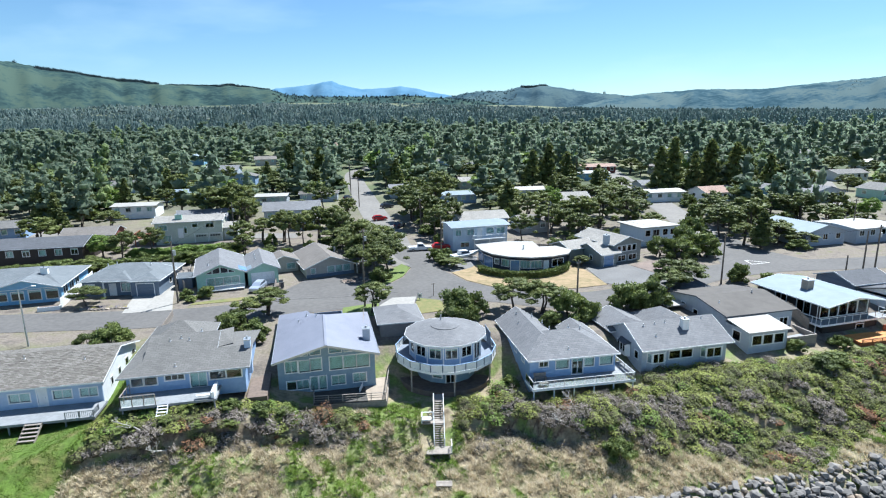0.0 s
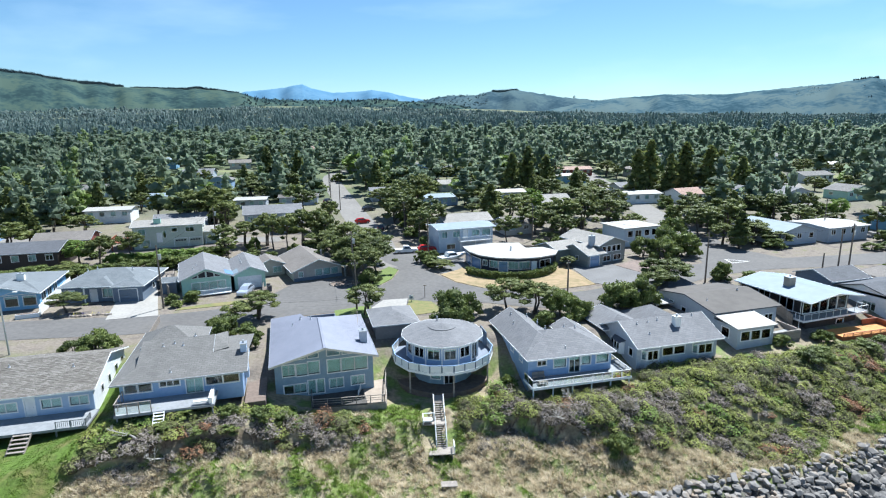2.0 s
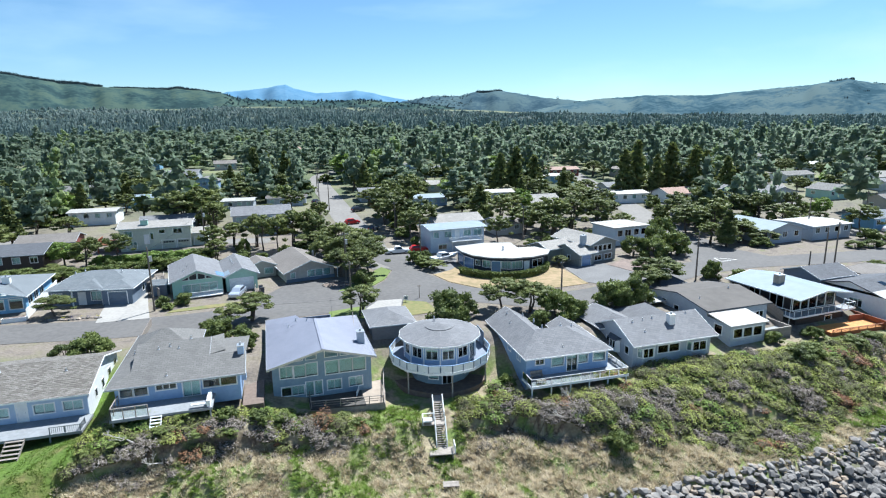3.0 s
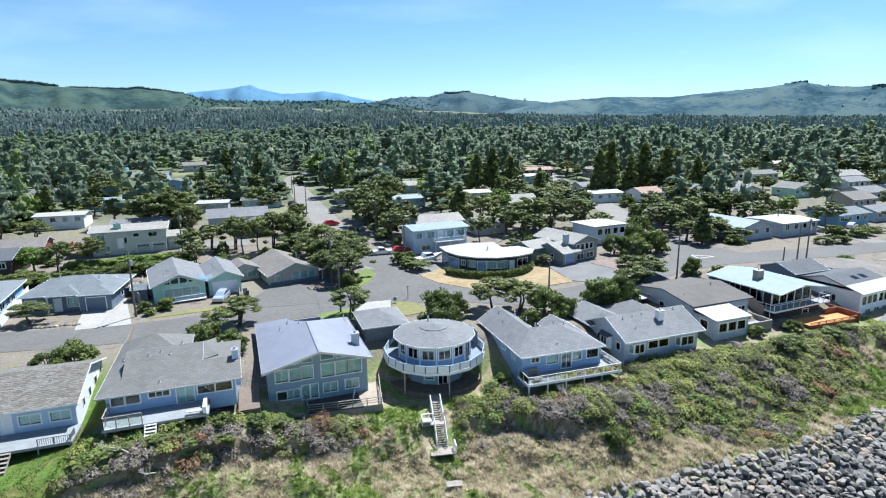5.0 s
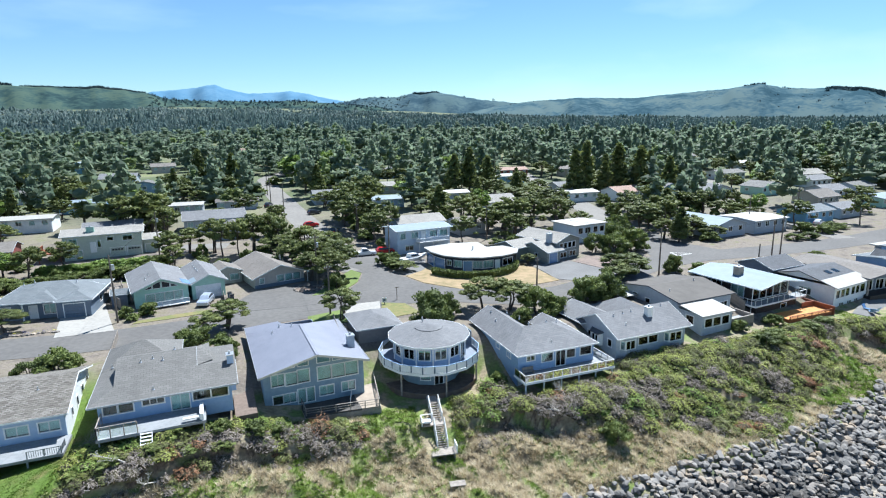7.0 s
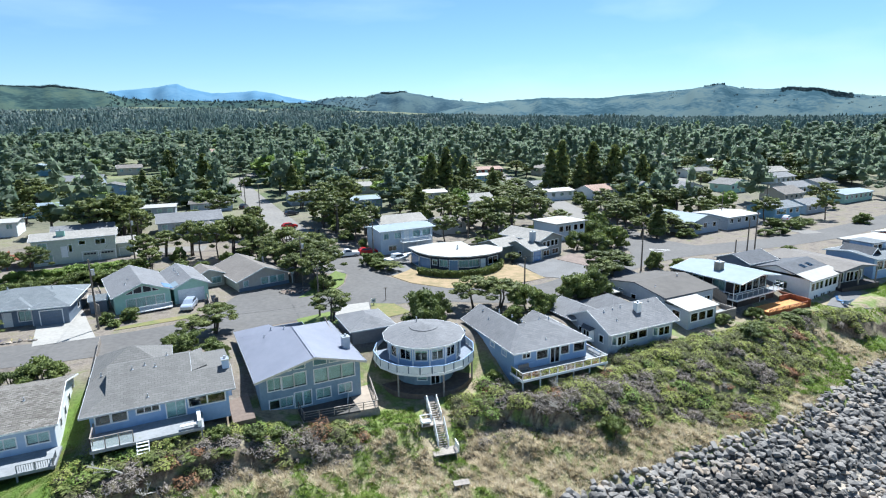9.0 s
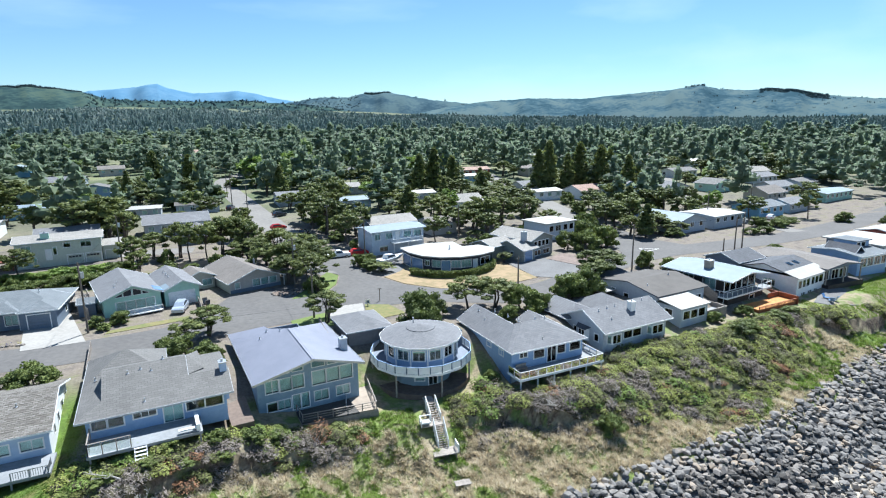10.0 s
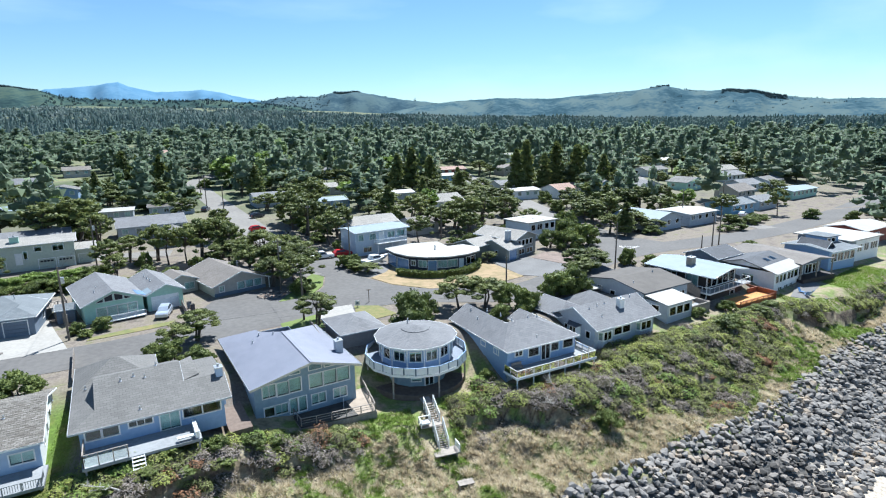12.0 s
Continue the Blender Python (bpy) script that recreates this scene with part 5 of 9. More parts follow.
def l_plan_house():
    E = house(11.75, 65.95, 0, 8.9, "light blue house with hipped grey roof and railed bluff deck")
    ze, zf = 0.6, -2.0
    W, D = 12.3, 15.3
    walls4(E, 0.4, W - 0.4, 0.6, 8.9, zf, ze, M["s_blue"],
           front=[(1.3, 2.4, 1.5, 2.1, "w2"), (3.5, 5.15, 1.0, 2.1, "b1"), (5.65, 7.05, 0.1, 2.15, "w2"), (7.3, 8.55, 1.0, 2.1, "b1"), (9.4, 11.1, 1.0, 2.1, "b1")],
           right=[(3, 4.4, 1, 2, "w1")])
    walls4(E, 0.4, 6.2, 9.0, D - 0.5, zf, ze, M["s_blue"], left=[(1.6, 2.8, 1.2, 1.9, "w2")])
    wall(E, (0.39, 8.8), (0.39, 0.7), zf, ze, M["s_blue"], [(2.0, 3.0, 1.4, 2.0, "w1"), (5.2, 6.2, 1.3, 2.0, "w2")])
    wall(E, (0.5, 1.0), (W - 0.5, 1.0), -4.6, zf - 0.02, M["s_white"], [(5.5, 6.3, 0.9, 1.7, "w1"), (8, 8.6, 1.1, 1.7, "w1"), (1.0, 4.0, 0.2, 2.0, "w3")])
    wall(E, (W - 0.5, 1.0), (W - 0.5, 8.8), -4.2, zf - 0.02, M["s_white"])
    wall(E, (0.5, D - 1), (0.5, 1.0), -4.2, zf - 0.02, M["s_blue"])
    gable(E, 0, W, 0, 9.4, ze, 2.65, M["sh_grey"], h0=4.7, h1=4.7)
    gable(E, 0.004, 6.4, 1.0, D, ze - 0.004, 2.55, M["sh_grey"], axis="y", h0=3.4, wallmat=M["s_blue"])
    gable(E, 7.8, W - 0.01, 5.0, 11.0, ze - 0.006, 1.75, M["sh_grey"], axis="y", h0=2.3, wallmat=M["s_blue"])
    vents(E, [(2.6, 13, 2.25), (4.4, 11.4, 2.3), (2.0, 10.2, 1.8), (4.9, 8.6, 2.3), (7.5, 5.6, 2.4), (9.2, 5.7, 2.2), (4.9, 5.9, 2.35), (5.8, 1.4, 1.15)])
    d = deck(E, -0.15, 13.2, -2.3, 0.58, zf, M["deck"], -4.8, M["white"])
    part("deck", boxed(12.0, 13.2, 0.6, 3.2, zf - 0.12, zf), M["deck"], E)
    railing(d, [(-0.1, 0.5), (-0.1, -2.25), (13.15, -2.25), (13.15, 3.1), (12.0, 3.1)], zf, 0.95, M["steel"], M["screen"], gap=1.35, ps=0.05)
    # garden bench and table on the deck
    b = new("garden_bench")
    b.matrix_world = E.matrix_world @ pose(1.6, 0.0, zf, 0, 0, 0)
    tagged(b, "dark wooden garden bench on the deck", "bench")
    part("seat", boxed(-0.8, 0.8, -0.25, 0.25, 0.4, 0.46), M["wood"], b)
    part("backrest", boxed(-0.8, 0.8, 0.2, 0.26, 0.46, 0.9), M["wood"], b)
    for x in (-0.72, 0.72):
        part("leg", boxed(x - 0.04, x + 0.04, -0.22, 0.22, 0, 0.4), M["wood"], b)
    t = new("deck_table")
    t.matrix_world = E.matrix_world @ pose(1.5, -1.5, zf, 0, 0, 0)
    tagged(t, "low slatted table on the deck", "table")
    part("tabletop", boxed(-0.6, 0.6, -0.3, 0.3, 0.4, 0.45), M["wood"], t)
    for x in (-0.5, 0.5):
        for y in (-0.22, 0.22):
            part("leg", boxed(x - 0.03, x + 0.03, y - 0.03, y + 0.03, 0, 0.4), M["wood"], t)
    return E


def bay(E, x0, x1, y, z0, z1, mat, ops=True):
    """A shallow bay with canted sides."""
    d = 0.55
    wall(E, (x0, y), (x0 + 0.5, y - d), z0, z1, mat, [(0.12, 0.62, 2.05, 3.2, "w1")], 0.1)
    wall(E, (x0 + 0.5, y - d), (x1 - 0.5, y - d), z0, z1, mat, [(0.15, (x1 - x0 - 1.0) - 0.15, 2.0, 3.2, "w2")], 0.1)
    wall(E, (x1 - 0.5, y - d), (x1, y), z0, z1, mat, [(0.12, 0.62, 2.05, 3.2, "w1")], 0.1)


def bay_window_house():
    E = house(26.8, 68.05, 0, 11, "light grey house with bay windows, shingle roof and white chimney")
    ze, zf = 0.6, -2.1
    W = 13.55
    walls4(E, 0.5, W - 0.5, 0.9, 9.4, zf - 1.2, ze, M["s_light"],
           front=[(4.0, 5.6, 2.1, 3.15, "w1"), (5.8, 7.4, 2.1, 3.15, "w1")], left=[(2.2, 2.8, 2.1, 3.0, "b1"), (6.6, 7.4, 2.1, 3.1, "b1")])
    bay(E, 1.2, 4.0, 0.9, zf - 1.2 + 0.0, ze - 0.02, M["s_light"])
    bay(E, 9.1, 12.5, 0.9, zf - 1.2 + 0.0, ze - 0.02, M["s_light"])
    gable(E, 0, W, 0, 9.9, ze, 2.85, M["sh_grey"], wallmat=M["s_light"], mid=4.9)
    walls4(E, 0.2, 5.8, 9.5, 14.0, zf - 0.5, ze, M["s_light"], left=[(1.5, 3.0, 1.4, 2.4, "w2")])
    gable(E, -0.4, 6.4, 7.5, 14.6, ze - 0.01, 2.0, M["sh_grey"], axis="y", h0=2, wallmat=M["s_light"])
    walls4(E, 6.6, 12.6, 9.5, 13.6, zf - 0.2, ze, M["s_light"])
    gable(E, 6.2, 13.0, 6.5, 14.2, ze - 0.012, 2.4, M["sh_grey"], axis="y", h0=3, h1=3.2)
    # side bay with a dark hood
    wall(E, (0.42, 5.9), (-0.1, 5.5), -1.6, 0.1, M["white"], [], 0.08)
    wall(E, (-0.1, 5.5), (-0.1, 4.0), -1.6, 0.1, M["white"], [(0.15, 0.7, 0.5, 1.5, "b1"), (0.85, 1.35, 0.5, 1.5, "b1")], 0.08)
    wall(E, (-0.1, 4.0), (0.42, 3.6), -1.6, 0.1, M["white"], [], 0.08)
    slab_roof(E, [((0.45, 6.1, 0.5), (-0.3, 5.7, 0.12), (-0.3, 3.8, 0.12), (0.45, 3.4, 0.5))], M["sh_dark"], 0.06, "bay_hood")
    chimney(E, 8.0, 3.1, 0.5, 3.2, 0.9, 0.8)
    vents(E, [(2.4, 4.0, 2.45), (4.2, 4.2, 2.5), (5.8, 4.3, 2.55), (9.2, 4.4, 2.6), (11.5, 4.4, 2.6), (3.2, 2.2, 1.6)])
    return E


def sunroom_house():
    E = house(42.0, 76.7, 0, 12, "grey house with a brown roll roof and a white-roofed sunroom")
    ze = 1.9
    walls4(E, 0.3, 11.8, 0.4, 13.0, -2.6, ze, M["s_light"], front=[(7.5, 9.0, 1.2, 3.2, "w2"), (9.4, 10.8, 1.2, 3.2, "w2")], left=[(2.5, 3.4, 3.0, 3.6, "w1"), (5.4, 6.4, 2.6, 3.3, "w1"), (9.5, 10.3, 2.3, 3.1, "w2")])
    gable(E, 0, 12.4, 0, 13.4, ze, 3.0, M["tar"], wallmat=M["s_light"], trim=M["sh_dark"], over=0.3)
    # sunroom to the sea
    walls4(E, 0.32, 6.6, -4.2, 0.38, -3.2, 0.95, M["s_light"], front=[(0.6, 2.1, 2.3, 3.6, "w1"), (2.4, 3.9, 2.3, 3.6, "w1"), (4.2, 5.7, 2.3, 3.6, "w1")], left=[(1.4, 2.8, 2.3, 3.6, "w1")])
    slab_roof(E, [((0, -4.5, 1.05), (7.0, -4.5, 1.05), (7.0, 0.5, 1.72), (0, 0.5, 1.72))], M["whiteroof"], 0.14, "sunroom_roof")
    vents(E, [(2.0, 4.0, 2.55), (9.5, 6.0, 3.0)])
    # carport roof to the left and a low dark roof behind
    part("carport_roof", boxed(-3.2, 0.2, 9.0, 12.4, 0.7, 0.86), M["whiteroof"], E)
    for x, y in ((-3.0, 9.2), (-3.0, 12.2)):
        part("post", boxed(x - 0.07, x + 0.07, y - 0.07, y + 0.07, -1.5, 0.7), M["wood"], E)
    walls4(E, 3.0, 8.5, 14.2, 18.4, -1.0, 1.5, M["s_slate"])
    gable(E, 2.4, 9.1, 13.8, 19, 1.5, 2.8, M["sh_dark"], h0=2.4, h1=2.4, trim=M["sh_dark"])
    # fenced deck beside the sunroom
    part("deck", boxed(6.7, 12.0, -3.8, 0.3, -1.5, -1.32), M["deck"], E)
    for a in (((6.7, -3.85), (12.0, -3.85)), ((12.0, -3.85), (12.0, 0.3))):
        (xa, ya), (xb, yb) = a
        n = 22
        sl = None
        for i in range(n):
            x, y = xa + (xb - xa) * (i + 0.5) / n, ya + (yb - ya) * (i + 0.5) / n
            if sl is None:
                sl = part("fence_board", boxed(-0.1, 0.1, -0.1, 0.1, -3.0, -0.55), M["wood"], E)
                o = sl
            else:
                o = part("fence_board", sl.data, None, E)
            o.location = (x, y, random.uniform(-0.03, 0.03))
    return E


def pale_roof_house():
    E = house(56.9, 77.0, 0, 14.5, "dark-walled house with pale metal roof and glazed front over deck")
    ze, zr = 2.75, 3.7
    W, D = 11.5, 14.2
    wall(E, (1.2, 2.2), (W - 0.6, 2.2), 0.0, ze, M["s_brown"], [(0.15, 1.75, 0.35, 2.35, "b1"), (1.95, 3.5, 0.35, 2.35, "w1"), (3.7, 5.3, 0.35, 2.35, "b1"), (5.5, 7.2, 0.35, 2.35, "b1"), (7.4, 9.3, 0.35, 2.35, "b1")])
    wall(E, (W - 0.6, 2.36), (W - 0.6, D - 0.6), -3, ze, M["s_brown"])
    wall(E, (W - 0.6, D - 0.6), (1.2, D - 0.6), -2, ze, M["s_brown"])
    wall(E, (1.2, D - 0.6), (1.2, 2.36), 0.0, ze, M["s_brown"], [(7.5, 9.8, 0.3, 2.3, "b2"), (3.5, 5.5, 1.0, 2.2, "w2")])
    gable(E, 0, W, 0, D, ze, zr, M["pale_metal"], axis="y", wallmat=M["s_brown"], over=2.2, trim=M["white"])
    walls4(E, 0.6, W - 0.4, 0.9, D - 0.8, -3.9, -0.14, M["s_brown"], front=[(6.5, 7.9, 1.6, 3.0, "b1")])
    d = deck(E, -0.6, W + 1.4, 0.3, 2.18, 0.0, M["deck"], -3.0, M["white"], False)
    part("deck", boxed(-0.6, 1.18, 2.2, 9, -0.12, 0), M["deck"], E)
    railing(d, [(-0.55, 9), (-0.55, 0.35), (W + 1.35, 0.35), (W + 1.35, 2.1)], 0, 0.95, M["white"], None, gap=1.5, ps=0.06)
    chimney(E, 3.9, 7.0, 2.5, 4.7, 1.3, 1.1, M["patio"])
    bm = bmesh.new()
    tube(bm, (-1.2, 0.6, -3), (-1.2, 0.6, 3.2), 0.05, 0.03)
    part("flagpole", bm, M["white"], E)
    return E


def orange_deck():
    E = new("timber_deck")
    E.matrix_world = pose(61.0, 75.0, -1.9, 0, 0, 10)
    tagged(E, "new orange-stained timber deck with red-brown side walls", "deck")
    for i in range(20):
        part("board", boxed(0, 10.2, i * 0.16, i * 0.16 + 0.145, -0.04, 0.0), M["orange"], E)
    part("frame", boxed(0, 10.2, 0, 3.2, -1.4, -0.05), M["redwood"], E)
    railing(E, [(0, -0.05), (10.2, -0.05)], -0.05, 0.55, M["redwood"], "bars", gap=1.8)
    part("side_wall", boxed(10.25, 10.4, -0.3, 5.5, -1.2, 0.9), M["redwood"], E)
    part("side_wall", boxed(7.4, 10.3, 3.3, 3.45, -1.2, 0.9), M["redwood"], E)


def skylight_house():
    E = house(73.4, 79.0, -0.55, 17, "white two-storey house with dark roof, skylights and white porch roof")
    W = 11.2
    walls4(E, 0.2, W - 0.2, 0.0, 11, -3.4, 2.0, M["s_white"],
           front=[(0.6, 1.8, 3.2, 4.6, "b1"), (2.2, 3.4, 3.2, 4.6, "w1"), (3.7, 4.9, 3.2, 4.6, "w1"), (5.6, 6.8, 3.2, 4.6, "b1"), (7.1, 8.3, 3.2, 4.6, "b1"), (8.6, 10.2, 3.2, 4.6, "b1"), (2.0, 3.4, 1.0, 2.2, "w2"), (4.6, 6.0, 1.0, 2.2, "w2"), (7.0, 8.2, 1.0, 2.2, "w2")],
           left=[(5, 7, 3.0, 4.3, "w3")])
    gable(E, -0.2, W + 0.2, 1.5, 10.5, 2.45, 3.7, M["sh_dark"], wallmat=M["s_white"], trim=M["sh_dark"], over=0.4)
    slab_roof(E, [((-0.2, -0.6, 1.9), (W + 0.3, -0.6, 1.9), (W + 0.3, 2.3, 2.72), (-0.2, 2.3, 2.72))], M["whiteroof"], 0.12, "porch_roof")
    for u in (4.6, 7.0):
        bm = bmesh.new()
        v = [bm.verts.new(p) for p in ((u, 3.3, 3.0), (u + 1.4, 3.3, 3.0), (u + 1.4, 4.5, 3.33), (u, 4.5, 3.33))]
        bm.faces.new(v)
        part("skylight", bm, M["glass"], E)
    E2 = house(69.5, 88.5, 0, 12, "small dark-roofed house set back from the street")
    walls4(E2, 0.4, 8.6, 0.4, 7.6, -1.5, 2.4, M["s_slate"])
    gable(E2, 0, 9, 0, 8, 2.4, 3.8, M["sh_dark"], wallmat=M["s_slate"])


def far_right_row():
    E = house(83.2, 81.0, -0.6, 7, "brown-roofed beach house with a covered seaward terrace")
    walls4(E, 0.4, 10.5, 2.5, 13.0, -2.6, 2.2, M["s_slate"], front=[(0.6, 2.0, 1.8, 3.6, "b1"), (2.4, 4.0, 1.8, 3.6, "b1"), (5, 7, 1.8, 3.6, "w2"), (7.4, 9.4, 1.8, 3.6, "w2")])
    gable(E, -0.2, 11, 0, 16.5, 2.3, 3.1, M["sh_brown"], axis="y", wallmat=M["s_slate"], trim=M["sh_dark"])
    part("terrace", boxed(0.2, 11, -0.2, 2.5, -2.9, -0.9), M["s_brown"], E)
    for x in (0.2, 5.5, 10.7):
        part("post", boxed(x - 0.1, x + 0.1, 0.3, 0.5, -0.9, 2.3), M["wood"], E)
    E = house(96.5, 84.0, 0, 8, "blue and white beach house with a steep dark front gable")
    walls4(E, 0.4, 10.5, 1.5, 11, -2.6, 2.2, M["s_blue"], front=[(1, 3, 2.3, 4.0, "b2"), (3.4, 5.4, 2.3, 4.0, "b2"), (5.8, 7.8, 2.3, 4.0, "b2"), (8.2, 9.8, 2.3, 4.0, "b1")])
    gable(E, -0.2, 11, 0.5, 11.6, 2.2, 2.9, M["sh_teal"], wallmat=M["s_blue"])
    gable(E, 1.0, 4.6, 2.5, 9, 2.3, 3.9, M["sh_dark"], axis="y", wallmat=M["s_navy"])
    walls4(E, 5.4, 10.0, 5.0, 9.5, 2.2, 4.0, M["s_blue"], front=[(0.4, 1.6, 0.6, 1.5, "b1"), (2.0, 3.4, 0.6, 1.5, "b1")])
    part("flat_roof", boxed(5.1, 10.4, 4.6, 9.9, 4.0, 4.18), M["sh_teal"], E)
    E = house(109.5, 89.0, -1.2, 10, "white flat-roofed beach house above the bluff")
    walls4(E, 0.3, 11, 0, 11, -2.4, 4.0, M["s_white"], front=[(1, 3, 3.6, 5.2, "b2"), (4, 6, 3.6, 5.2, "b2"), (7, 10, 3.6, 5.2, "b3")])
    part("flat_roof", boxed(-3, 11.6, -0.6, 12, 4.0, 4.25), M["whiteroof"], E)
    walls4(E, -2.6, 0.28, 2, 11, -1.5, 3.9, M["s_slate"])
    part("terrace", boxed(3, 13, -5, -0.1, -1.9, -1.6), M["deck"], E)
    E = house(124.5, 97.0, -1.0, 12, "dark red barn-like house with a pale roof")
    walls4(E, 0.3, 14, 0, 9, -2, 3.4, M["s_red"], front=[(2, 4, 2.6, 4.2, "w2"), (6, 8, 2.6, 4.2, "w2")])
    gable(E, -0.3, 14.6, -0.5, 9.5, 3.4, 4.4, M["whiteroof"], wallmat=M["s_red"])
    pad("patio", [(74.8, 76.4), (75.8, 74.6), (82.6, 74.0), (88, 81), (83.6, 82)], 0.08, M["gravel"], "grey gravel terrace above the bluff", "patio")


for build in (shake_roof_house, dutch_gable_house, metal_roof_house, round_house, beach_stairs, small_garage, l_plan_house, bay_window_house, sunroom_house, pale_roof_house, orange_deck, skylight_house, far_right_row):
    build()


# ---- second row and the houses beyond ----
def slate_house():
    E = house(-62.6, 98.2, 0, 4, "slate-blue bungalow with a hipped blue-grey roof and garage", "s_slate")
    ze = 2.95
    walls4(E, 0.5, 9.2, 1.6, 12.5, 0, ze, M["s_slate"], front=[(0.5, 2.0, 1.0, 2.2, "w2"), (4.6, 5.6, 0.1, 2.2, "d"), (6.6, 8.2, 0.8, 2.3, "b2")])
    walls4(E, 9.25, 14.0, 0.4, 12.4, 0, ze, M["s_slate"], front=[(1.0, 3.9, 0.1, 2.35, "g")], right=[(5, 6, 1, 2, "w1")])
    gable(E, 0, 14.5, 1.1, 13.2, ze, 4.8, M["sh_teal"], h0=5.5, h1=5.5)
    gable(E, 9.0, 14.49, 0, 9, ze - 0.005, 3.9, M["sh_teal"], axis="y", h0=2.7)
    gable(E, 4.2, 9.4, 0.6, 8, ze - 0.008, 4.0, M["sh_teal"], axis="y", h0=2.7)
    for x in (4.4, 9.1):
        part("post", boxed(x - 0.1, x + 0.1, 0.8, 1.0, 0, ze - 0.1), M["white"], E)
    vents(E, [(3, 6.5, 4.6), (4.4, 7, 4.8), (10.6, 6.5, 4.6)])
    s = new("shed")
    s.matrix_world = pose(-46.9, 103.5, 0, 0, 0, 10)
    tagged(s, "small slate-blue garden shed", "shed")
    walls4(s, 0, 2.4, 0, 2.4, 0, 2.2, M["s_slate"])
    gable(s, -0.2, 2.6, -0.2, 2.6, 2.2, 2.9, M["sh_teal"], wallmat=M["s_slate"], over=0.2)


def sky_blue_house():
    E = house(-83, 92.6, 0, 14, "sky-blue house with a broad blue-grey roof and white chimney")
    walls4(E, 0.5, 19.0, 0.6, 15, 0, 2.9, M["s_sky"], front=[(8.5, 10.3, 0.8, 2.2, "w1"), (11.0, 12.8, 0.8, 2.2, "w1"), (13.6, 15.4, 0.7, 2.3, "w1"), (16.2, 18.0, 0.7, 2.3, "w1")], right=[(1, 3, 1, 2.3, "w2"), (4, 6, 1, 2.3, "w2"), (7, 9, 1, 2.3, "w2")])
    gable(E, 0, 19.6, 0, 15.6, 2.9, 5.0, M["sh_teal"], axis="x", h0=6, h1=6)
    gable(E, 8.0, 19.59, -0.6, 9, 2.89, 4.5, M["sh_teal"], axis="y", wallmat=M["s_sky"])
    chimney(E, 15.4, 5.0, 3, 5.2, 1.1, 0.9)


def mint_house():
    E = house(-42.9, 100.6, 0, 20, "mint-green house with two front gables and a white deck")
    ze, zr = 3.0, 4.9
    walls4(E, 0.5, 8.8, 0.8, 14.5, 0, ze, M["s_mint"], front=[(1.7, 3.0, 0.6, 2.2, "b1"), (3.15, 4.45, 0.6, 2.2, "b1"), (4.6, 5.9, 0.6, 2.2, "b1"), (6.05, 7.3, 0.6, 2.2, "b1")])
    gable(E, 0, 9.3, 0, 15.5, ze, zr, M["sh_grey"], axis="y", wallmat=M["s_mint"], over=0.7)
    for q in (((2.2, 3.1), (3.2, 3.1), (3.2, 3.7), (2.2, 3.25)), ((3.35, 3.1), (4.55, 3.1), (4.55, 4.25), (3.35, 3.8)), ((4.75, 3.1), (5.95, 3.1), (5.95, 3.8), (4.75, 4.25)), ((6.1, 3.1), (7.1, 3.1), (7.1, 3.25), (6.1, 3.7))):
        bm = bmesh.new()
        for (u, z), (u2, z2) in zip(q, q[1:] + q[:1]):
            beam(bm, (u, 0.67, z), (u2, 0.67, z2), 0.07, 0.07)
        w = part("window", bm, M["white"], E)
        bm = bmesh.new()
        bm.faces.new([bm.verts.new((u, 0.668, z)) for u, z in q])
        part("pane", bm, M["dark"], w)
    walls4(E, 9.4, 14.9, 0.9, 13.5, 0, ze, M["s_mint"], front=[(0.7, 4.7, 0.1, 2.3, "g")])
    gable(E, 9.2, 15.4, 0.2, 14, ze - 0.004, 4.4, M["sh_grey"], axis="y", wallmat=M["s_mint"], over=0.7)
    slab_roof(E, [((7.9, 0.4, 3.62), (9.25, 0.4, 3.12), (9.25, 3.6, 3.12), (7.9, 3.6, 3.62))], M["car_blue"], 0.03, "blue_tarp")
    slab_roof(E, [((9.25, 0.5, 3.1), (10.2, 0.5, 3.5), (10.2, 3.6, 3.5), (9.25, 3.6, 3.1))], M["pale_metal"], 0.03, "roof_sheet")
    part("deck", boxed(1.5, 8.6, -1.3, 0.75, 0.3, 0.45), M["white"], E)
    railing(E, [(1.5, -1.3), (8.6, -1.3)], 0.45, 0.8, M["white"], "bars", gap=1.4)
    vents(E, [(2.6, 4, 4.1), (3.2, 6, 4.2), (11.2, 6, 4.0), (11.2, 8, 4.0), (11.2, 10, 4.0)])
    # raised garden deck behind the pole
    part("deck", boxed(-4.5, -0.8, 8, 12, 1.6, 1.8), M["wood"], E)
    railing(E, [(-4.5, 12), (-4.5, 8), (-0.8, 8), (-0.8, 12)], 1.8, 0.9, M["wood"], "bars", gap=1.4)
    for x, y in ((-4.4, 8.1), (-0.9, 8.1), (-4.4, 11.9), (-0.9, 11.9)):
        part("post", boxed(x - 0.07, x + 0.07, y - 0.07, y + 0.07, 0, 1.6), M["wood"], E)


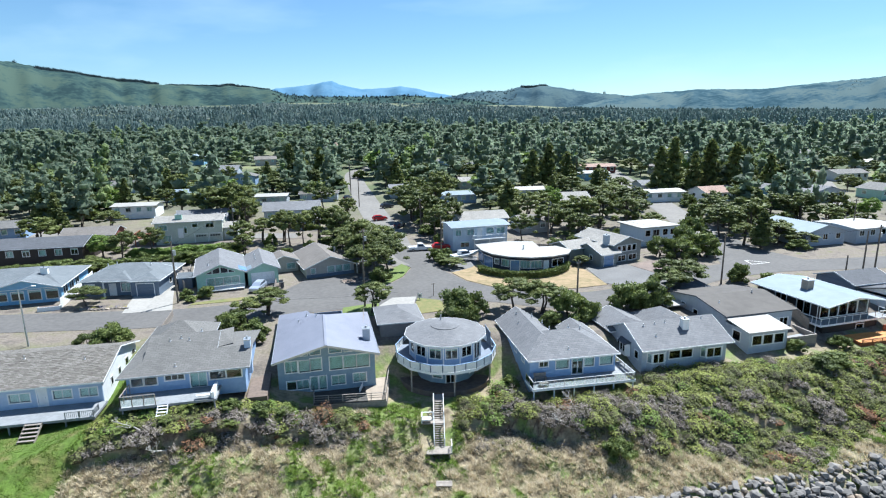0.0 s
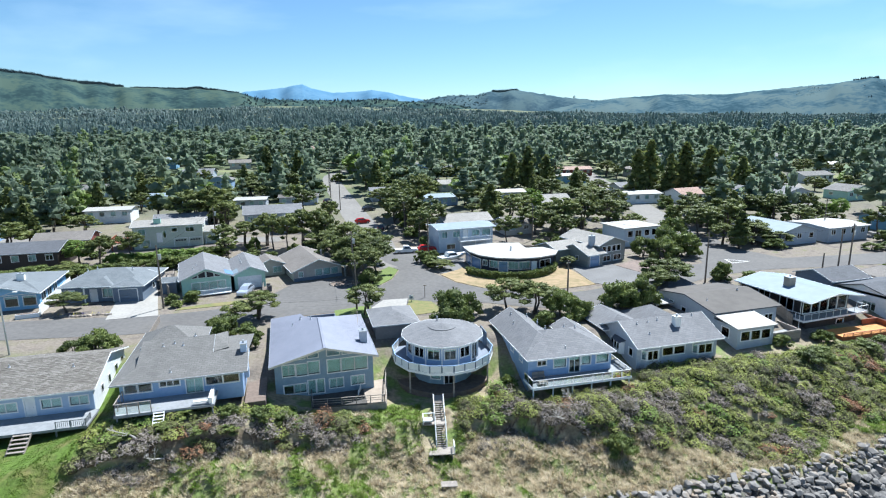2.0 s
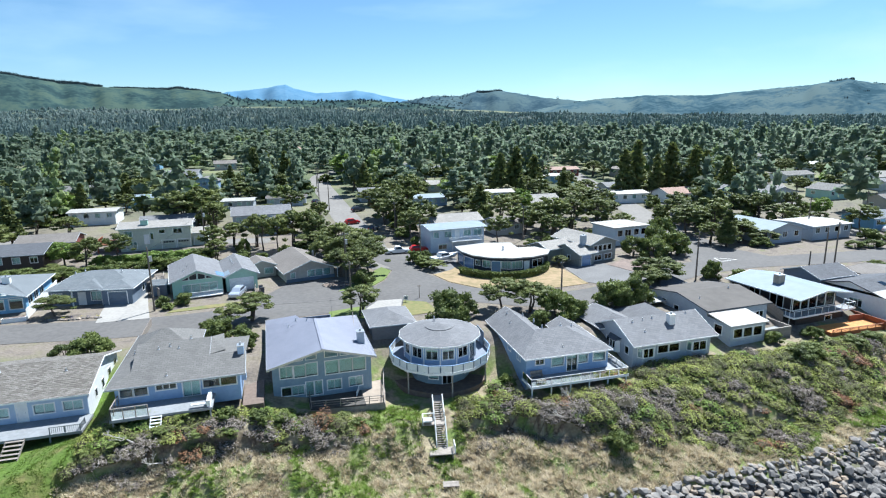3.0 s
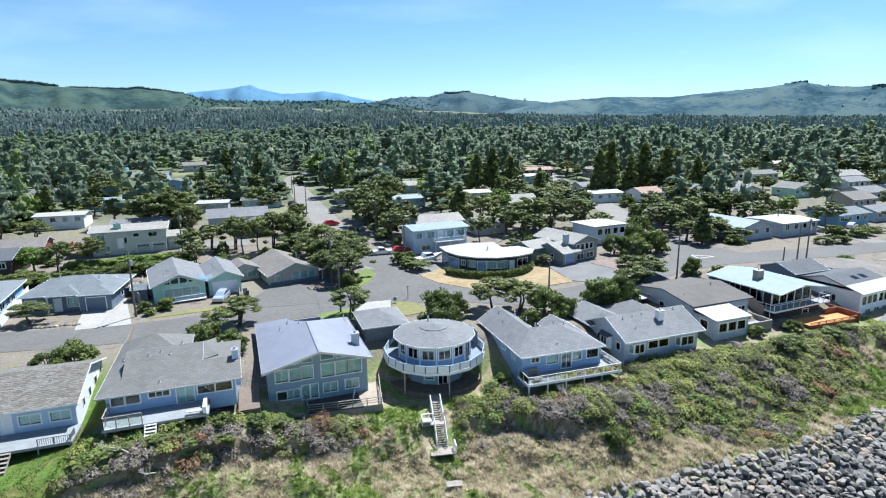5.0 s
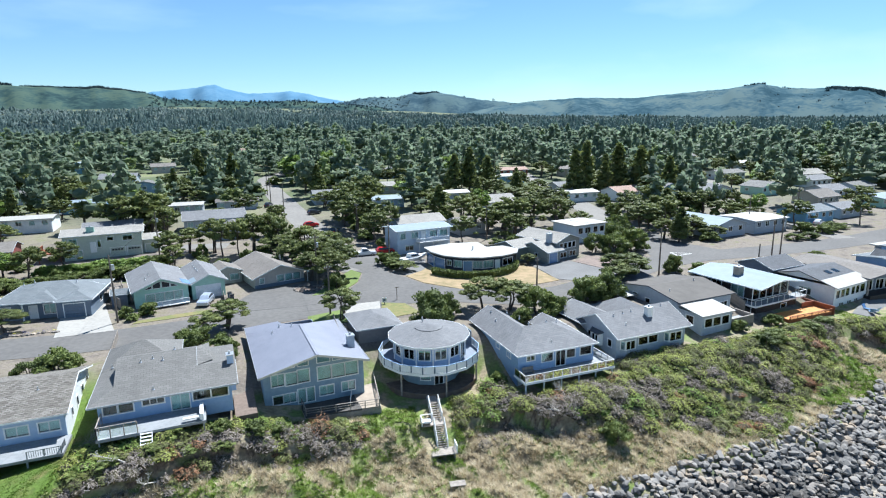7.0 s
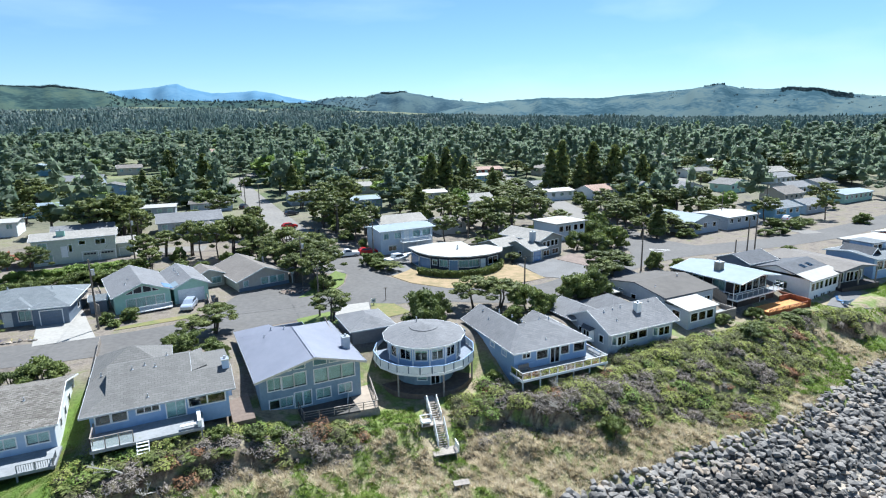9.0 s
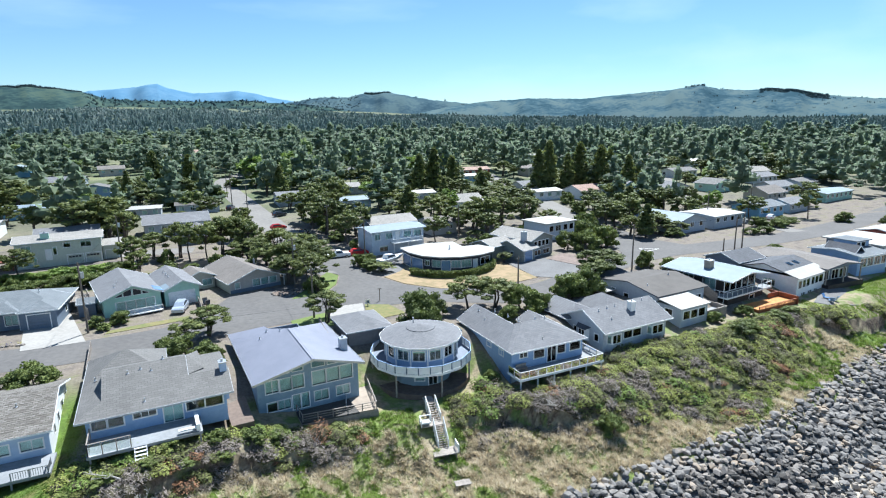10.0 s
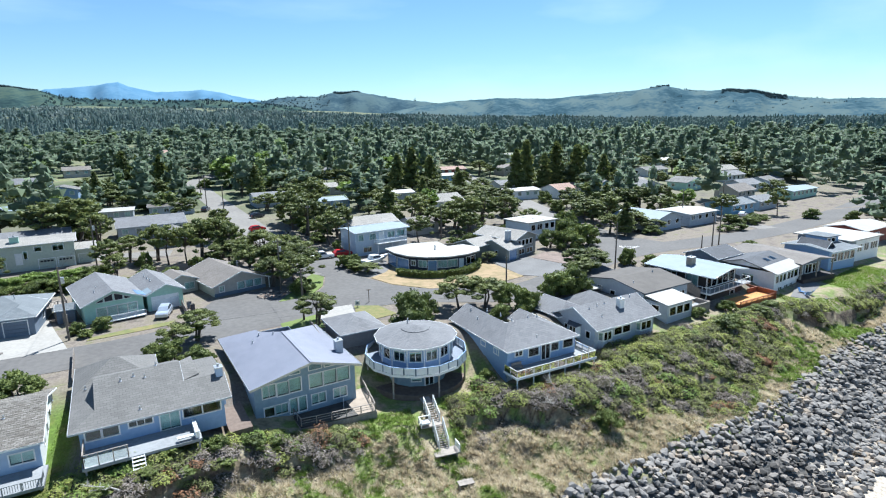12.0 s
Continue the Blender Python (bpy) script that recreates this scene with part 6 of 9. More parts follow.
def taupe_house():
    E = house(-24.6, 107.7, 0, 23, "taupe cottage with a brown-grey gable roof and white-framed windows")
    ze, zr = 2.15, 4.2
    walls4(E, 0.7, 10.2, 0.9, 14.5, -0.1, ze, M["s_taupe"], front=[(0.9, 1.7, 1.0, 2.0, "b1"), (4.2, 5.5, 0.9, 2.15, "b1"), (5.8, 7.1, 0.9, 2.15, "b1"), (7.4, 8.7, 0.9, 2.15, "b1")])
    part("plinth", boxed(0.66, 10.24, 0.84, 0.9, -0.1, 0.7), M["s_slate"], E)
    gable(E, 0, 10.9, 0, 15.4, ze, zr, M["sh_brown"], axis="y", wallmat=M["s_taupe"], over=0.85)
    walls4(E, -5.2, 0.4, 8.2, 13.2, -0.1, 2.3, M["s_taupe"], front=[(3.4, 5.0, 0.8, 1.9, "b2")])
    gable(E, -5.7, 1.0, 7.6, 13.8, 2.3, 3.6, M["sh_brown"], axis="y", wallmat=M["s_taupe"], over=0.6)
    chimney(E, 8.1, 8.0, 2.5, 4.0, 0.3, 0.3, M["steel"])
    part("post", boxed(10.6, 10.72, 0.2, 0.32, 0, ze), M["white"], E)


def curved_house():
    # garage doors are white ones; the blue paints the shade on them
    E = house(0, 0, 0, 0, "curved navy bungalow with a white flat roof and white windows", "car_blue")
    out = [(9.9, 121.6), (10.6, 116.4), (12.4, 112.4), (15.6, 109.7), (19.8, 108.5), (24.2, 109.2), (27.8, 111.2), (29.3, 114.8), (27.0, 118.6), (23.2, 118.2), (22.8, 123.8), (16.6, 124.2)]
    cx, cy = 18.5, 117.5
    bm = bmesh.new()
    prism(bm, out, 3.18, 3.42)
    part("roof", bm, M["whiteroof"], E)
    inn = [(cx + (x - cx) * 0.93, cy + (y - cy) * 0.93) for x, y in out]
    n = len(inn)
    for i in range(n):
        p, q = inn[i], inn[(i + 1) % n]
        L = math.dist(p, q)
        ops = []
        if i == 0 or i == 1:
            ops = [(0.3, L - 0.3, 0.2, 2.4, "g")]
        elif i == 2:
            ops = [(0.4, 1.3, 1.4, 2.4, "w2"), (2.0, L - 0.2, 1.2, 2.5, "b2")]
        elif i == 3:
            ops = [(0.2, 1.9, 0.2, 2.5, "g"), (2.2, L - 0.1, 1.1, 2.5, "b3")]
        elif i == 4:
            ops = [(0.2, 2.4, 1.1, 2.5, "b3"), (2.9, 3.8, 0.2, 2.4, "d")]
        elif i == 5:
            ops = [(0.6, L - 0.4, 1.1, 2.5, "b2")]
        wall(E, p, q, 0, 3.18, M["s_navy"], ops)
    bm = bmesh.new()
    tube(bm, (19.5, 116, 3.4), (19.5, 116, 4.4), 0.2, 0.16)
    part("chimney", bm, M["white"], E)


def split_level_house():
    # blue garage door panels: white with shade put into the colour
    E = house(34.9, 112.0, 0, 25, "sage-grey split-level house with garage, gable windows and tall chimney", "car_blue")
    walls4(E, 0.2, 4.3, 0.3, 8.6, 0, 2.7, M["s_sage"], front=[(0.7, 3.2, 0.1, 2.3, "g")], left=[(1.5, 2.1, 1.2, 2.2, "w1"), (4.6, 5.3, 1.0, 2.0, "w1")])
    gable(E, -0.2, 5.2, -0.2, 9.2, 2.7, 4.4, M["sh_beige"], wallmat=M["s_sage"], over=0.4)
    walls4(E, 4.4, 12.2, 1.6, 13, 0, 4.1, M["s_sage"], front=[(1.2, 2.2, 2.4, 3.6, "b1"), (2.6, 3.6, 2.4, 3.6, "b1"), (4.0, 5.0, 2.4, 3.6, "w1"), (5.4, 6.4, 2.4, 3.6, "b1"), (1.5, 3.5, 0.4, 1.5, "w2"), (4.5, 6.6, 0.4, 1.5, "w2")])
    gable(E, 3.9, 12.7, 1.0, 13.6, 4.1, 5.6, M["sh_beige"], axis="y", wallmat=M["s_sage"], over=0.6)
    chimney(E, 3.9, 3.2, 3, 5.9, 1.1, 0.9, M["s_light"])
    walls4(E, -3.4, 0.2, 6.0, 12, 0, 3.2, M["s_sage"])
    gable(E, -3.8, 4.0, 5.5, 12.6, 3.2, 4.4, M["sh_beige"], wallmat=M["s_sage"])


def white_flat_house():
    E = house(49.8, 130.2, 0, 17, "pale blue house with a flat white roof")
    walls4(E, 0.5, 10.5, 0.5, 9, 0, 4.4, M["s_pale"], front=[(1, 2.4, 2.4, 3.8, "b1"), (3.2, 5, 2.4, 3.8, "b2"), (6, 7.4, 2.4, 3.8, "b1"), (8.2, 9.6, 2.4, 3.8, "b1")])
    part("flat_roof", boxed(0, 11, 0, 9.6, 4.4, 4.65), M["whiteroof"], E)


def balcony_house():
    E = house(5.0, 129.6, 0, 15, "two-storey light blue house with pale roof and white balcony")
    walls4(E, 0.5, 14.2, 0.6, 8.4, 0, 5.6, M["s_pale"], front=[(0.8, 2.0, 3.6, 4.9, "b2"), (3.6, 5.2, 3.6, 4.9, "b2"), (6.2, 7.2, 2.9, 5.0, "d"), (8.4, 10.2, 3.6, 4.9, "b2"), (2, 4, 0.8, 2.0, "w2"), (11, 13, 3.6, 4.9, "b2")])
    gable(E, 0, 14.8, 0, 9.0, 5.6, 6.2, M["pale_metal"], wallmat=M["s_blue"])
    d = part("balcony", boxed(5.2, 13.0, -1.3, 0.55, 2.6, 2.8), M["white"], E)
    railing(d, [(5.2, 0.4), (5.2, -1.3), (13, -1.3), (13, 0.4)], 2.8, 0.9, M["white"], "bars", gap=1.6)
    for x in (5.3, 9, 12.9):
        part("post", boxed(x - 0.07, x + 0.07, -1.25, -1.1, 0, 2.6), M["white"], E)


def beige_house():
    E = house(-69.5, 142.0, 0, 13, "long two-storey beige house with garage doors", "s_beige")
    walls4(E, 0.5, 16.4, 0.5, 8.5, 0, 6.0, M["s_beige"], front=[(1.2, 2.8, 4.0, 5.3, "b2"), (1.4, 3.6, 1.0, 2.6, "b3"), (5.4, 6.4, 2.0, 4.2, "d"), (6.8, 7.4, 3.0, 4.6, "w1"), (8.8, 10, 4.4, 5.3, "w1"), (12.0, 13.9, 4.2, 5.4, "w2"), (9.2, 12.2, 0.3, 2.6, "g"), (12.7, 15.6, 0.3, 2.6, "g")], right=[(2, 3.4, 3.8, 5.2, "w2")])
    gable(E, 0, 17, 0, 9.2, 6.0, 7.1, M["sh_beige"], wallmat=M["s_beige"])
    walls4(E, 16.5, 20.0, 1.6, 8, 0, 3.8, M["s_beige"], front=[(0.5, 3.0, 0.4, 2.6, "g")])
    gable(E, 16.2, 20.6, 1.1, 8.4, 3.8, 4.8, M["sh_beige"], wallmat=M["s_beige"])
    chimney(E, 6.0, 2.2, 5.8, 7.6, 1.6, 0.9, M["s_mint"])
    for x0 in (10.0, 13.4):
        for i in range(4):
            part("door_light", boxed(x0 + i * 0.62, x0 + i * 0.62 + 0.45, 0.4, 0.47, 1.95, 2.3), M["dark"], E)
    part("deck", boxed(-4.5, 0.45, 0.5, 7, 2.2, 2.45), M["redwood"], E)
    railing(E, [(0.4, 0.5), (-4.5, 0.5), (-4.5, 7)], 2.45, 1.0, M["redwood"], "bars", gap=1.6)
    for x in (-4.3, -0.2):
        part("post", boxed(x - 0.1, x + 0.1, 0.6, 0.8, 0, 2.2), M["redwood"], E)


def plain_house(x, y, rot, w, d, h, roof, wallm, axis, label, rise=1.6):
    """A plain gabled house of the streets further back."""
    z = gz(x, y)
    E = house(x, y, z, rot, label)
    ops = []
    k = max(2, int(w / 3.2))
    for i in range(k):
        u = (i + 0.5) * (w - 1) / k
        ops.append((u - 0.65, u + 0.65, h - 1.75, h - 0.55, ("b2", "w2", "b1")[i % 3]))
        if h > 4.4:
            ops.append((u - 0.6, u + 0.6, 0.9, 2.1, ("w1", "b2")[i % 2]))
    walls4(E, 0.5, w - 0.5, 0.5, d - 0.5, -1, h, M[wallm], front=[(a, b, c + 1, e + 1, kk) for a, b, c, e, kk in ops], left=[(2, 3.3, h - 0.8, h + 0.3, "w1")])
    gable(E, 0, w, 0, d, h, h + rise, M[roof], axis=axis, wallmat=M[wallm], trim=M["trim_grey"], over=0.5)
    return E


for build in (slate_house, sky_blue_house, mint_house, taupe_house, curved_house, split_level_house, white_flat_house, balcony_house, beige_house):
    build()

HOUSES = [
    (86.6, 126.2, 14, 12.5, 15, 3.2, "pale_metal", "s_light", "y", "grey house with a pale blue gable roof", 1.7),
    (100.2, 128.4, 13, 14, 12, 3.6, "whiteroof", "s_light", "x", "long pale house with a nearly flat white roof", 0.4),
    (124.5, 136.8, 13, 14, 10, 3.4, "sh_teal", "s_sky", "x", "blue beach cottage with a grey roof", 1.4),
    (141.0, 141.0, 14, 12, 9, 3.0, "sh_grey", "s_light", "x", "grey cottage with a shingle roof", 1.4),
    (170.0, 152.5, 14, 20, 10, 3.2, "pale_metal", "s_mint", "x", "white house with a pale low roof", 0.8),
    (152.0, 160.0, 14, 13, 10, 3.0, "sh_brown", "s_taupe", "x", "brown-roofed cottage among pines", 2.2),
    (168.0, 172.0, 10, 13, 10, 3.0, "sh_grey", "s_light", "x", "grey-roofed cottage among pines", 1.8),
    (150.0, 183.0, 14, 14, 10, 3.4, "sh_light", "s_mint", "y", "pale green house with a light roof", 1.8),
    (126.0, 182.0, 8, 13, 10, 3.2, "sh_grey", "s_light", "y", "grey gabled house among pines", 2.0),
    (110.5, 188.0, 14, 12, 10, 3.2, "sh_grey", "s_sky", "y", "blue gabled house among pines", 2.2),
    (92.0, 185.0, 14, 13, 10, 3.2, "sh_red", "s_white", "x", "white house with a pinkish roof", 1.8),
    (72.0, 187.0, 6, 15, 10, 3.4, "whiteroof", "s_white", "x", "long white house with a flat pale roof", 0.7),
    (78.0, 205.0, 6, 14, 10, 3.2, "sh_grey", "s_light", "x", "grey-roofed house among tall trees", 1.4),
    (64.0, 240.0, 4, 14, 10, 3.2, "whiteroof", "s_sky", "x", "blue house with a white roof", 0.8),
    (70.0, 262.0, 4, 18, 9, 3.2, "sh_red", "s_red", "x", "long low house with a pink roof", 1.2),
    (8.0, 148.0, 12, 14, 10, 3.6, "sh_beige", "s_blue", "x", "blue house with a beige roof", 1.6),
    (24.0, 146.0, 16, 9, 8, 3.2, "sh_brown", "s_taupe", "x", "brown-roofed cottage behind a pine", 1.4),
    (-14.0, 204.0, 10, 16, 11, 3.2, "sh_grey", "s_light", "x", "grey-roofed house by the side street", 1.6),
    (4.0, 192.0, 8, 13, 9, 3.0, "pale_metal", "s_blue", "x", "house with a pale metal roof among pines", 0.9),
    (12.0, 224.0, 5, 14, 10, 3.0, "sh_beige", "s_taupe", "x", "beige-roofed house by the wood", 1.4),
    (30.0, 200.0, 5, 12, 9, 3.0, "whiteroof", "s_light", "x", "pale-roofed house by the wood", 0.8),
    (-49.0, 166.0, 12, 17, 11, 3.6, "sh_grey", "s_light", "x", "grey house with a broad shingle roof", 2.0),
    (-38.0, 156.0, 12, 8, 8, 2.8, "sh_light", "s_light", "y", "pale grey garage with a gable roof", 1.6),
    (-71.0, 158.0, 14, 14, 10, 3.4, "sh_grey", "s_slate", "x", "slate house with a grey roof behind pines", 1.8),
    (-62.0, 196.0, 6, 13, 9, 3.0, "whiteroof", "s_light", "x", "low building with a white roof", 0.6),
    (-46.0, 200.0, 6, 14, 9, 3.0, "tar", "s_light", "x", "low garage building with a flat dark roof", 0.6),
    (-95.0, 205.0, 12, 14, 10, 3.0, "pale_metal", "s_sky", "x", "blue-roofed house among trees", 1.2),
    (-128.0, 228.0, 12, 16, 10, 3.2, "sh_light", "s_white", "x", "white house with a light roof among trees", 1.6),
    (-104.0, 122.0, 9, 27, 11, 3.8, "sh_dark", "s_brown", "x", "long low dark-roofed house behind the hedge", 1.6),
    (-92.0, 140.0, 12, 13, 10, 3.0, "sh_brown", "s_red", "x", "brick-red house with a brown shingle roof", 1.6),
    (-122.0, 150.0, 12, 14, 10, 3.2, "sh_light", "s_blue", "x", "pale house with a light roof", 1.4),
    (-76.0, 430.0, 4, 15, 10, 3.2, "sh_red", "s_white", "x", "house with a red-orange roof at the street's end", 2.0),
    (-52.0, 450.0, 4, 20, 12, 3.5, "sh_grey", "s_light", "x", "grey-roofed house at the wood's edge", 2.0),
    (186.0, 176.0, 18, 14, 10, 3.2, "sh_light", "s_light", "x", "pale-roofed cottage among pines", 1.5),
    (185.0, 196.0, 12, 14, 10, 3.2, "sh_grey", "s_white", "x", "grey-roofed white cottage among trees", 1.6),
    (165.0, 225.0, 10, 16, 10, 3.2, "sh_light", "s_white", "x", "long pale cottage in the trees", 1.4),
    (205.0, 262.0, 10, 18, 10, 3.2, "whiteroof", "s_white", "x", "white-roofed building in the trees", 1.0),
    (190.0, 300.0, 10, 20, 12, 3.4, "sh_light", "s_white", "x", "pale house in a clearing of the wood", 2.0),
    (285.0, 330.0, 10, 22, 12, 3.4, "whiteroof", "s_white", "x", "pale building in the wood", 2.0),
]
hrng = random.Random(42)
INLAND = [("sh_grey", "s_light", "grey shingle-roofed house half hidden by pines"), ("whiteroof", "s_white", "white bungalow with a pale low roof among trees"), ("sh_light", "s_blue", "pale blue house with a light grey roof"),
          ("sh_brown", "s_taupe", "taupe cottage with a brown roof among pines"), ("sh_beige", "s_white", "white house with a beige roof in the woods"), ("pale_metal", "s_sky", "blue house with a pale metal roof")]
tries = 0
while len(HOUSES) < 68 and tries < 4000:
    tries += 1
    y = hrng.uniform(172, 430)
    x = hrng.uniform(-0.72 * y, 1.0 * y)
    lane = float(np.interp(y, [150, 176, 216, 272, 382, 470], [-11, -17, -26, -38, -54, -60]))
    if abs(x - lane) < 16 or abs(x + 7 - float(np.interp(y, [150, 205, 300], [70, 78, 90]))) < 14:
        continue
    if any(math.hypot(x - h[0], y - h[1]) < 21 for h in HOUSES):
        continue
    r, s, lab = hrng.choice(INLAND)
    HOUSES.append((x, y, hrng.choice((4, 8, 12, 16)), hrng.uniform(11, 17), hrng.uniform(8, 11), hrng.uniform(3.0, 4.2), r, s, hrng.choice("xxy"), lab, 0.6 if r == "whiteroof" else hrng.uniform(1.2, 2.2)))
for h in HOUSES:
    plain_house(*h)


# ---- fences and hedges ----
def board_fence(pts, h, mat, label):
    E = new("fence")
    tagged(E, label, "fence")
    first = None
    for (xa, ya), (xb, yb) in zip(pts, pts[1:]):
        L = math.dist((xa, ya), (xb, yb))
        n = int(L / 0.42)
        a = math.degrees(math.atan2(yb - ya, xb - xa))
        for i in range(n):
            x, y = xa + (xb - xa) * (i + 0.5) / n, ya + (yb - ya) * (i + 0.5) / n
            if first is None:
                first = part("board", boxed(-0.19, 0.19, -0.03, 0.03, -0.3, h), mat, E)
                o = first
            else:
                o = part("board", first.data, None, E)
            o.matrix_local = pose(x, y, gz(x, y) + random.uniform(-0.04, 0.04), 0, 0, a)
    return E


board_fence([(-62.3, 93.5), (-67.5, 112)], 1.7, M["white"], "tall white board fence between two gardens")
board_fence([(-48.0, 106.5), (-45.0, 101.8)], 1.8, M["wood"], "weathered board fence beside a shed")
board_fence([(-27.6, 96.5), (-29.5, 106)], 1.2, M["wood"], "low weathered fence by a drive")
board_fence([(-39.0, 77.5), (-41.2, 88)], 1.1, M["wood"], "weathered board fence along a side yard")
board_fence([(-9.8, 77.0), (-10.6, 86.0)], 1.6, M["wood"], "wooden fence between house and garage")
board_fence([(55.5, 78.5), (53.5, 92)], 1.8, M["wood"], "brown board fence between two houses")
board_fence([(22, 128.5), (31, 126.5), (42, 130)], 1.8, M["wood"], "weathered board fence behind the curved house")
board_fence([(-36, 131.5), (-26, 134)], 1.5, M["wood"], "grey board fence under the pines")
board_fence([(-9.3, 67.0), (-8.2, 74.5)], 1.5, M["s_white"], "white board gate and fence beside the house")


# ---- vehicles ----
def profile_body(bm, prof, w, inset=0.0, top_in=0.0, ztop=None):
    """A body from a side profile (x, z), w wide, narrowing towards the roof."""
    zs = [p[1] for p in prof]
    lo, hi = min(zs), max(zs)
    L, R = [], []
    for x, z in prof:
        k = (z - lo) / max(hi - lo, 0.01)
        hw = w / 2 - top_in * k
        L.append(bm.verts.new((x, -hw, z)))
        R.append(bm.verts.new((x, hw, z)))
    bm.faces.new(L)
    bm.faces.new(R[::-1])
    n = len(prof)
    for i in range(n):
        j = (i + 1) % n
        bm.faces.new((L[j], L[i], R[i], R[j]))
    bmesh.ops.recalc_face_normals(bm, faces=bm.faces)
    edges = [e for e in bm.edges]
    bmesh.ops.bevel(bm, geom=edges, offset=0.05, segments=2, affect="EDGES", clamp_overlap=True)


def vehicle(kind, x, y, rz, paint, label, category="car"):
    E = new(kind)
    E.matrix_world = pose(x, y, gz(x, y) + 0.05, 0, 0, rz)
    tagged(E, label, category)
    if kind == "pickup_truck":
        body = [(-2.7, 0.35), (2.7, 0.35), (2.75, 0.85), (2.6, 1.0), (1.2, 1.1), (-2.7, 1.05)]
        cab = [(1.25, 1.05), (0.6, 1.75), (-0.5, 1.8), (-0.75, 1.05)]
        glass = [(1.14, 1.12), (0.6, 1.66), (-0.46, 1.7), (-0.66, 1.12)]
        ax = (1.75, -1.7)
    else:
        body = [(-2.1, 0.3), (2.15, 0.3), (2.2, 0.75), (1.95, 0.95), (0.95, 1.05), (-2.05, 1.08), (-2.18, 0.8)]
        cab = [(1.1, 1.0), (0.35, 1.58), (-1.5, 1.62), (-2.05, 1.05)]
        glass = [(0.98, 1.08), (0.34, 1.5), (-1.45, 1.53), (-1.9, 1.1)]
        ax = (1.35, -1.35)
    bm = bmesh.new()
    profile_body(bm, body, 1.82)
    part("body", bm, paint, E)
    bm = bmesh.new()
    profile_body(bm, cab, 1.66, top_in=0.18)
    part("cabin", bm, paint, E)
    bm = bmesh.new()
    profile_body(bm, glass, 1.7, top_in=0.18)
    part("windows", bm, M["car_dark"], E)
    for xx in ax:
        for yy in (-0.82, 0.82):
            bm = bmesh.new()
            tube(bm, (xx, yy - 0.11, 0.33), (xx, yy + 0.11, 0.33), 0.33, 0.33, 16)
            w = part("wheel", bm, M["rubber"], E)
            bm = bmesh.new()
            tube(bm, (xx, yy - 0.125, 0.33), (xx, yy + 0.125, 0.33), 0.2, 0.2, 12)
            part("rim", bm, M["tyre_rim"], w)
    front = 2.2 if kind != "pickup_truck" else 2.74
    for yy in (-0.65, 0.65):
        part("headlight", boxed(front - 0.12, front + 0.02, yy - 0.18, yy + 0.18, 0.68, 0.84), M["steel"], E)
        part("tail_light", boxed(-front - 0.01, -front + 0.12, yy - 0.16, yy + 0.16, 0.75, 0.92), M["car_red"], E)
    return E


vehicle("car", -31.7, 101.6, -95, M["car_silver"], "silver-blue hatchback parked before the mint-green house")
vehicle("pickup_truck", -2.4, 131.4, 8, M["car_white"], "white pickup truck parked at the street's edge", "truck")
vehicle("car", 2.6, 132.6, 10, M["car_red"], "red car parked beside the white pickup")
vehicle("car", -8.5, 158, 70, M["car_dark"], "dark car parked on the side street")
vehicle("car", -14.8, 167.5, 20, M["car_red"], "red car parked on the side street")
vehicle("car", -14.0, 187.5, 30, M["car_dark"], "dark blue car parked on the side street")
vehicle("car", -29.5, 205, 76, M["car_dark"], "dark car parked by the road verge")
vehicle("car", 128, 136, 30, M["car_white"], "white car parked before a cottage")
vehicle("pickup_truck", 143, 147, 100, M["car_white"], "white pickup parked by a cottage", "truck")


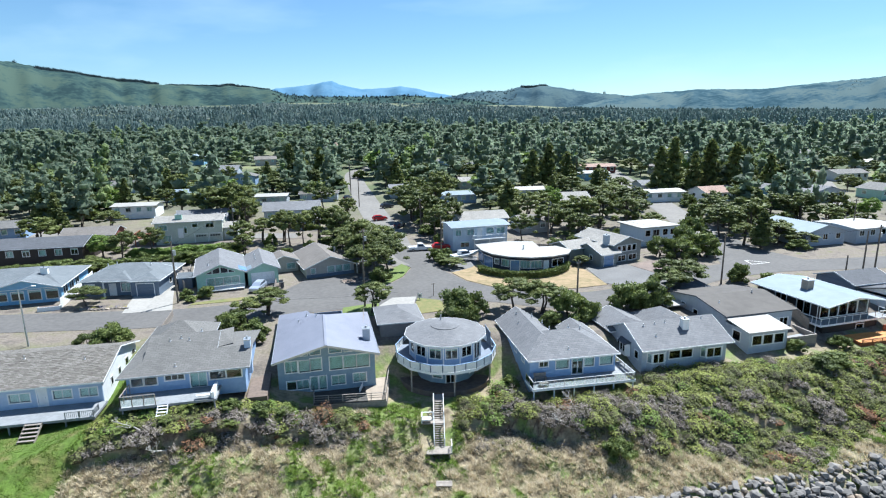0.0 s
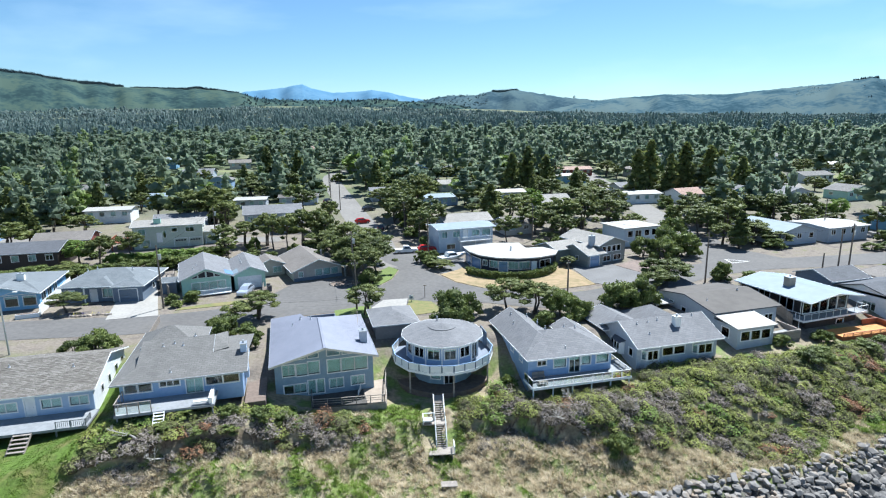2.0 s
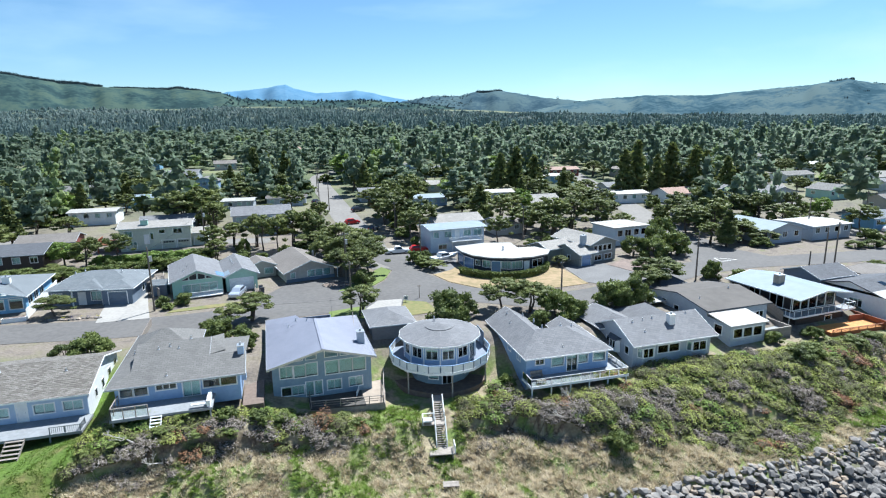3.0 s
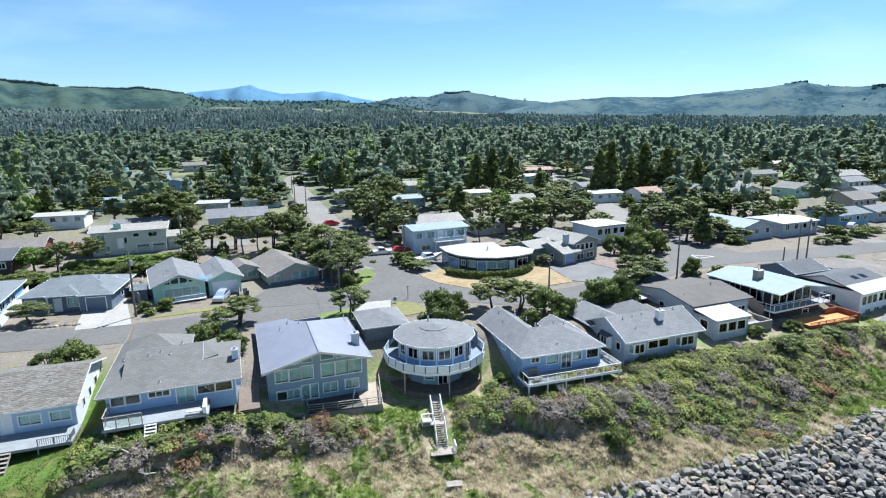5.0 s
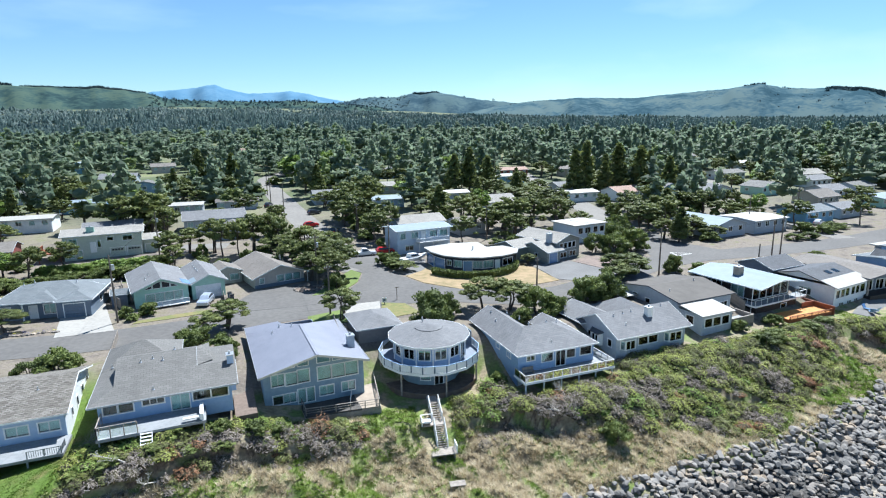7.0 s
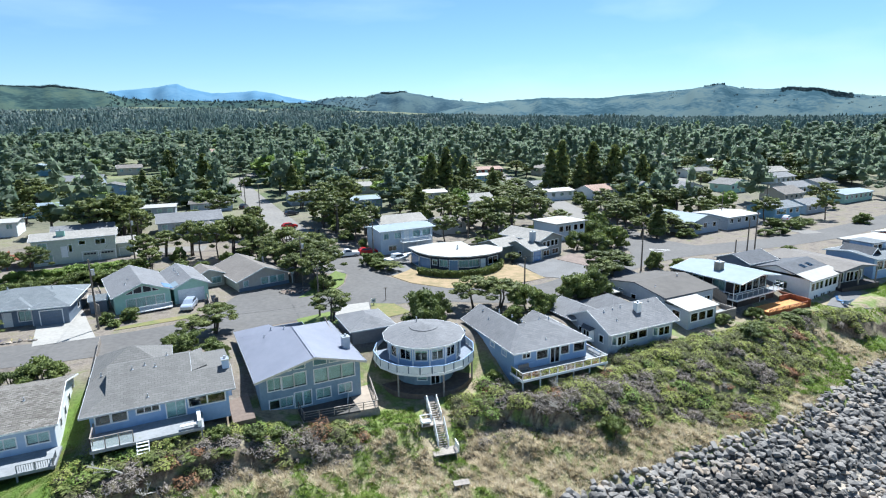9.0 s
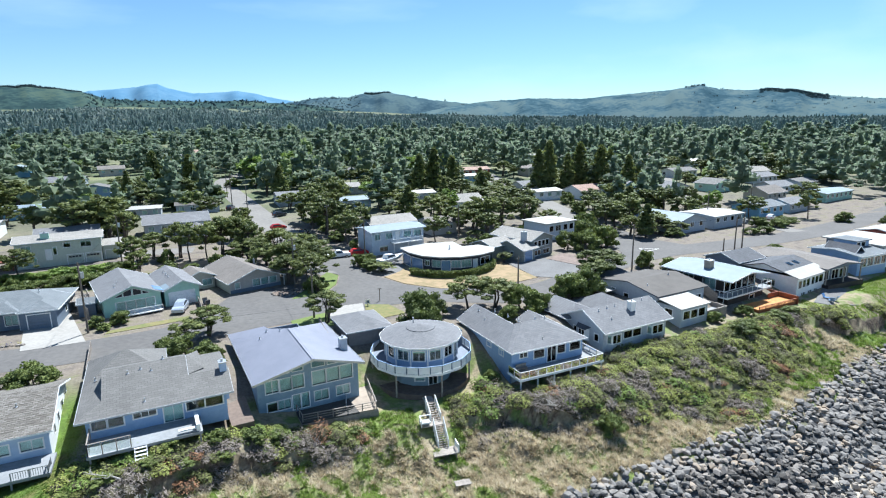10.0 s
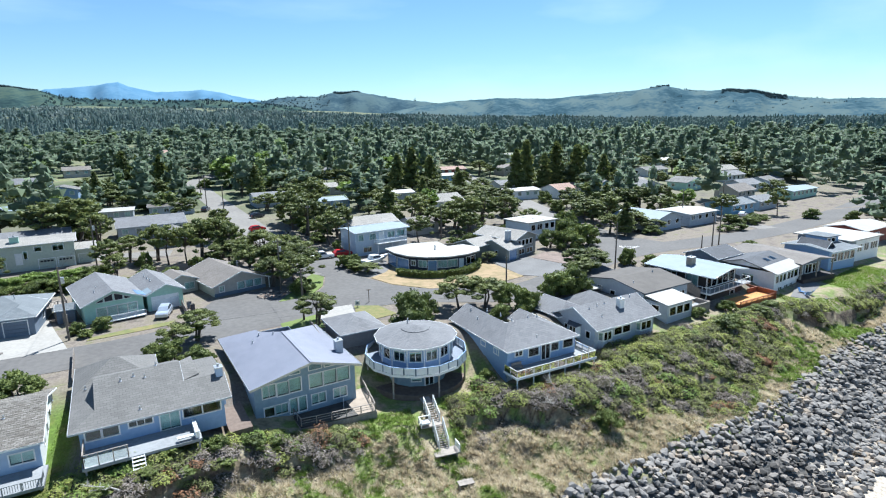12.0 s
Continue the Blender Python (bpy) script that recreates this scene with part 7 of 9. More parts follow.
def boat():
    E = new("motor_boat")
    E.matrix_world = pose(7.3, 120.2, gz(7.3, 120.2) + 0.06, 0, 0, 28)
    tagged(E, "white cabin motor boat on a road trailer", "boat")
    bm = bmesh.new()
    rows = []
    for i, (x, hw, zb) in enumerate(((-3.0, 1.05, 0.75), (-1.5, 1.15, 0.7), (0.5, 1.15, 0.7), (2.0, 0.9, 0.8), (3.0, 0.45, 1.05), (3.7, 0.05, 1.5))):
        zt = 1.6 + 0.12 * max(0, x)
        rows.append([bm.verts.new(p) for p in ((x, -hw, zt), (x, -hw * 0.85, (zb + zt) / 2), (x, 0, zb), (x, hw * 0.85, (zb + zt) / 2), (x, hw, zt))])
    for a, b in zip(rows, rows[1:]):
        for k in range(4):
            bm.faces.new((a[k], b[k], b[k + 1], a[k + 1]))
        bm.faces.new((a[4], b[4], b[0], a[0]))
    bm.faces.new(rows[0])
    bm.faces.new(rows[-1][::-1])
    bmesh.ops.recalc_face_normals(bm, faces=bm.faces)
    part("hull", bm, M["car_white"], E)
    bm = bmesh.new()
    profile_body(bm, [(1.4, 1.65), (0.7, 2.4), (-1.2, 2.5), (-1.4, 1.65)], 1.7, top_in=0.15)
    part("cabin", bm, M["car_white"], E)
    bm = bmesh.new()
    profile_body(bm, [(1.25, 1.85), (0.75, 2.3), (-1.0, 2.36), (-1.2, 1.85)], 1.74, top_in=0.14)
    part("cabin_windows", bm, M["car_dark"], E)
    bm = bmesh.new()
    beam(bm, (-3.0, -1.08, 1.35), (2.0, -1.0, 1.5), 0.03, 0.1)
    part("stripe", bm, M["car_dark"], E)
    for y in (-0.9, 0.9):
        bm = bmesh.new()
        beam(bm, (-2.6, y, 0.5), (3.2, y * 0.4, 0.5), 0.1, 0.12)
        part("trailer_rail", bm, M["steel"], E)
        bm = bmesh.new()
        tube(bm, (-0.8, y * 1.25 - 0.1, 0.33), (-0.8, y * 1.25 + 0.1, 0.33), 0.33, 0.33, 14)
        part("wheel", bm, M["rubber"], E)
    for x in (-2.2, 1.6):
        part("bunk", boxed(x - 0.1, x + 0.1, -0.9, 0.9, 0.5, 0.95), M["steel"], E)


boat()


# ---- poles, lamps, signs, wires ----
def utility_pole(x, y, h, arm=0.0, az=0.0, transformer=False):
    E = new("utility_pole")
    E.matrix_world = pose(x, y, gz(x, y), 0, 0, az)
    tagged(E, "weathered wooden utility pole with crossarm", "pole", "street utility poles")
    bm = bmesh.new()
    tube(bm, (0, 0, -0.5), (0, 0, h), 0.17, 0.11, 10)
    part("shaft", bm, M["pole"], E)
    if arm:
        part("crossarm", boxed(-arm / 2, arm / 2, -0.06, 0.06, h - 0.6, h - 0.46), M["pole"], E)
        for k in (-0.46, -0.2, 0.2, 0.46):
            bm = bmesh.new()
            tube(bm, (arm * k, 0, h - 0.46), (arm * k, 0, h - 0.25), 0.05, 0.03, 6)
            part("insulator", bm, M["steel"], E)
    if transformer:
        bm = bmesh.new()
        tube(bm, (0.35, 0, h - 2.4), (0.35, 0, h - 1.5), 0.24, 0.24, 12)
        part("transformer", bm, M["steel"], E)
    return E


POLES = [(-43.4, 94.9, 10.8, 0, 0, True), (-11.0, 90.6, 8.2, 1.2, 20, False), (-13.0, 109.3, 9.6, 1.6, 20, True), (52.8, 98.8, 9.4, 0, 0, False), (24.8, 92.6, 6.6, 0.9, 30, False),
         (81.0, 101.5, 8.8, 0, 0, False), (84.5, 103.0, 9.6, 1.8, 30, True), (77.0, 100.5, 4.5, 0, 0, False), (-29.5, 215, 11, 1.6, 15, False), (-23.5, 190, 10, 0, 0, False), (-48.5, 140, 11, 0, 0, True),
         (-32, 232, 10, 1.6, 15, False), (2.4, 122.5, 9.6, 0, 0, False), (30, 141, 9, 0, 0, False), (60.5, 232, 11, 1.6, 0, False), (108, 140, 9, 1.6, 20, False), (130, 146, 9.5, 1.6, 20, False), (-2.5, 152, 9, 1.2, 10, False)]
for p in POLES:
    utility_pole(*p)


def wire(pts, sag=0.6):
    cu = bpy.data.curves.new("overhead_wire", "CURVE")
    cu.dimensions, cu.bevel_depth, cu.bevel_resolution = "3D", 0.018, 1
    for a, b in zip(pts, pts[1:]):
        a, b = Vector(a), Vector(b)
        s = cu.splines.new("POLY")
        s.points.add(12)
        for i in range(13):
            t = i / 12
            p = a.lerp(b, t)
            s.points[i].co = (p.x, p.y, p.z - sag * 4 * t * (1 - t), 1)
    cu.materials.append(M["rubber"])
    tagged(new("overhead_wire", cu), "thin black overhead wire between poles", "wire")


wire([(-11, 90.6, 7.7), (-13, 109.3, 8.8), (2.4, 122.5, 9.2)])
wire([(24.8, 92.6, 6.4), (52.8, 98.8, 8.6), (84.5, 103, 9.2)])
wire([(52.8, 98.8, 8.9), (30, 141, 9)])
wire([(-43.4, 94.9, 10.3), (-48.5, 140, 10.6)])


def street_lamp(x, y, h):
    E = new("street_lamp")
    E.matrix_world = pose(x, y, gz(x, y), 0, 0, 0)
    tagged(E, "grey steel street lamp with a short arm", "street lamp")
    bm = bmesh.new()
    tube(bm, (0, 0, -0.3), (0, 0, h), 0.13, 0.08, 10)
    part("mast", bm, M["steel"], E)
    bm = bmesh.new()
    tube(bm, (0, 0, h - 0.1), (1.5, 0.5, h + 0.35), 0.05, 0.04, 8)
    part("arm", bm, M["steel"], E)
    bm = bmesh.new()
    profile_body(bm, [(-0.3, 0.0), (0.35, 0.0), (0.3, 0.12), (-0.25, 0.16)], 0.25)
    o = part("lamp_head", bm, M["white"], E)
    o.location = (1.75, 0.55, h + 0.3)


street_lamp(-56.2, 76.6, 8.2)


def sign_post(x, y, h, board, label):
    E = new("sign_post")
    E.matrix_world = pose(x, y, gz(x, y), 0, 0, 0)
    tagged(E, label, "sign")
    part("post", boxed(-0.05, 0.05, -0.05, 0.05, -0.3, h), M["pole"], E)
    if board == "cross":
        part("crossbar", boxed(-0.35, 0.35, -0.04, 0.04, h - 0.15, h - 0.05), M["pole"], E)
    else:
        part("board", boxed(-0.4, 0.4, -0.08, -0.05, h - 0.8, h), M["white"], E)
        part("emblem", boxed(-0.22, 0.22, -0.084, -0.081, h - 0.62, h - 0.2), M["s_slate"], E)


sign_post(0.4, 95.6, 2.3, "cross", "wooden post with a short crossbar by the road")
sign_post(-2.0, 93.6, 1.2, "board", "small white yard sign with a dark square")


def lounger(x, y, rz):
    E = new("patio_chair")
    E.matrix_world = pose(x, y, gz(x, y) + 0.06, 0, 0, rz)
    tagged(E, "pale blue patio chair on gravel", "chair", "patio chairs")
    part("seat", boxed(-0.35, 0.5, -0.35, 0.35, 0.3, 0.38), M["car_blue"], E)
    bm = bmesh.new()
    beam(bm, (-0.35, 0, 0.38), (-0.7, 0, 1.0), 0.7, 0.06)
    part("backrest", bm, M["car_blue"], E)
    for a in (-0.3, 0.45):
        for b in (-0.3, 0.3):
            part("leg", boxed(a - 0.03, a + 0.03, b - 0.03, b + 0.03, 0, 0.3), M["car_blue"], E)


for x, y, r in ((77.8, 75.6, 60), (79.0, 76.0, 100), (78.5, 77.1, -80)):
    lounger(x, y, r)


def flower_bed(x, y, rz):
    """A row of border stones and flowering plants."""
    E = new("flower_bed")
    E.matrix_world = pose(x, y, gz(x, y), 0, 0, rz)
    tagged(E, "stone-edged bed of yellow and purple flowers by the street", "flower bed")
    rng = random.Random(4)
    for i in range(15):
        bm = bmesh.new()
        bmesh.ops.create_icosphere(bm, subdivisions=1, radius=rng.uniform(0.22, 0.36))
        for v in bm.verts:
            v.co = Vector((v.co.x * rng.uniform(0.9, 1.4), v.co.y * rng.uniform(0.8, 1.2), v.co.z * 0.6 + 0.1))
        o = part("stone", bm, M["rock2"] if i % 3 == 0 else M["rock"], E)
        o.location = (i * 0.62, 0.25 * math.sin(i * 0.7), 0)
        if i % 2:
            bm = bmesh.new()
            for k in range(40):
                a, r = rng.uniform(0, 6.28), 0.45 * math.sqrt(rng.random())
                p = Vector((r * math.cos(a), r * math.sin(a), rng.uniform(0.1, 0.4)))
                q = [p + Vector((rng.uniform(-0.09, 0.09), rng.uniform(-0.09, 0.09), rng.uniform(-0.04, 0.06))) for _ in range(3)]
                bm.faces.new([bm.verts.new(c) for c in q])
            f = part("flower_clump", bm, M["flower_y"] if i % 4 == 1 else M["flower_p"], E)
            f.location = (i * 0.62, 0.8, 0)


flower_bed(-59.5, 92.0, 3)


def stone_ring(x, y):
    E = new("stone_ring")
    E.matrix_world = pose(x, y, gz(x, y) + 0.06, 0, 0, 0)
    tagged(E, "rings of loose stones round a small planted bed", "stones")
    rng = random.Random(9)
    for R, n in ((2.6, 26), (1.4, 14)):
        for i in range(n):
            a = 6.2832 * i / n
            bm = bmesh.new()
            bmesh.ops.create_icosphere(bm, subdivisions=1, radius=rng.uniform(0.16, 0.27))
            for v in bm.verts:
                v.co = Vector((v.co.x * rng.uniform(0.9, 1.3), v.co.y * rng.uniform(0.8, 1.2), v.co.z * 0.7 + 0.06))
            o = part("stone", bm, M["rock2"] if i % 4 == 0 else M["rock"], E)
            o.location = (R * math.cos(a), R * 0.72 * math.sin(a), 0)
    bm = bmesh.new()
    prism(bm, [(2.5 * math.cos(6.2832 * k / 24), 1.8 * math.sin(6.2832 * k / 24)) for k in range(24)], -0.1, 0.03)
    part("bed", bm, M["soilpatio"], E)


stone_ring(-14.6, 106.2)


def road_marks():
    """White lane triangle at the junction."""
    pts = [(66.5, 115.5), (70.5, 113.2), (66.2, 112.2)]
    for i in range(3):
        (xa, ya), (xb, yb) = pts[i], pts[(i + 1) % 3]
        bm = bmesh.new()
        beam(bm, (xa, ya, gz(xa, ya) + 0.06), (xb, yb, gz(xb, yb) + 0.06), 0.22, 0.012)
        me = bpy.data.meshes.new("road_marking")
        bm.to_mesh(me)
        bm.free()
        me.materials.append(M["paint"])
        setting("road_marking", me, "worn white paint line on the asphalt junction", "marking")


road_marks()


def planter(x, y, rz):
    E = new("planter")
    E.matrix_world = pose(x, y, gz(x, y), 0, 0, rz)
    tagged(E, "low white planter box with a bristly plant", "planter")
    part("box", boxed(-1.6, 1.6, -0.5, 0.5, -0.2, 0.7), M["s_white"], E)
    part("soil", boxed(-1.5, 1.5, -0.42, 0.42, 0.6, 0.72), M["soilpatio"], E)


planter(-63.6, 92.6, 18)


def refuse_bin(x, y, rz, mat):
    E = new("wheelie_bin")
    E.matrix_world = pose(x, y, gz(x, y) + 0.06, 0, 0, rz)
    tagged(E, "plastic wheelie bin standing beside the garage", "bin")
    bm = bmesh.new()
    profile_body(bm, [(-0.28, 0.05), (0.28, 0.05), (0.34, 1.0), (-0.34, 1.0)], 0.58)
    part("body", bm, mat, E)
    part("lid", boxed(-0.37, 0.37, -0.32, 0.32, 1.0, 1.06), M["rubber"], E)


refuse_bin(-28.2, 104.2, 20, M["s_slate"])
refuse_bin(-27.6, 102.6, 25, M["car_dark"])


# ---- trees ----
def icosa():
    bm = bmesh.new()
    bmesh.ops.create_icosphere(bm, subdivisions=1, radius=1)
    t = np.array([[v.co[:] for v in f.verts] for f in bm.faces])
    bm.free()
    return t


ICO = icosa()


def leaf_tris(rng, pts, size, up=0.5, aspect=1.0):
    """One small triangle at each point, turned at random, leaning upwards."""
    n = len(pts)
    nr = rng.normal(size=(n, 3))
    nr /= np.linalg.norm(nr, axis=1, keepdims=True)
    nr[:, 2] += up
    nr /= np.linalg.norm(nr, axis=1, keepdims=True)
    a = np.cross(nr, rng.normal(size=(n, 3)))
    a /= np.linalg.norm(a, axis=1, keepdims=True)
    b = np.cross(nr, a)
    s = (np.asarray(size) * rng.uniform(0.6, 1.3, n))[:, None]
    return np.stack([pts - a * s * 0.6 * aspect - b * s * 0.4, pts + a * s * 0.6 * aspect - b * s * 0.4, pts + b * s * 0.75], 1)


def crown_tris(rng, clumps, per, size, core=0.72, up=0.5):
    """Clumps (centre, radii): leaves over a lumpy dark core."""
    out = []
    for c, r in clumps:
        d = rng.normal(size=(per, 3))
        d /= np.linalg.norm(d, axis=1, keepdims=True)
        d[:, 2] = np.where(d[:, 2] < -0.35, -d[:, 2] * 0.5, d[:, 2])
        rad = rng.uniform(0.72, 1.12, (per, 1))
        out.append(leaf_tris(rng, np.asarray(c) + d * rad * np.asarray(r), size, up))
        jit = 1 + 0.25 * np.sin(ICO * 3.1 + rng.uniform(0, 6, 3))
        out.append(ICO * jit * np.asarray(r) * core + np.asarray(c))
    return np.concatenate(out)


TREES = {}


def tree_meshes(kind, v, far=False):
    """The trunk and crown meshes of a kind of tree, about 10 m high (shrubs 3 m)."""
    if (kind, v, far) in TREES:
        return TREES[kind, v, far]
    q, g = (0.24, 1.8) if far else (1.0, 1.0)
    rng = np.random.RandomState(sum(map(ord, kind)) * 7 + v)
    clumps = []
    trunk = bmesh.new()
    if kind == "pine":
        # several crooked stems leaning inland, flat pads of needles on the limbs
        stems = []
        for k in range(1 if v == 0 else 2 + v % 2):
            foot = rng.uniform(-0.5, 0.5, 2) * (k > 0)
            knee = foot + rng.uniform(-0.7, 0.7, 2)
            head = np.array((rng.uniform(-1.2, 1.2), rng.uniform(0.2, 1.6)))
            tube(trunk, (*foot, -0.4), (*knee, 3.4), 0.24, 0.17)
            tube(trunk, (*knee, 3.4), (*head, 8.3), 0.17, 0.06)
            stems.append((knee, head))
        for i in range(36):
            a = i * 2.4 + rng.uniform(-0.4, 0.4)
            rr = 3.7 * math.sqrt((i + 0.6) / 36) * rng.uniform(0.85, 1.12)
            drop = rng.choice((0.0, 0.3, 1.0, 1.9, 2.8))
            c = (rr * math.cos(a), 0.5 + rr * math.sin(a), 9.2 - 0.17 * rr * rr - drop + rng.uniform(-0.35, 0.35))
            s = rng.uniform(0.65, 1.1)
            clumps.append((c, (1.12 * s, 1.12 * s, 0.8 * s)))
            if i % 3 == 0:
                knee, head = stems[i % len(stems)]
                u = rng.uniform(0.1, 0.7)
                f = knee + (head - knee) * u
                tube(trunk, (*f, 3.4 + 4.9 * u), (c[0], c[1], c[2] - 0.15), 0.09, 0.035, 5)
        tris = crown_tris(rng, clumps, int(110 * q), 0.25 * g, 0.8, 0.6)
        mats = ("bark", "pine")
    elif kind == "bush":
        for k in range(3):
            a = rng.uniform(0, 6.28)
            tube(trunk, (0.3 * math.cos(a), 0.3 * math.sin(a), -0.3), (1.3 * math.cos(a), 1.3 * math.sin(a), 1.8), 0.14, 0.06, 6)
        for i in range(34):
            a, h = rng.uniform(0, 6.28), rng.uniform(0, 1)
            rr = 2.6 * math.sqrt(rng.uniform(0.05, 1)) * (1 - 0.55 * h * h)
            s = rng.uniform(0.6, 1.15)
            clumps.append(((rr * math.cos(a), rr * math.sin(a), 0.4 + 2.2 * h), (0.8 * s, 0.8 * s, 0.5 * s)))
        tris = crown_tris(rng, clumps, int(120 * q), 0.19 * g, 0.78, 0.7)
        mats = ("bark", "bushleaf")
    elif kind == "spruce":
        tube(trunk, (0, 0, -0.4), (0, 0, 9.5), 0.25, 0.05)
        for i in range(34):
            h = (i + 0.5) / 34
            a = i * 2.4 + rng.uniform(-0.5, 0.5)
            rr = 2.6 * (1 - h) ** 0.8 * rng.uniform(0.35, 1)
            s = 0.45 + 0.85 * (1 - h)
            clumps.append(((rr * math.cos(a), rr * math.sin(a), 1.6 + 8.2 * h), (1.0 * s, 1.0 * s, 0.7 * s)))
        tris = crown_tris(rng, clumps, int(80 * q), 0.34 * g)
        mats = ("bark", "pine")
    else:
        tube(trunk, (0, 0, -0.4), (0.1, 0, 5), 0.22, 0.1)
        for k in range(4):
            a = rng.uniform(0, 6.28)
            tube(trunk, (0, 0, 2.5), (1.8 * math.cos(a), 1.8 * math.sin(a), 5.5), 0.12, 0.04, 5)
        for i in range(32):
            d = rng.normal(size=3)
            d /= np.linalg.norm(d)
            rr = rng.uniform(0.3, 1) ** 0.5
            s = rng.uniform(0.7, 1.2)
            clumps.append(((2.5 * rr * d[0], 2.5 * rr * d[1], 5.4 + 3.2 * rr * d[2]), (1.0 * s, 1.0 * s, 0.9 * s)))
        tris = crown_tris(rng, clumps, int(80 * q), 0.34 * g, 0.6)
        mats = ("bark", "brightleaf")
    tm = bpy.data.meshes.new("trunk")
    trunk.to_mesh(tm)
    trunk.free()
    tm.materials.append(M[mats[0]])
    TREES[kind, v, far] = (tm, tri_mesh("crown", tris, M[mats[1]]))
    return TREES[kind, v, far]


WORDS = {"pine": ("pine_tree", "wind-shaped dark green shore pine", "tree"), "bush": ("shrub", "dense rounded dark green coastal shrub", "shrub"),
         "spruce": ("spruce_tree", "tall dark conical spruce", "tree"), "leafy": ("leafy_tree", "rounded light green broadleaf tree in leaf", "tree")}
trng = random.Random(11)


def plant(kind, x, y, r, h, v=None):
    """A tree with the crown radius and height given."""
    name, label, cat = WORDS[kind]
    tm, cm = tree_meshes(kind, trng.randrange(4) if v is None else v, y > 132 or r < 1.6)
    E = new(name)
    r0, h0 = {"pine": (4.2, 10), "bush": (3.0, 3.1), "spruce": (3.0, 10.3), "leafy": (3.2, 9.4)}[kind]
    E.matrix_world = pose(x, y, gz(x, y), 0, 0, trng.uniform(-50, 50) if kind == "pine" else trng.uniform(0, 360)) @ Matrix.Diagonal((r / r0, r / r0, h / h0, 1))
    tagged(E, label, cat)
    part("trunk", tm, None, E)
    part("crown", cm, None, E)
    return E


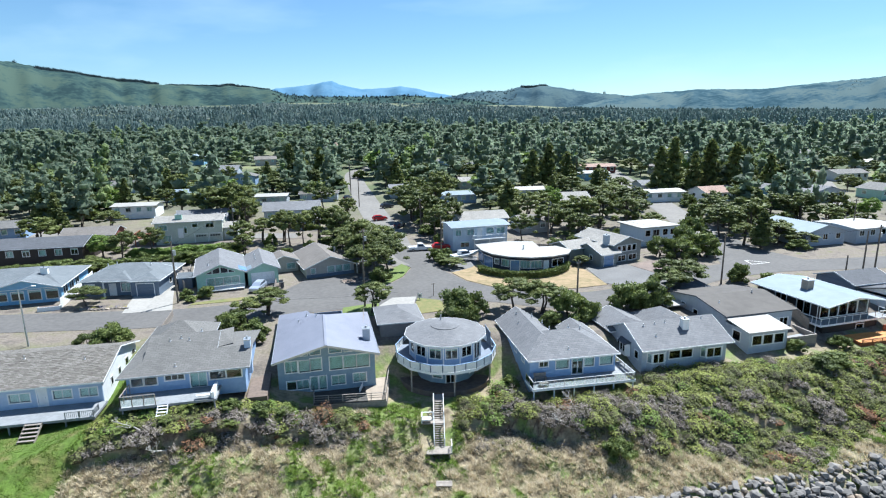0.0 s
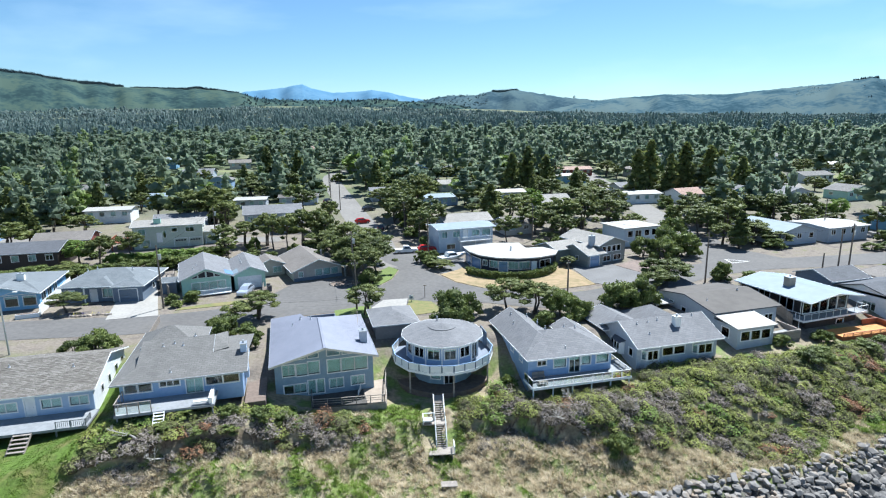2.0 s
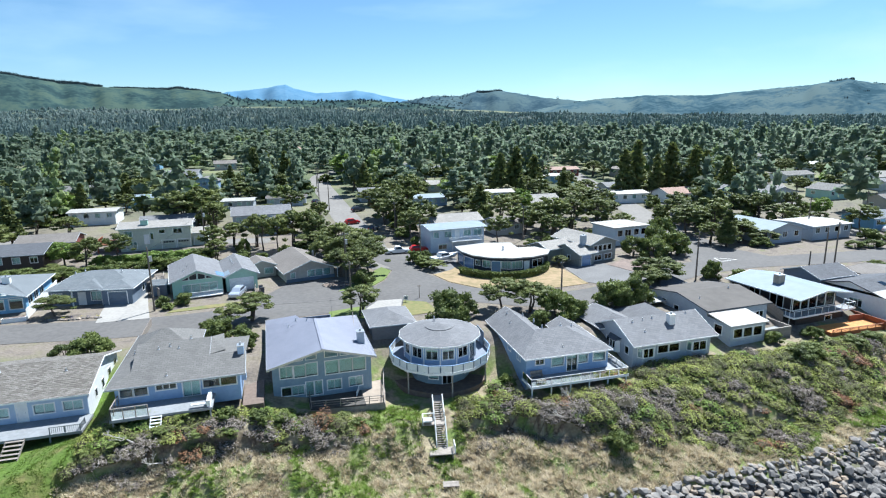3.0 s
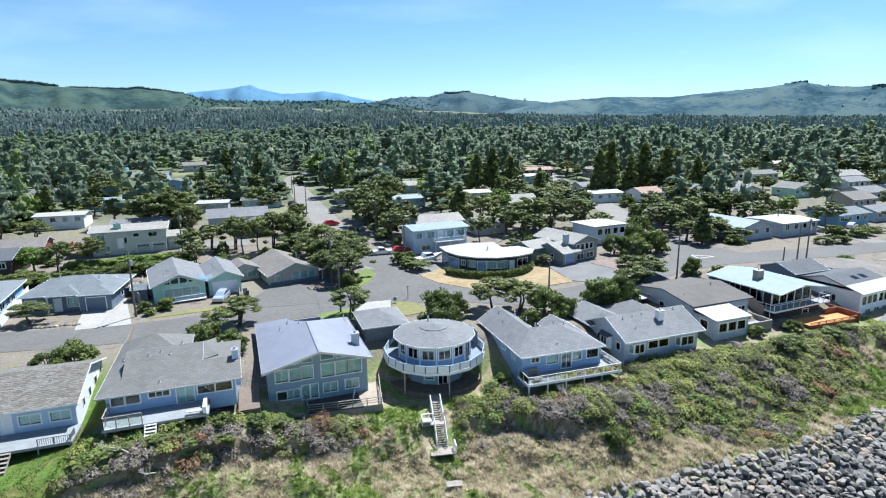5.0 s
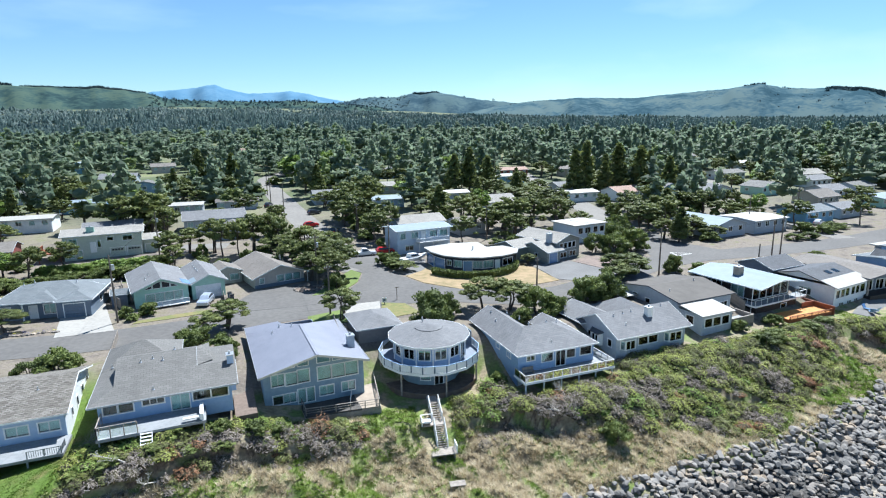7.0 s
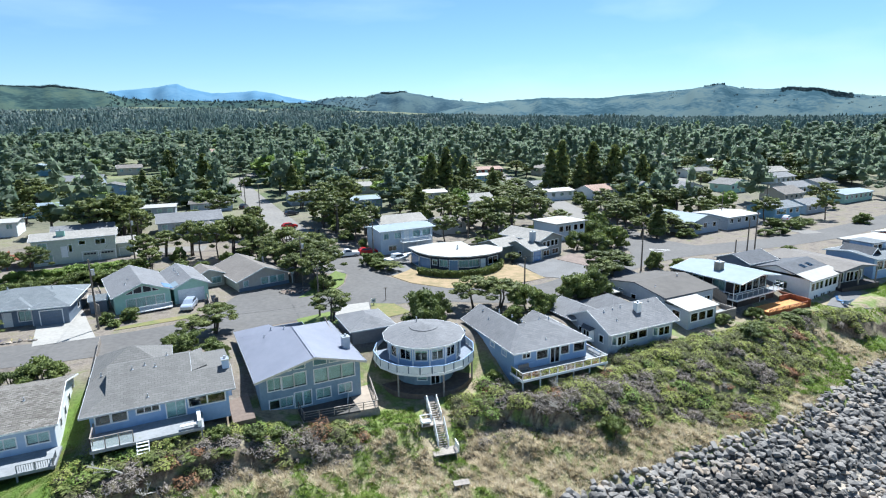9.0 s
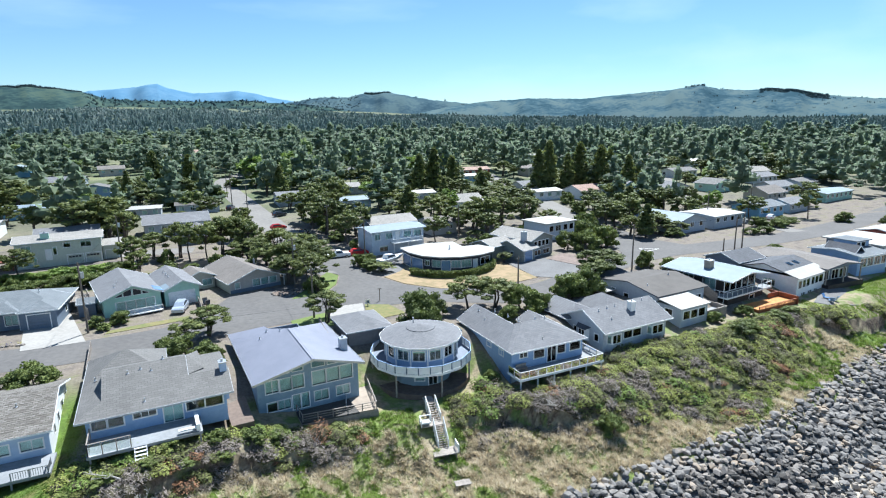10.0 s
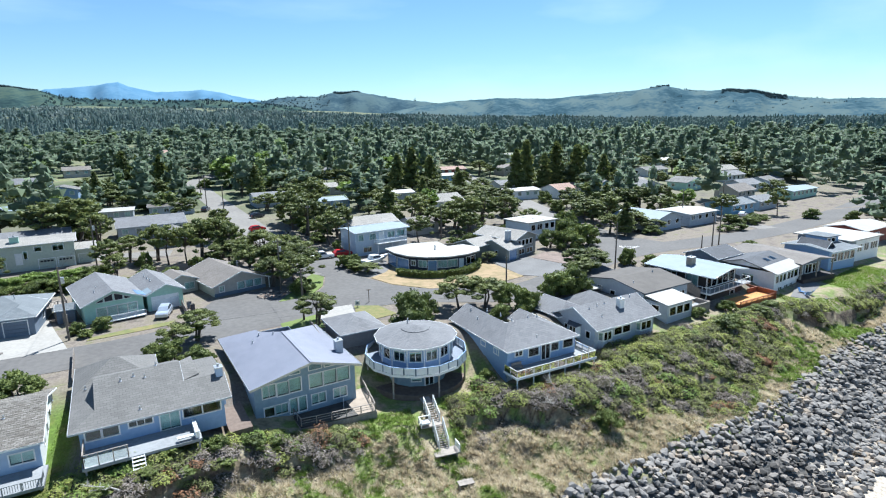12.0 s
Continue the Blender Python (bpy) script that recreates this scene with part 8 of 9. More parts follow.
NEAR = [("bush", -43.6, 75.2, 3.2, 3.4), ("bush", -46.6, 74.6, 2.2, 2.4), ("pine", -26.0, 87.4, 2.6, 4.6), ("bush", -28.6, 80.4, 2.6, 3.0), ("bush", -31.0, 82.2, 2.0, 2.4), ("bush", -25.4, 78.6, 2.2, 2.6), ("pine", -28.4, 84.6, 2.2, 3.6), ("bush", -24.6, 75.4, 1.7, 2.0),
        ("pine", -9.2, 87.6, 2.6, 5.0), ("bush", 3.6, 82.6, 4.0, 5.4), ("bush", 6.4, 84.6, 2.8, 4.2), ("pine", 13.2, 86.4, 3.2, 5.4), ("pine", 17.4, 85.4, 3.0, 5.2), ("bush", 21.2, 83.0, 3.4, 4.6), ("bush", 17.4, 79.4, 2.0, 2.6), ("bush", 24.0, 81.6, 2.4, 3.2),
        ("bush", 31.0, 85.6, 4.0, 5.0), ("bush", 35.4, 87.6, 3.4, 5.0), ("pine", 43.8, 95.4, 3.6, 5.8), ("pine", 40.2, 92.6, 2.8, 5.0), ("bush", 56.6, 99.6, 2.4, 3.8), ("bush", 60.4, 97.2, 2.2, 2.6),
        ("pine", -10.4, 107.4, 3.2, 6.8), ("bush", -9.6, 104.8, 2.6, 3.4), ("pine", -8.6, 112.8, 3.2, 7.2), ("pine", -12.8, 117.4, 3.6, 8), ("pine", -15.4, 127, 4.0, 8.5), ("pine", -10, 122, 3.6, 8), ("pine", -18.4, 121, 3.2, 7), ("pine", -14, 112, 2.8, 6),
        ("pine", -34.4, 138, 3.6, 9), ("pine", -30.6, 136, 3.4, 9.4), ("pine", -27.6, 140, 3.8, 10), ("pine", -23.6, 141, 3.6, 9.6), ("pine", -21.6, 136.5, 3.4, 9), ("pine", -37, 143, 3.4, 8.4),
        ("pine", -65, 168, 6, 11), ("pine", -58, 170, 6, 11.5), ("pine", -2, 157, 5.6, 10.5), ("pine", -5.2, 166, 5, 11), ("pine", 4.6, 152, 5, 9.6), ("pine", 1.6, 144.5, 4, 8.6), ("pine", -3.4, 177, 5, 12), ("pine", 3, 186, 5, 12),
        ("pine", 28, 160, 4.6, 9), ("pine", 38, 152, 5, 9.4), ("pine", 32, 147, 4, 8), ("pine", 37, 139.5, 3.6, 7), ("pine", 23, 138.5, 3.6, 7), ("bush", 53.6, 117.6, 4, 5.4), ("bush", 59.4, 119, 4, 6), ("bush", 56.5, 123.5, 4, 6.4), ("bush", 50.4, 121, 3.2, 4.4),
        ("pine", 53, 150, 4.6, 9), ("pine", 46.6, 152, 4.4, 9), ("pine", 84.4, 133.4, 3.6, 5.6), ("pine", 82.0, 129.6, 3.4, 5.2), ("pine", 86.6, 126.6, 2.8, 3.6), ("bush", 84.0, 124.6, 2.6, 2.6), ("pine", 80.0, 150, 4.2, 7), ("pine", 77, 141, 4, 6.6), ("pine", 119.6, 135.6, 4.4, 7.6), ("bush", 114.6, 127.6, 3, 3.2), ("bush", 104, 119.6, 2.4, 1.8), ("bush", 108.4, 119.2, 2.8, 2.0), ("bush", 119.3, 125.4, 2.8, 2.6), ("bush", 123, 127.4, 3.2, 2.8), ("bush", 129, 129.6, 2.8, 1.6), ("bush", 143.4, 124.7, 3.0, 3.2), ("bush", 66.0, 138.4, 4.2, 6), ("pine", 98, 158, 4.4, 7.6),
        ("bush", 9.8, 67.8, 1.4, 2.0), ("bush", 19.9, 55.6, 2.1, 2.5), ("bush", -17.2, 60.8, 1.6, 1.6), ("bush", -19.6, 60.4, 1.4, 1.4), ("bush", -23.0, 60.6, 1.3, 1.3), ("bush", 50.6, 73.4, 1.6, 1.8), ("bush", 57.8, 74.6, 1.8, 2.0), ("bush", -42.8, 97.4, 1.5, 1.9), ("bush", -39.6, 98.0, 1.9, 2.2), ("bush", -41.6, 95.4, 1.3, 1.3), ("pine", -58.6, 94.4, 2.6, 3.4), ("bush", 1.0, 121.4, 2.2, 3), ("bush", 3.6, 123.4, 1.8, 2.4),
        ("spruce", 82, 199, 5, 18), ("spruce", 88, 203, 5.5, 21), ("spruce", 94, 199, 4.6, 16), ("spruce", 101, 202, 5.4, 20), ("spruce", 108, 198, 5.6, 19), ("spruce", 114, 201, 4.8, 17), ("spruce", 120, 197, 4.4, 15), ("spruce", 40, 218, 4.6, 16), ("spruce", 47, 222, 5, 18), ("spruce", 53, 217, 4.6, 15), ("spruce", -52, 236, 4.6, 17), ("spruce", -58, 242, 5, 18), ("spruce", -46, 245, 4.6, 16), ("leafy", -76, 131, 3.4, 6), ("leafy", -21.6, 262, 8, 14), ("leafy", -8, 268, 8, 15), ("leafy", 44, 250, 7, 13), ("leafy", 62, 262, 7, 13), ("bush", -41, 207, 6, 7), ("bush", -36, 222, 5, 6), ("bush", -31, 262, 4, 4),
        ("pine", -43.4, 131, 2.6, 5), ("bush", -47.4, 131.6, 3, 3), ("bush", -37.6, 127.6, 2.6, 2.4), ("bush", -33, 128.6, 2, 2), ("bush", -40.6, 121.6, 2.6, 2.4), ("bush", 29.4, 129.6, 2.6, 3), ("bush", 34.6, 132, 2.4, 3)]
for k, x, y, r, h in NEAR:
    plant(k, x, y, r * (1.22 if k == "pine" and y < 130 else 1), h)
for i in range(17):
    x = -88 + i * 2.6
    plant("bush", x + trng.uniform(-0.6, 0.6), 119.5 + 0.22 * (x + 70) + trng.uniform(-1.2, 1.2), 2.9, trng.uniform(2.2, 3.0))
FRESH = {}
for i in range(12):
    x = -68 + i * 1.9
    E = plant("bush", x, 130.5 + 0.24 * (x + 66) + trng.uniform(-0.8, 0.8), 2.6, 2.3)
    tagged(E, "clipped bright green shrub of a garden hedge", "shrub")
    for o in E.children:
        if o.name.startswith("crown"):
            o.data = FRESH.setdefault(o.data.name, o.data.copy())
            o.data.materials[0] = M["brightleaf"]

for i in range(17):
    x = -35.5 + i * 1.65
    yb, yf = float(np.interp(x, T_X, T_YB)), float(np.interp(x, T_X, T_YF))
    plant("bush", x, yb + (0.82 + 0.22 * (i % 2)) * (yf - yb) + trng.uniform(-0.2, 0.5), trng.uniform(0.8, 1.4), trng.uniform(0.5, 0.95))
for x, y, r, h in ((50.6, 68.2, 2.2, 1.8), (53.4, 69.4, 2.0, 1.6), (61.5, 71.5, 2.2, 1.6), (65, 72.5, 2, 1.6)):
    plant("bush", x, y, r, h)

# clear ground that trees keep off
KEEP = [(h[0] + h[3] / 2 - h[4] * 0.5 * math.sin(radians(h[2])), h[1] + h[4] / 2, max(h[3], h[4]) * 0.55 + 2.5) for h in HOUSES]
KEEP += [(-62, 146, 13), (12, 134, 9), (55, 135, 8), (40, 120, 9), (18, 117, 11), (-20, 116, 10), (-36, 109, 11), (-55, 105, 10), (-74, 101, 13), (-32, 126, 7)]
LANES = [((-3, 97), (-11, 150), 7), ((-11, 150), (-17, 176), 9), ((-17, 176), (-25, 214), 9), ((-25, 214), (-33, 254), 8), ((-33, 254), (-36, 284), 7), ((60, 108), (70, 150), 5.5), ((70, 150), (78, 205), 6), ((78, 205), (90, 300), 7),
         ((-35, 150), (-120, 160), 4.5), ((66, 110), (116, 115), 6), ((116, 115), (150, 125), 6), ((150, 125), (230, 158), 7), ((118, 118), (140, 190), 5), ((140, 190), (180, 260), 5)]


def clear(x, y, m=0.0):
    for cx, cy, r in KEEP:
        if (x - cx) ** 2 + (y - cy) ** 2 < (r + m) ** 2:
            return False
        if y < cy and cy - y < 24 and abs((x - cx) - (y - cy) * cx / max(cy, 1)) < r * 0.62 and trng.random() < (0.93 if cy < 215 else 0.75):
            return False
    p = Vector((x, y))
    for a, b, w in LANES:
        a, b = Vector(a), Vector(b)
        t = max(0, min(1, (p - a).dot(b - a) / (b - a).length_squared))
        if (p - a - (b - a) * t).length < w + m:
            return False
    return True


placed = [(n[1], n[2]) for n in NEAR]
count = 0
while count < 310:
    y = 122 + 140 * trng.random() ** 0.85
    x = trng.uniform(-0.82 * y - 10, 1.12 * y + 8)
    if y < 140 and -60 < x < 70 and trng.random() < 0.5:
        continue
    if not clear(x, y) or any((x - a) ** 2 + (y - b) ** 2 < 16 for a, b in placed):
        continue
    placed.append((x, y))
    count += 1
    k = trng.random()
    if k < 0.74:
        plant("pine", x, y, trng.uniform(3.0, 5.4), trng.uniform(5.5, 9.5))
    elif k < 0.86:
        plant("bush", x, y, trng.uniform(2.4, 4.2), trng.uniform(2.6, 5))
    elif k < 0.94:
        plant("spruce", x, y, trng.uniform(2.6, 4.2), trng.uniform(8, 13))
    else:
        plant("leafy", x, y, trng.uniform(3, 5), trng.uniform(6, 9))


yards = 0
while yards < 130:
    x, y = trng.uniform(-80, 190), trng.uniform(97, 190)
    if not clear(x, y, 0.8) or abs(y - float(np.interp(x, [-59, -42, -30, -16, 0, 10, 20, 30, 40, 52, 66, 85, 116, 150, 230], [86.6, 87.2, 89.8, 93.5, 97, 96.2, 92, 92, 97, 105, 110, 111.2, 115, 125, 158]))) < 7.5:
        continue
    if (-30 < x < -2 and y < 112) or (2 < x < 57 and y < 113) or (-54 < x < -41 and y < 101) or (55 < x < 82 and y < 138) or (x > 96 and y < 114) or any((x - a) ** 2 + (y - b) ** 2 < 5 for a, b in placed):
        continue
    placed.append((x, y))
    yards += 1
    plant("bush" if trng.random() < 0.85 else "pine", x, y, trng.uniform(1.3, 2.8), trng.uniform(1.4, 3.6))


# ---- far woods, joined ----
def wood_templates():
    out = []
    for v in range(8):
        rng = np.random.RandomState(50 + v)
        cl = []
        if v < 4:
            for i in range(8):
                h = (i + 0.5) / 8
                a = i * 2.4 + rng.uniform(-0.5, 0.5)
                rr = 0.34 * (1 - h) * rng.uniform(0.5, 1.1)
                s = 0.11 + 0.17 * (1 - h)
                cl.append(((rr * math.cos(a), rr * math.sin(a), 0.2 + 0.76 * h), (s, s, 0.085)))
        else:
            for i in range(9):
                a = rng.uniform(0, 6.28)
                h = rng.uniform(0.4, 0.96)
                rr = 0.4 * math.sqrt(rng.uniform()) * (1.3 - h)
                s = rng.uniform(0.12, 0.21)
                cl.append(((rr * math.cos(a), rr * math.sin(a), h - 0.06), (s, s, 0.08)))
        t = crown_tris(rng, cl, 9, 0.1, 0.85, 0.8)
        out.append(t)
    return out


TEMPL = wood_templates()
OCTA = np.array([[(1, 0, 0), (0, 1, 0), (0, 0, 1)], [(0, 1, 0), (-1, 0, 0), (0, 0, 1)], [(-1, 0, 0), (0, -1, 0), (0, 0, 1)], [(0, -1, 0), (1, 0, 0), (0, 0, 1)]], float)


def far_templates():
    out = []
    for v in range(8):
        rng = np.random.RandomState(90 + v)
        t = []
        for i in range(4):
            a, rr, top = i * 1.57 + rng.uniform(0, 1.2), rng.uniform(0.15, 0.42), rng.uniform(0.62, 1.0)
            c = np.array((rr * math.cos(a), rr * math.sin(a), 0))
            s = rng.uniform(0.13, 0.2)
            for z0, z1, k in ((0.1, 0.62, 1.0), (0.42, 1.0, 0.66)):
                t.append(OCTA * (s * k, s * k, (z1 - z0) * top) + c + (0, 0, z0 * top))
            h = rng.uniform(0.25, 0.85, (7, 1))
            d = rng.normal(size=(7, 2))
            d /= np.linalg.norm(d, axis=1, keepdims=True)
            t.append(leaf_tris(rng, np.concatenate([c[:2] + d * s * 0.9 * (1.05 - h), h * top], 1), 0.09))
        out.append(np.concatenate(t))
    return out


FAR_TEMPL = far_templates()
frng = np.random.RandomState(5)


def wood(name, spots, material, label, templ=None):
    """Trees at (x, y, z, width, height), joined into one mesh."""
    chunks = []
    for i, (x, y, z, w, h) in enumerate(spots):
        t = (templ or TEMPL)[frng.randint(8)]
        a = frng.uniform(0, 6.28)
        c, s = math.cos(a), math.sin(a)
        r = np.empty_like(t)
        r[..., 0] = (t[..., 0] * c - t[..., 1] * s) * w + x
        r[..., 1] = (t[..., 0] * s + t[..., 1] * c) * w + y
        r[..., 2] = t[..., 2] * h + z
        chunks.append(r)
    ob = new(name, tri_mesh(name, np.concatenate(chunks), material))
    tagged(ob, label, "woodland", "", "stuff")


dark, light, distant = [], [], []
d = 190.0
while d < 2600:
    s = 5.0 + 0.0145 * d
    az = -44.0
    while az < 66:
        a = radians(az + frng.uniform(-0.5, 0.5) * math.degrees(s / d))
        dd = d + frng.uniform(-0.5, 0.5) * s
        x, y = dd * math.sin(a), dd * math.cos(a)
        az += math.degrees(s / d)
        if y < 235 and d < 300 and frng.rand() < 0.35:
            continue
        if d < 520 and not clear(x, y, 1.0):
            continue
        gap = wobble(np.array(x), np.array(y), 0.03, 8) + 0.5 * wobble(np.array(x), np.array(y), 0.008, 9)
        if gap > (0.55 if d < 330 else 0.85 if d < 480 else 1.15):
            continue
        h = ((9.0 if d < 450 else 8.0) + min(frng.gamma(2.0, 2.8 if d < 450 else 2.0), 11.0)) * (1 + 0.12 * min(d / 1000, 1.4))
        w = s * frng.uniform(0.8, 1.75)
        z = gz(x, y) - 0.5
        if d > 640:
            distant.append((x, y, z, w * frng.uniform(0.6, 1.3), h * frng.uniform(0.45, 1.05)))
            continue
        (light if frng.rand() < 0.04 or gap > 0.98 else dark).append((x, y, z, w, h * (0.75 if gap > 0.9 else 1)))
    d += s * 0.95
wood("far_woods", dark, M["forest"], "dark green conifer woods stretching to the hills")
wood("distant_woods", distant, M["hazy_forest"], "distant conifer woods below the hills, colour paled with haze", FAR_TEMPL)
wood("broadleaf_trees", light, M["forest_light"], "light green broadleaf trees scattered through the woods")


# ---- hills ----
# Slopes in three tones; the colours passed in already hold the distance haze.
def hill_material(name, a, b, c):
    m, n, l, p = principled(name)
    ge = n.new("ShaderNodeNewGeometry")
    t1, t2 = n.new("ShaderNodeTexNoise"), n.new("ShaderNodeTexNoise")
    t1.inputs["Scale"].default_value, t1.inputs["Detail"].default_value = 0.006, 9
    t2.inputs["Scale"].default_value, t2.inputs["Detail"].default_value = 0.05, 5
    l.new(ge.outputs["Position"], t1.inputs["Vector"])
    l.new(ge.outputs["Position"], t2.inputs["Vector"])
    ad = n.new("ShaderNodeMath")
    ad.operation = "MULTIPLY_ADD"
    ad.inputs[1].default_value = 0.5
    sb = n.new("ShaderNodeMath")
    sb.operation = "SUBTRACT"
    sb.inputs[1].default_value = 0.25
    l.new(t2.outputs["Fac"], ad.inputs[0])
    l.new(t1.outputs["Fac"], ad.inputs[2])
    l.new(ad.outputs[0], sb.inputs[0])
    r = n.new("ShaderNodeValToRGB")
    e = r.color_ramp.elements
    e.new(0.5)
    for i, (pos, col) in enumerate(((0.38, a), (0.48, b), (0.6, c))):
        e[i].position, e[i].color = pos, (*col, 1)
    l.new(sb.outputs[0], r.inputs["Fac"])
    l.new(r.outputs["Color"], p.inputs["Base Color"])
    p.inputs["Roughness"].default_value = 1.0
    p.inputs["Specular IOR Level"].default_value = 0.0
    return m


def hill(prof, D, depth, material, label, rough=0.05):
    """A range of hills whose skyline follows a few bearings and heights (degrees)."""
    az = np.arange(prof[0][0] - 3, prof[-1][0] + 3.01, 0.12)
    el = np.interp(az, [p[0] for p in prof], [p[1] for p in prof])
    rng = np.random.RandomState(int(D))
    bumps = np.convolve(rng.normal(size=len(az) + 4), np.ones(3) / 3, "same")[2:-2]
    K = 30
    dd, aa = np.meshgrid(D - depth * (1 - np.arange(K) / (K - 1)), np.radians(az), indexing="ij")
    relief = (wobble(dd * np.sin(aa), dd * np.cos(aa), 0.009, 17) + 0.5 * wobble(dd * np.sin(aa), dd * np.cos(aa), 0.022, 18)) * 8 * rough
    v, f = [], []
    for k in range(K):
        t = k / (K - 1)
        dist = D - depth * (1 - t)
        for i, a in enumerate(az):
            x, y = -9.7 + dist * math.sin(radians(a)), 2.6 + dist * math.cos(radians(a))
            top = 29 + D * math.tan(radians(el[i] + rough * bumps[i] * t ** 12))
            fold = 1 - 0.05 * (math.sin(a * 0.9 + 0.6 * math.sin(a * 2.3)) + 0.5 * math.sin(a * 2.7) + 1) * math.sin(math.pi * t)
            v.append((x, y, -20 + (top + 20) * math.sin(0.5 * math.pi * t) * fold + relief[k, i] * math.sin(math.pi * t)))
    n = len(az)
    for k in range(K - 1):
        for i in range(n - 1):
            f.append((k * n + i, k * n + i + 1, (k + 1) * n + i + 1, (k + 1) * n + i))
    me = bpy.data.meshes.new("hill")
    me.from_pydata(v, [], f)
    me.shade_smooth()
    me.materials.append(material)
    setting("backdrop_hills", me, label, "hills")


# green slopes toned bluish for the air in between
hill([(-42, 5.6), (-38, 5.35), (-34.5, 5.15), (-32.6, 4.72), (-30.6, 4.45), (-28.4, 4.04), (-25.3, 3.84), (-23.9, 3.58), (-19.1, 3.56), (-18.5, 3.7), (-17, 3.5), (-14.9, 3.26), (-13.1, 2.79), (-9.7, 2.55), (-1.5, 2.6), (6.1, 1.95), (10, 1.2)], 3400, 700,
     hill_material("hazed_wooded_hill", (0.026, 0.047, 0.05), (0.039, 0.068, 0.066), (0.062, 0.092, 0.075)), "wooded green hills with felled slopes")
# the mountains' blue is air haze put into the colour
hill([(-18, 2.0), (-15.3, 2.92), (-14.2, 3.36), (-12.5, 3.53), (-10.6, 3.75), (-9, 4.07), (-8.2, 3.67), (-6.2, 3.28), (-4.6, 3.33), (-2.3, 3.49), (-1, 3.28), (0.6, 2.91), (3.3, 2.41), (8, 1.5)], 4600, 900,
     hill_material("hazed_mountain", (0.085, 0.175, 0.27), (0.095, 0.19, 0.285), (0.11, 0.205, 0.3)), "distant mountains painted in blue haze", 0.02)
# haze is set into the middle and logged hills' colours too
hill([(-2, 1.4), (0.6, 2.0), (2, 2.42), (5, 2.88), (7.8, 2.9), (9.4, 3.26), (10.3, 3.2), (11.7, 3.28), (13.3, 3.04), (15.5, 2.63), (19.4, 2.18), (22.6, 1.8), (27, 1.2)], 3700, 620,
     hill_material("hazed_green_hill", (0.036, 0.065, 0.085), (0.055, 0.09, 0.11), (0.08, 0.12, 0.13)), "wooded hills in the middle distance, blue-green from painted haze", 0.04)
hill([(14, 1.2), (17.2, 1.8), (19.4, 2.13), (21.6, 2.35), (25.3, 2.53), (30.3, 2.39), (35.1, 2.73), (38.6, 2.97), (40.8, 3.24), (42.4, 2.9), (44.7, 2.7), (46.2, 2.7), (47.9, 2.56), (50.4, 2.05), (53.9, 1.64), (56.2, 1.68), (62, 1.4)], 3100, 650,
     hill_material("hazed_logged_hill", (0.036, 0.07, 0.09), (0.06, 0.103, 0.125), (0.098, 0.138, 0.142)), "logged hills paled by painted haze, with patches of wood", 0.035)


# rows of conifers left standing along the ridges
def ridge(name, D, depth, runs, prof, label):
    spots = []
    for a0, a1, n, rows, h in runs:
        for i in range(n):
            a = a0 + (a1 - a0) * (i + frng.uniform(-0.4, 0.4)) / n
            e = float(np.interp(a, [p[0] for p in prof], [p[1] for p in prof]))
            back = frng.uniform(0, rows)
            d = D - back
            fold = 1 - 0.05 * (math.sin(a * 0.9 + 0.6 * math.sin(a * 2.3)) + 0.5 * math.sin(a * 2.7) + 1) * math.sin(math.pi * (1 - back / depth))
            z = -20 + (49 + D * math.tan(radians(e))) * math.sin(0.5 * math.pi * (1 - back / depth)) * fold - 4
            spots.append((-9.7 + d * math.sin(radians(a)), 2.6 + d * math.cos(radians(a)), z, frng.uniform(11, 18), h * frng.uniform(0.6, 1.15)))
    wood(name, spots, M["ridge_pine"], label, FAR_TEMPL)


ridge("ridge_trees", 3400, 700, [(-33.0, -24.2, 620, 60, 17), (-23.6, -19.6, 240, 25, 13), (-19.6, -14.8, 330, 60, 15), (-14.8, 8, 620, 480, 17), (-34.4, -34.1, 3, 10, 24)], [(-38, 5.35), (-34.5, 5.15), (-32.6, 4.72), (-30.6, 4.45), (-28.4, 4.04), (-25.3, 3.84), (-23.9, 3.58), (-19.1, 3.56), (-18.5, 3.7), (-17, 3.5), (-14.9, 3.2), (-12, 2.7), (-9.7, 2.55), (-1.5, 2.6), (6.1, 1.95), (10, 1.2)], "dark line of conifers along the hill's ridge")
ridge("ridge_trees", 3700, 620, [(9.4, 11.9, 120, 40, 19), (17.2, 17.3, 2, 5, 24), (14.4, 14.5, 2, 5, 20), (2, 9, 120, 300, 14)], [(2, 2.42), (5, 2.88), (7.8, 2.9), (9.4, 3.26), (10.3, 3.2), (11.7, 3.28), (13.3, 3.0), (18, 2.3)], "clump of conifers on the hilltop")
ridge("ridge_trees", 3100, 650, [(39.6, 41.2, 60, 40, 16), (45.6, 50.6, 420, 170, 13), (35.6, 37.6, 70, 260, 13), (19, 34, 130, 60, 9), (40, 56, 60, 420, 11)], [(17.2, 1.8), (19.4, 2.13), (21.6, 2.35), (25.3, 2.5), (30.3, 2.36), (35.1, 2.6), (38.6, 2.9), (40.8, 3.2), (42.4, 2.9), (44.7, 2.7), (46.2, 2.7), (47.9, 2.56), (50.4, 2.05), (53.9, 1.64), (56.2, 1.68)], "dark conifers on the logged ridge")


# ---- bluff vegetation ----
vrng = np.random.RandomState(21)


def scatter(x0, x1, y0, y1, per):
    n = int((x1 - x0) * (y1 - y0) * per)
    return vrng.uniform(x0, x1, n), vrng.uniform(y0, y1, n)


def field(x):
    return (np.interp(x, T_X, t) for t in (T_YF, T_YB))


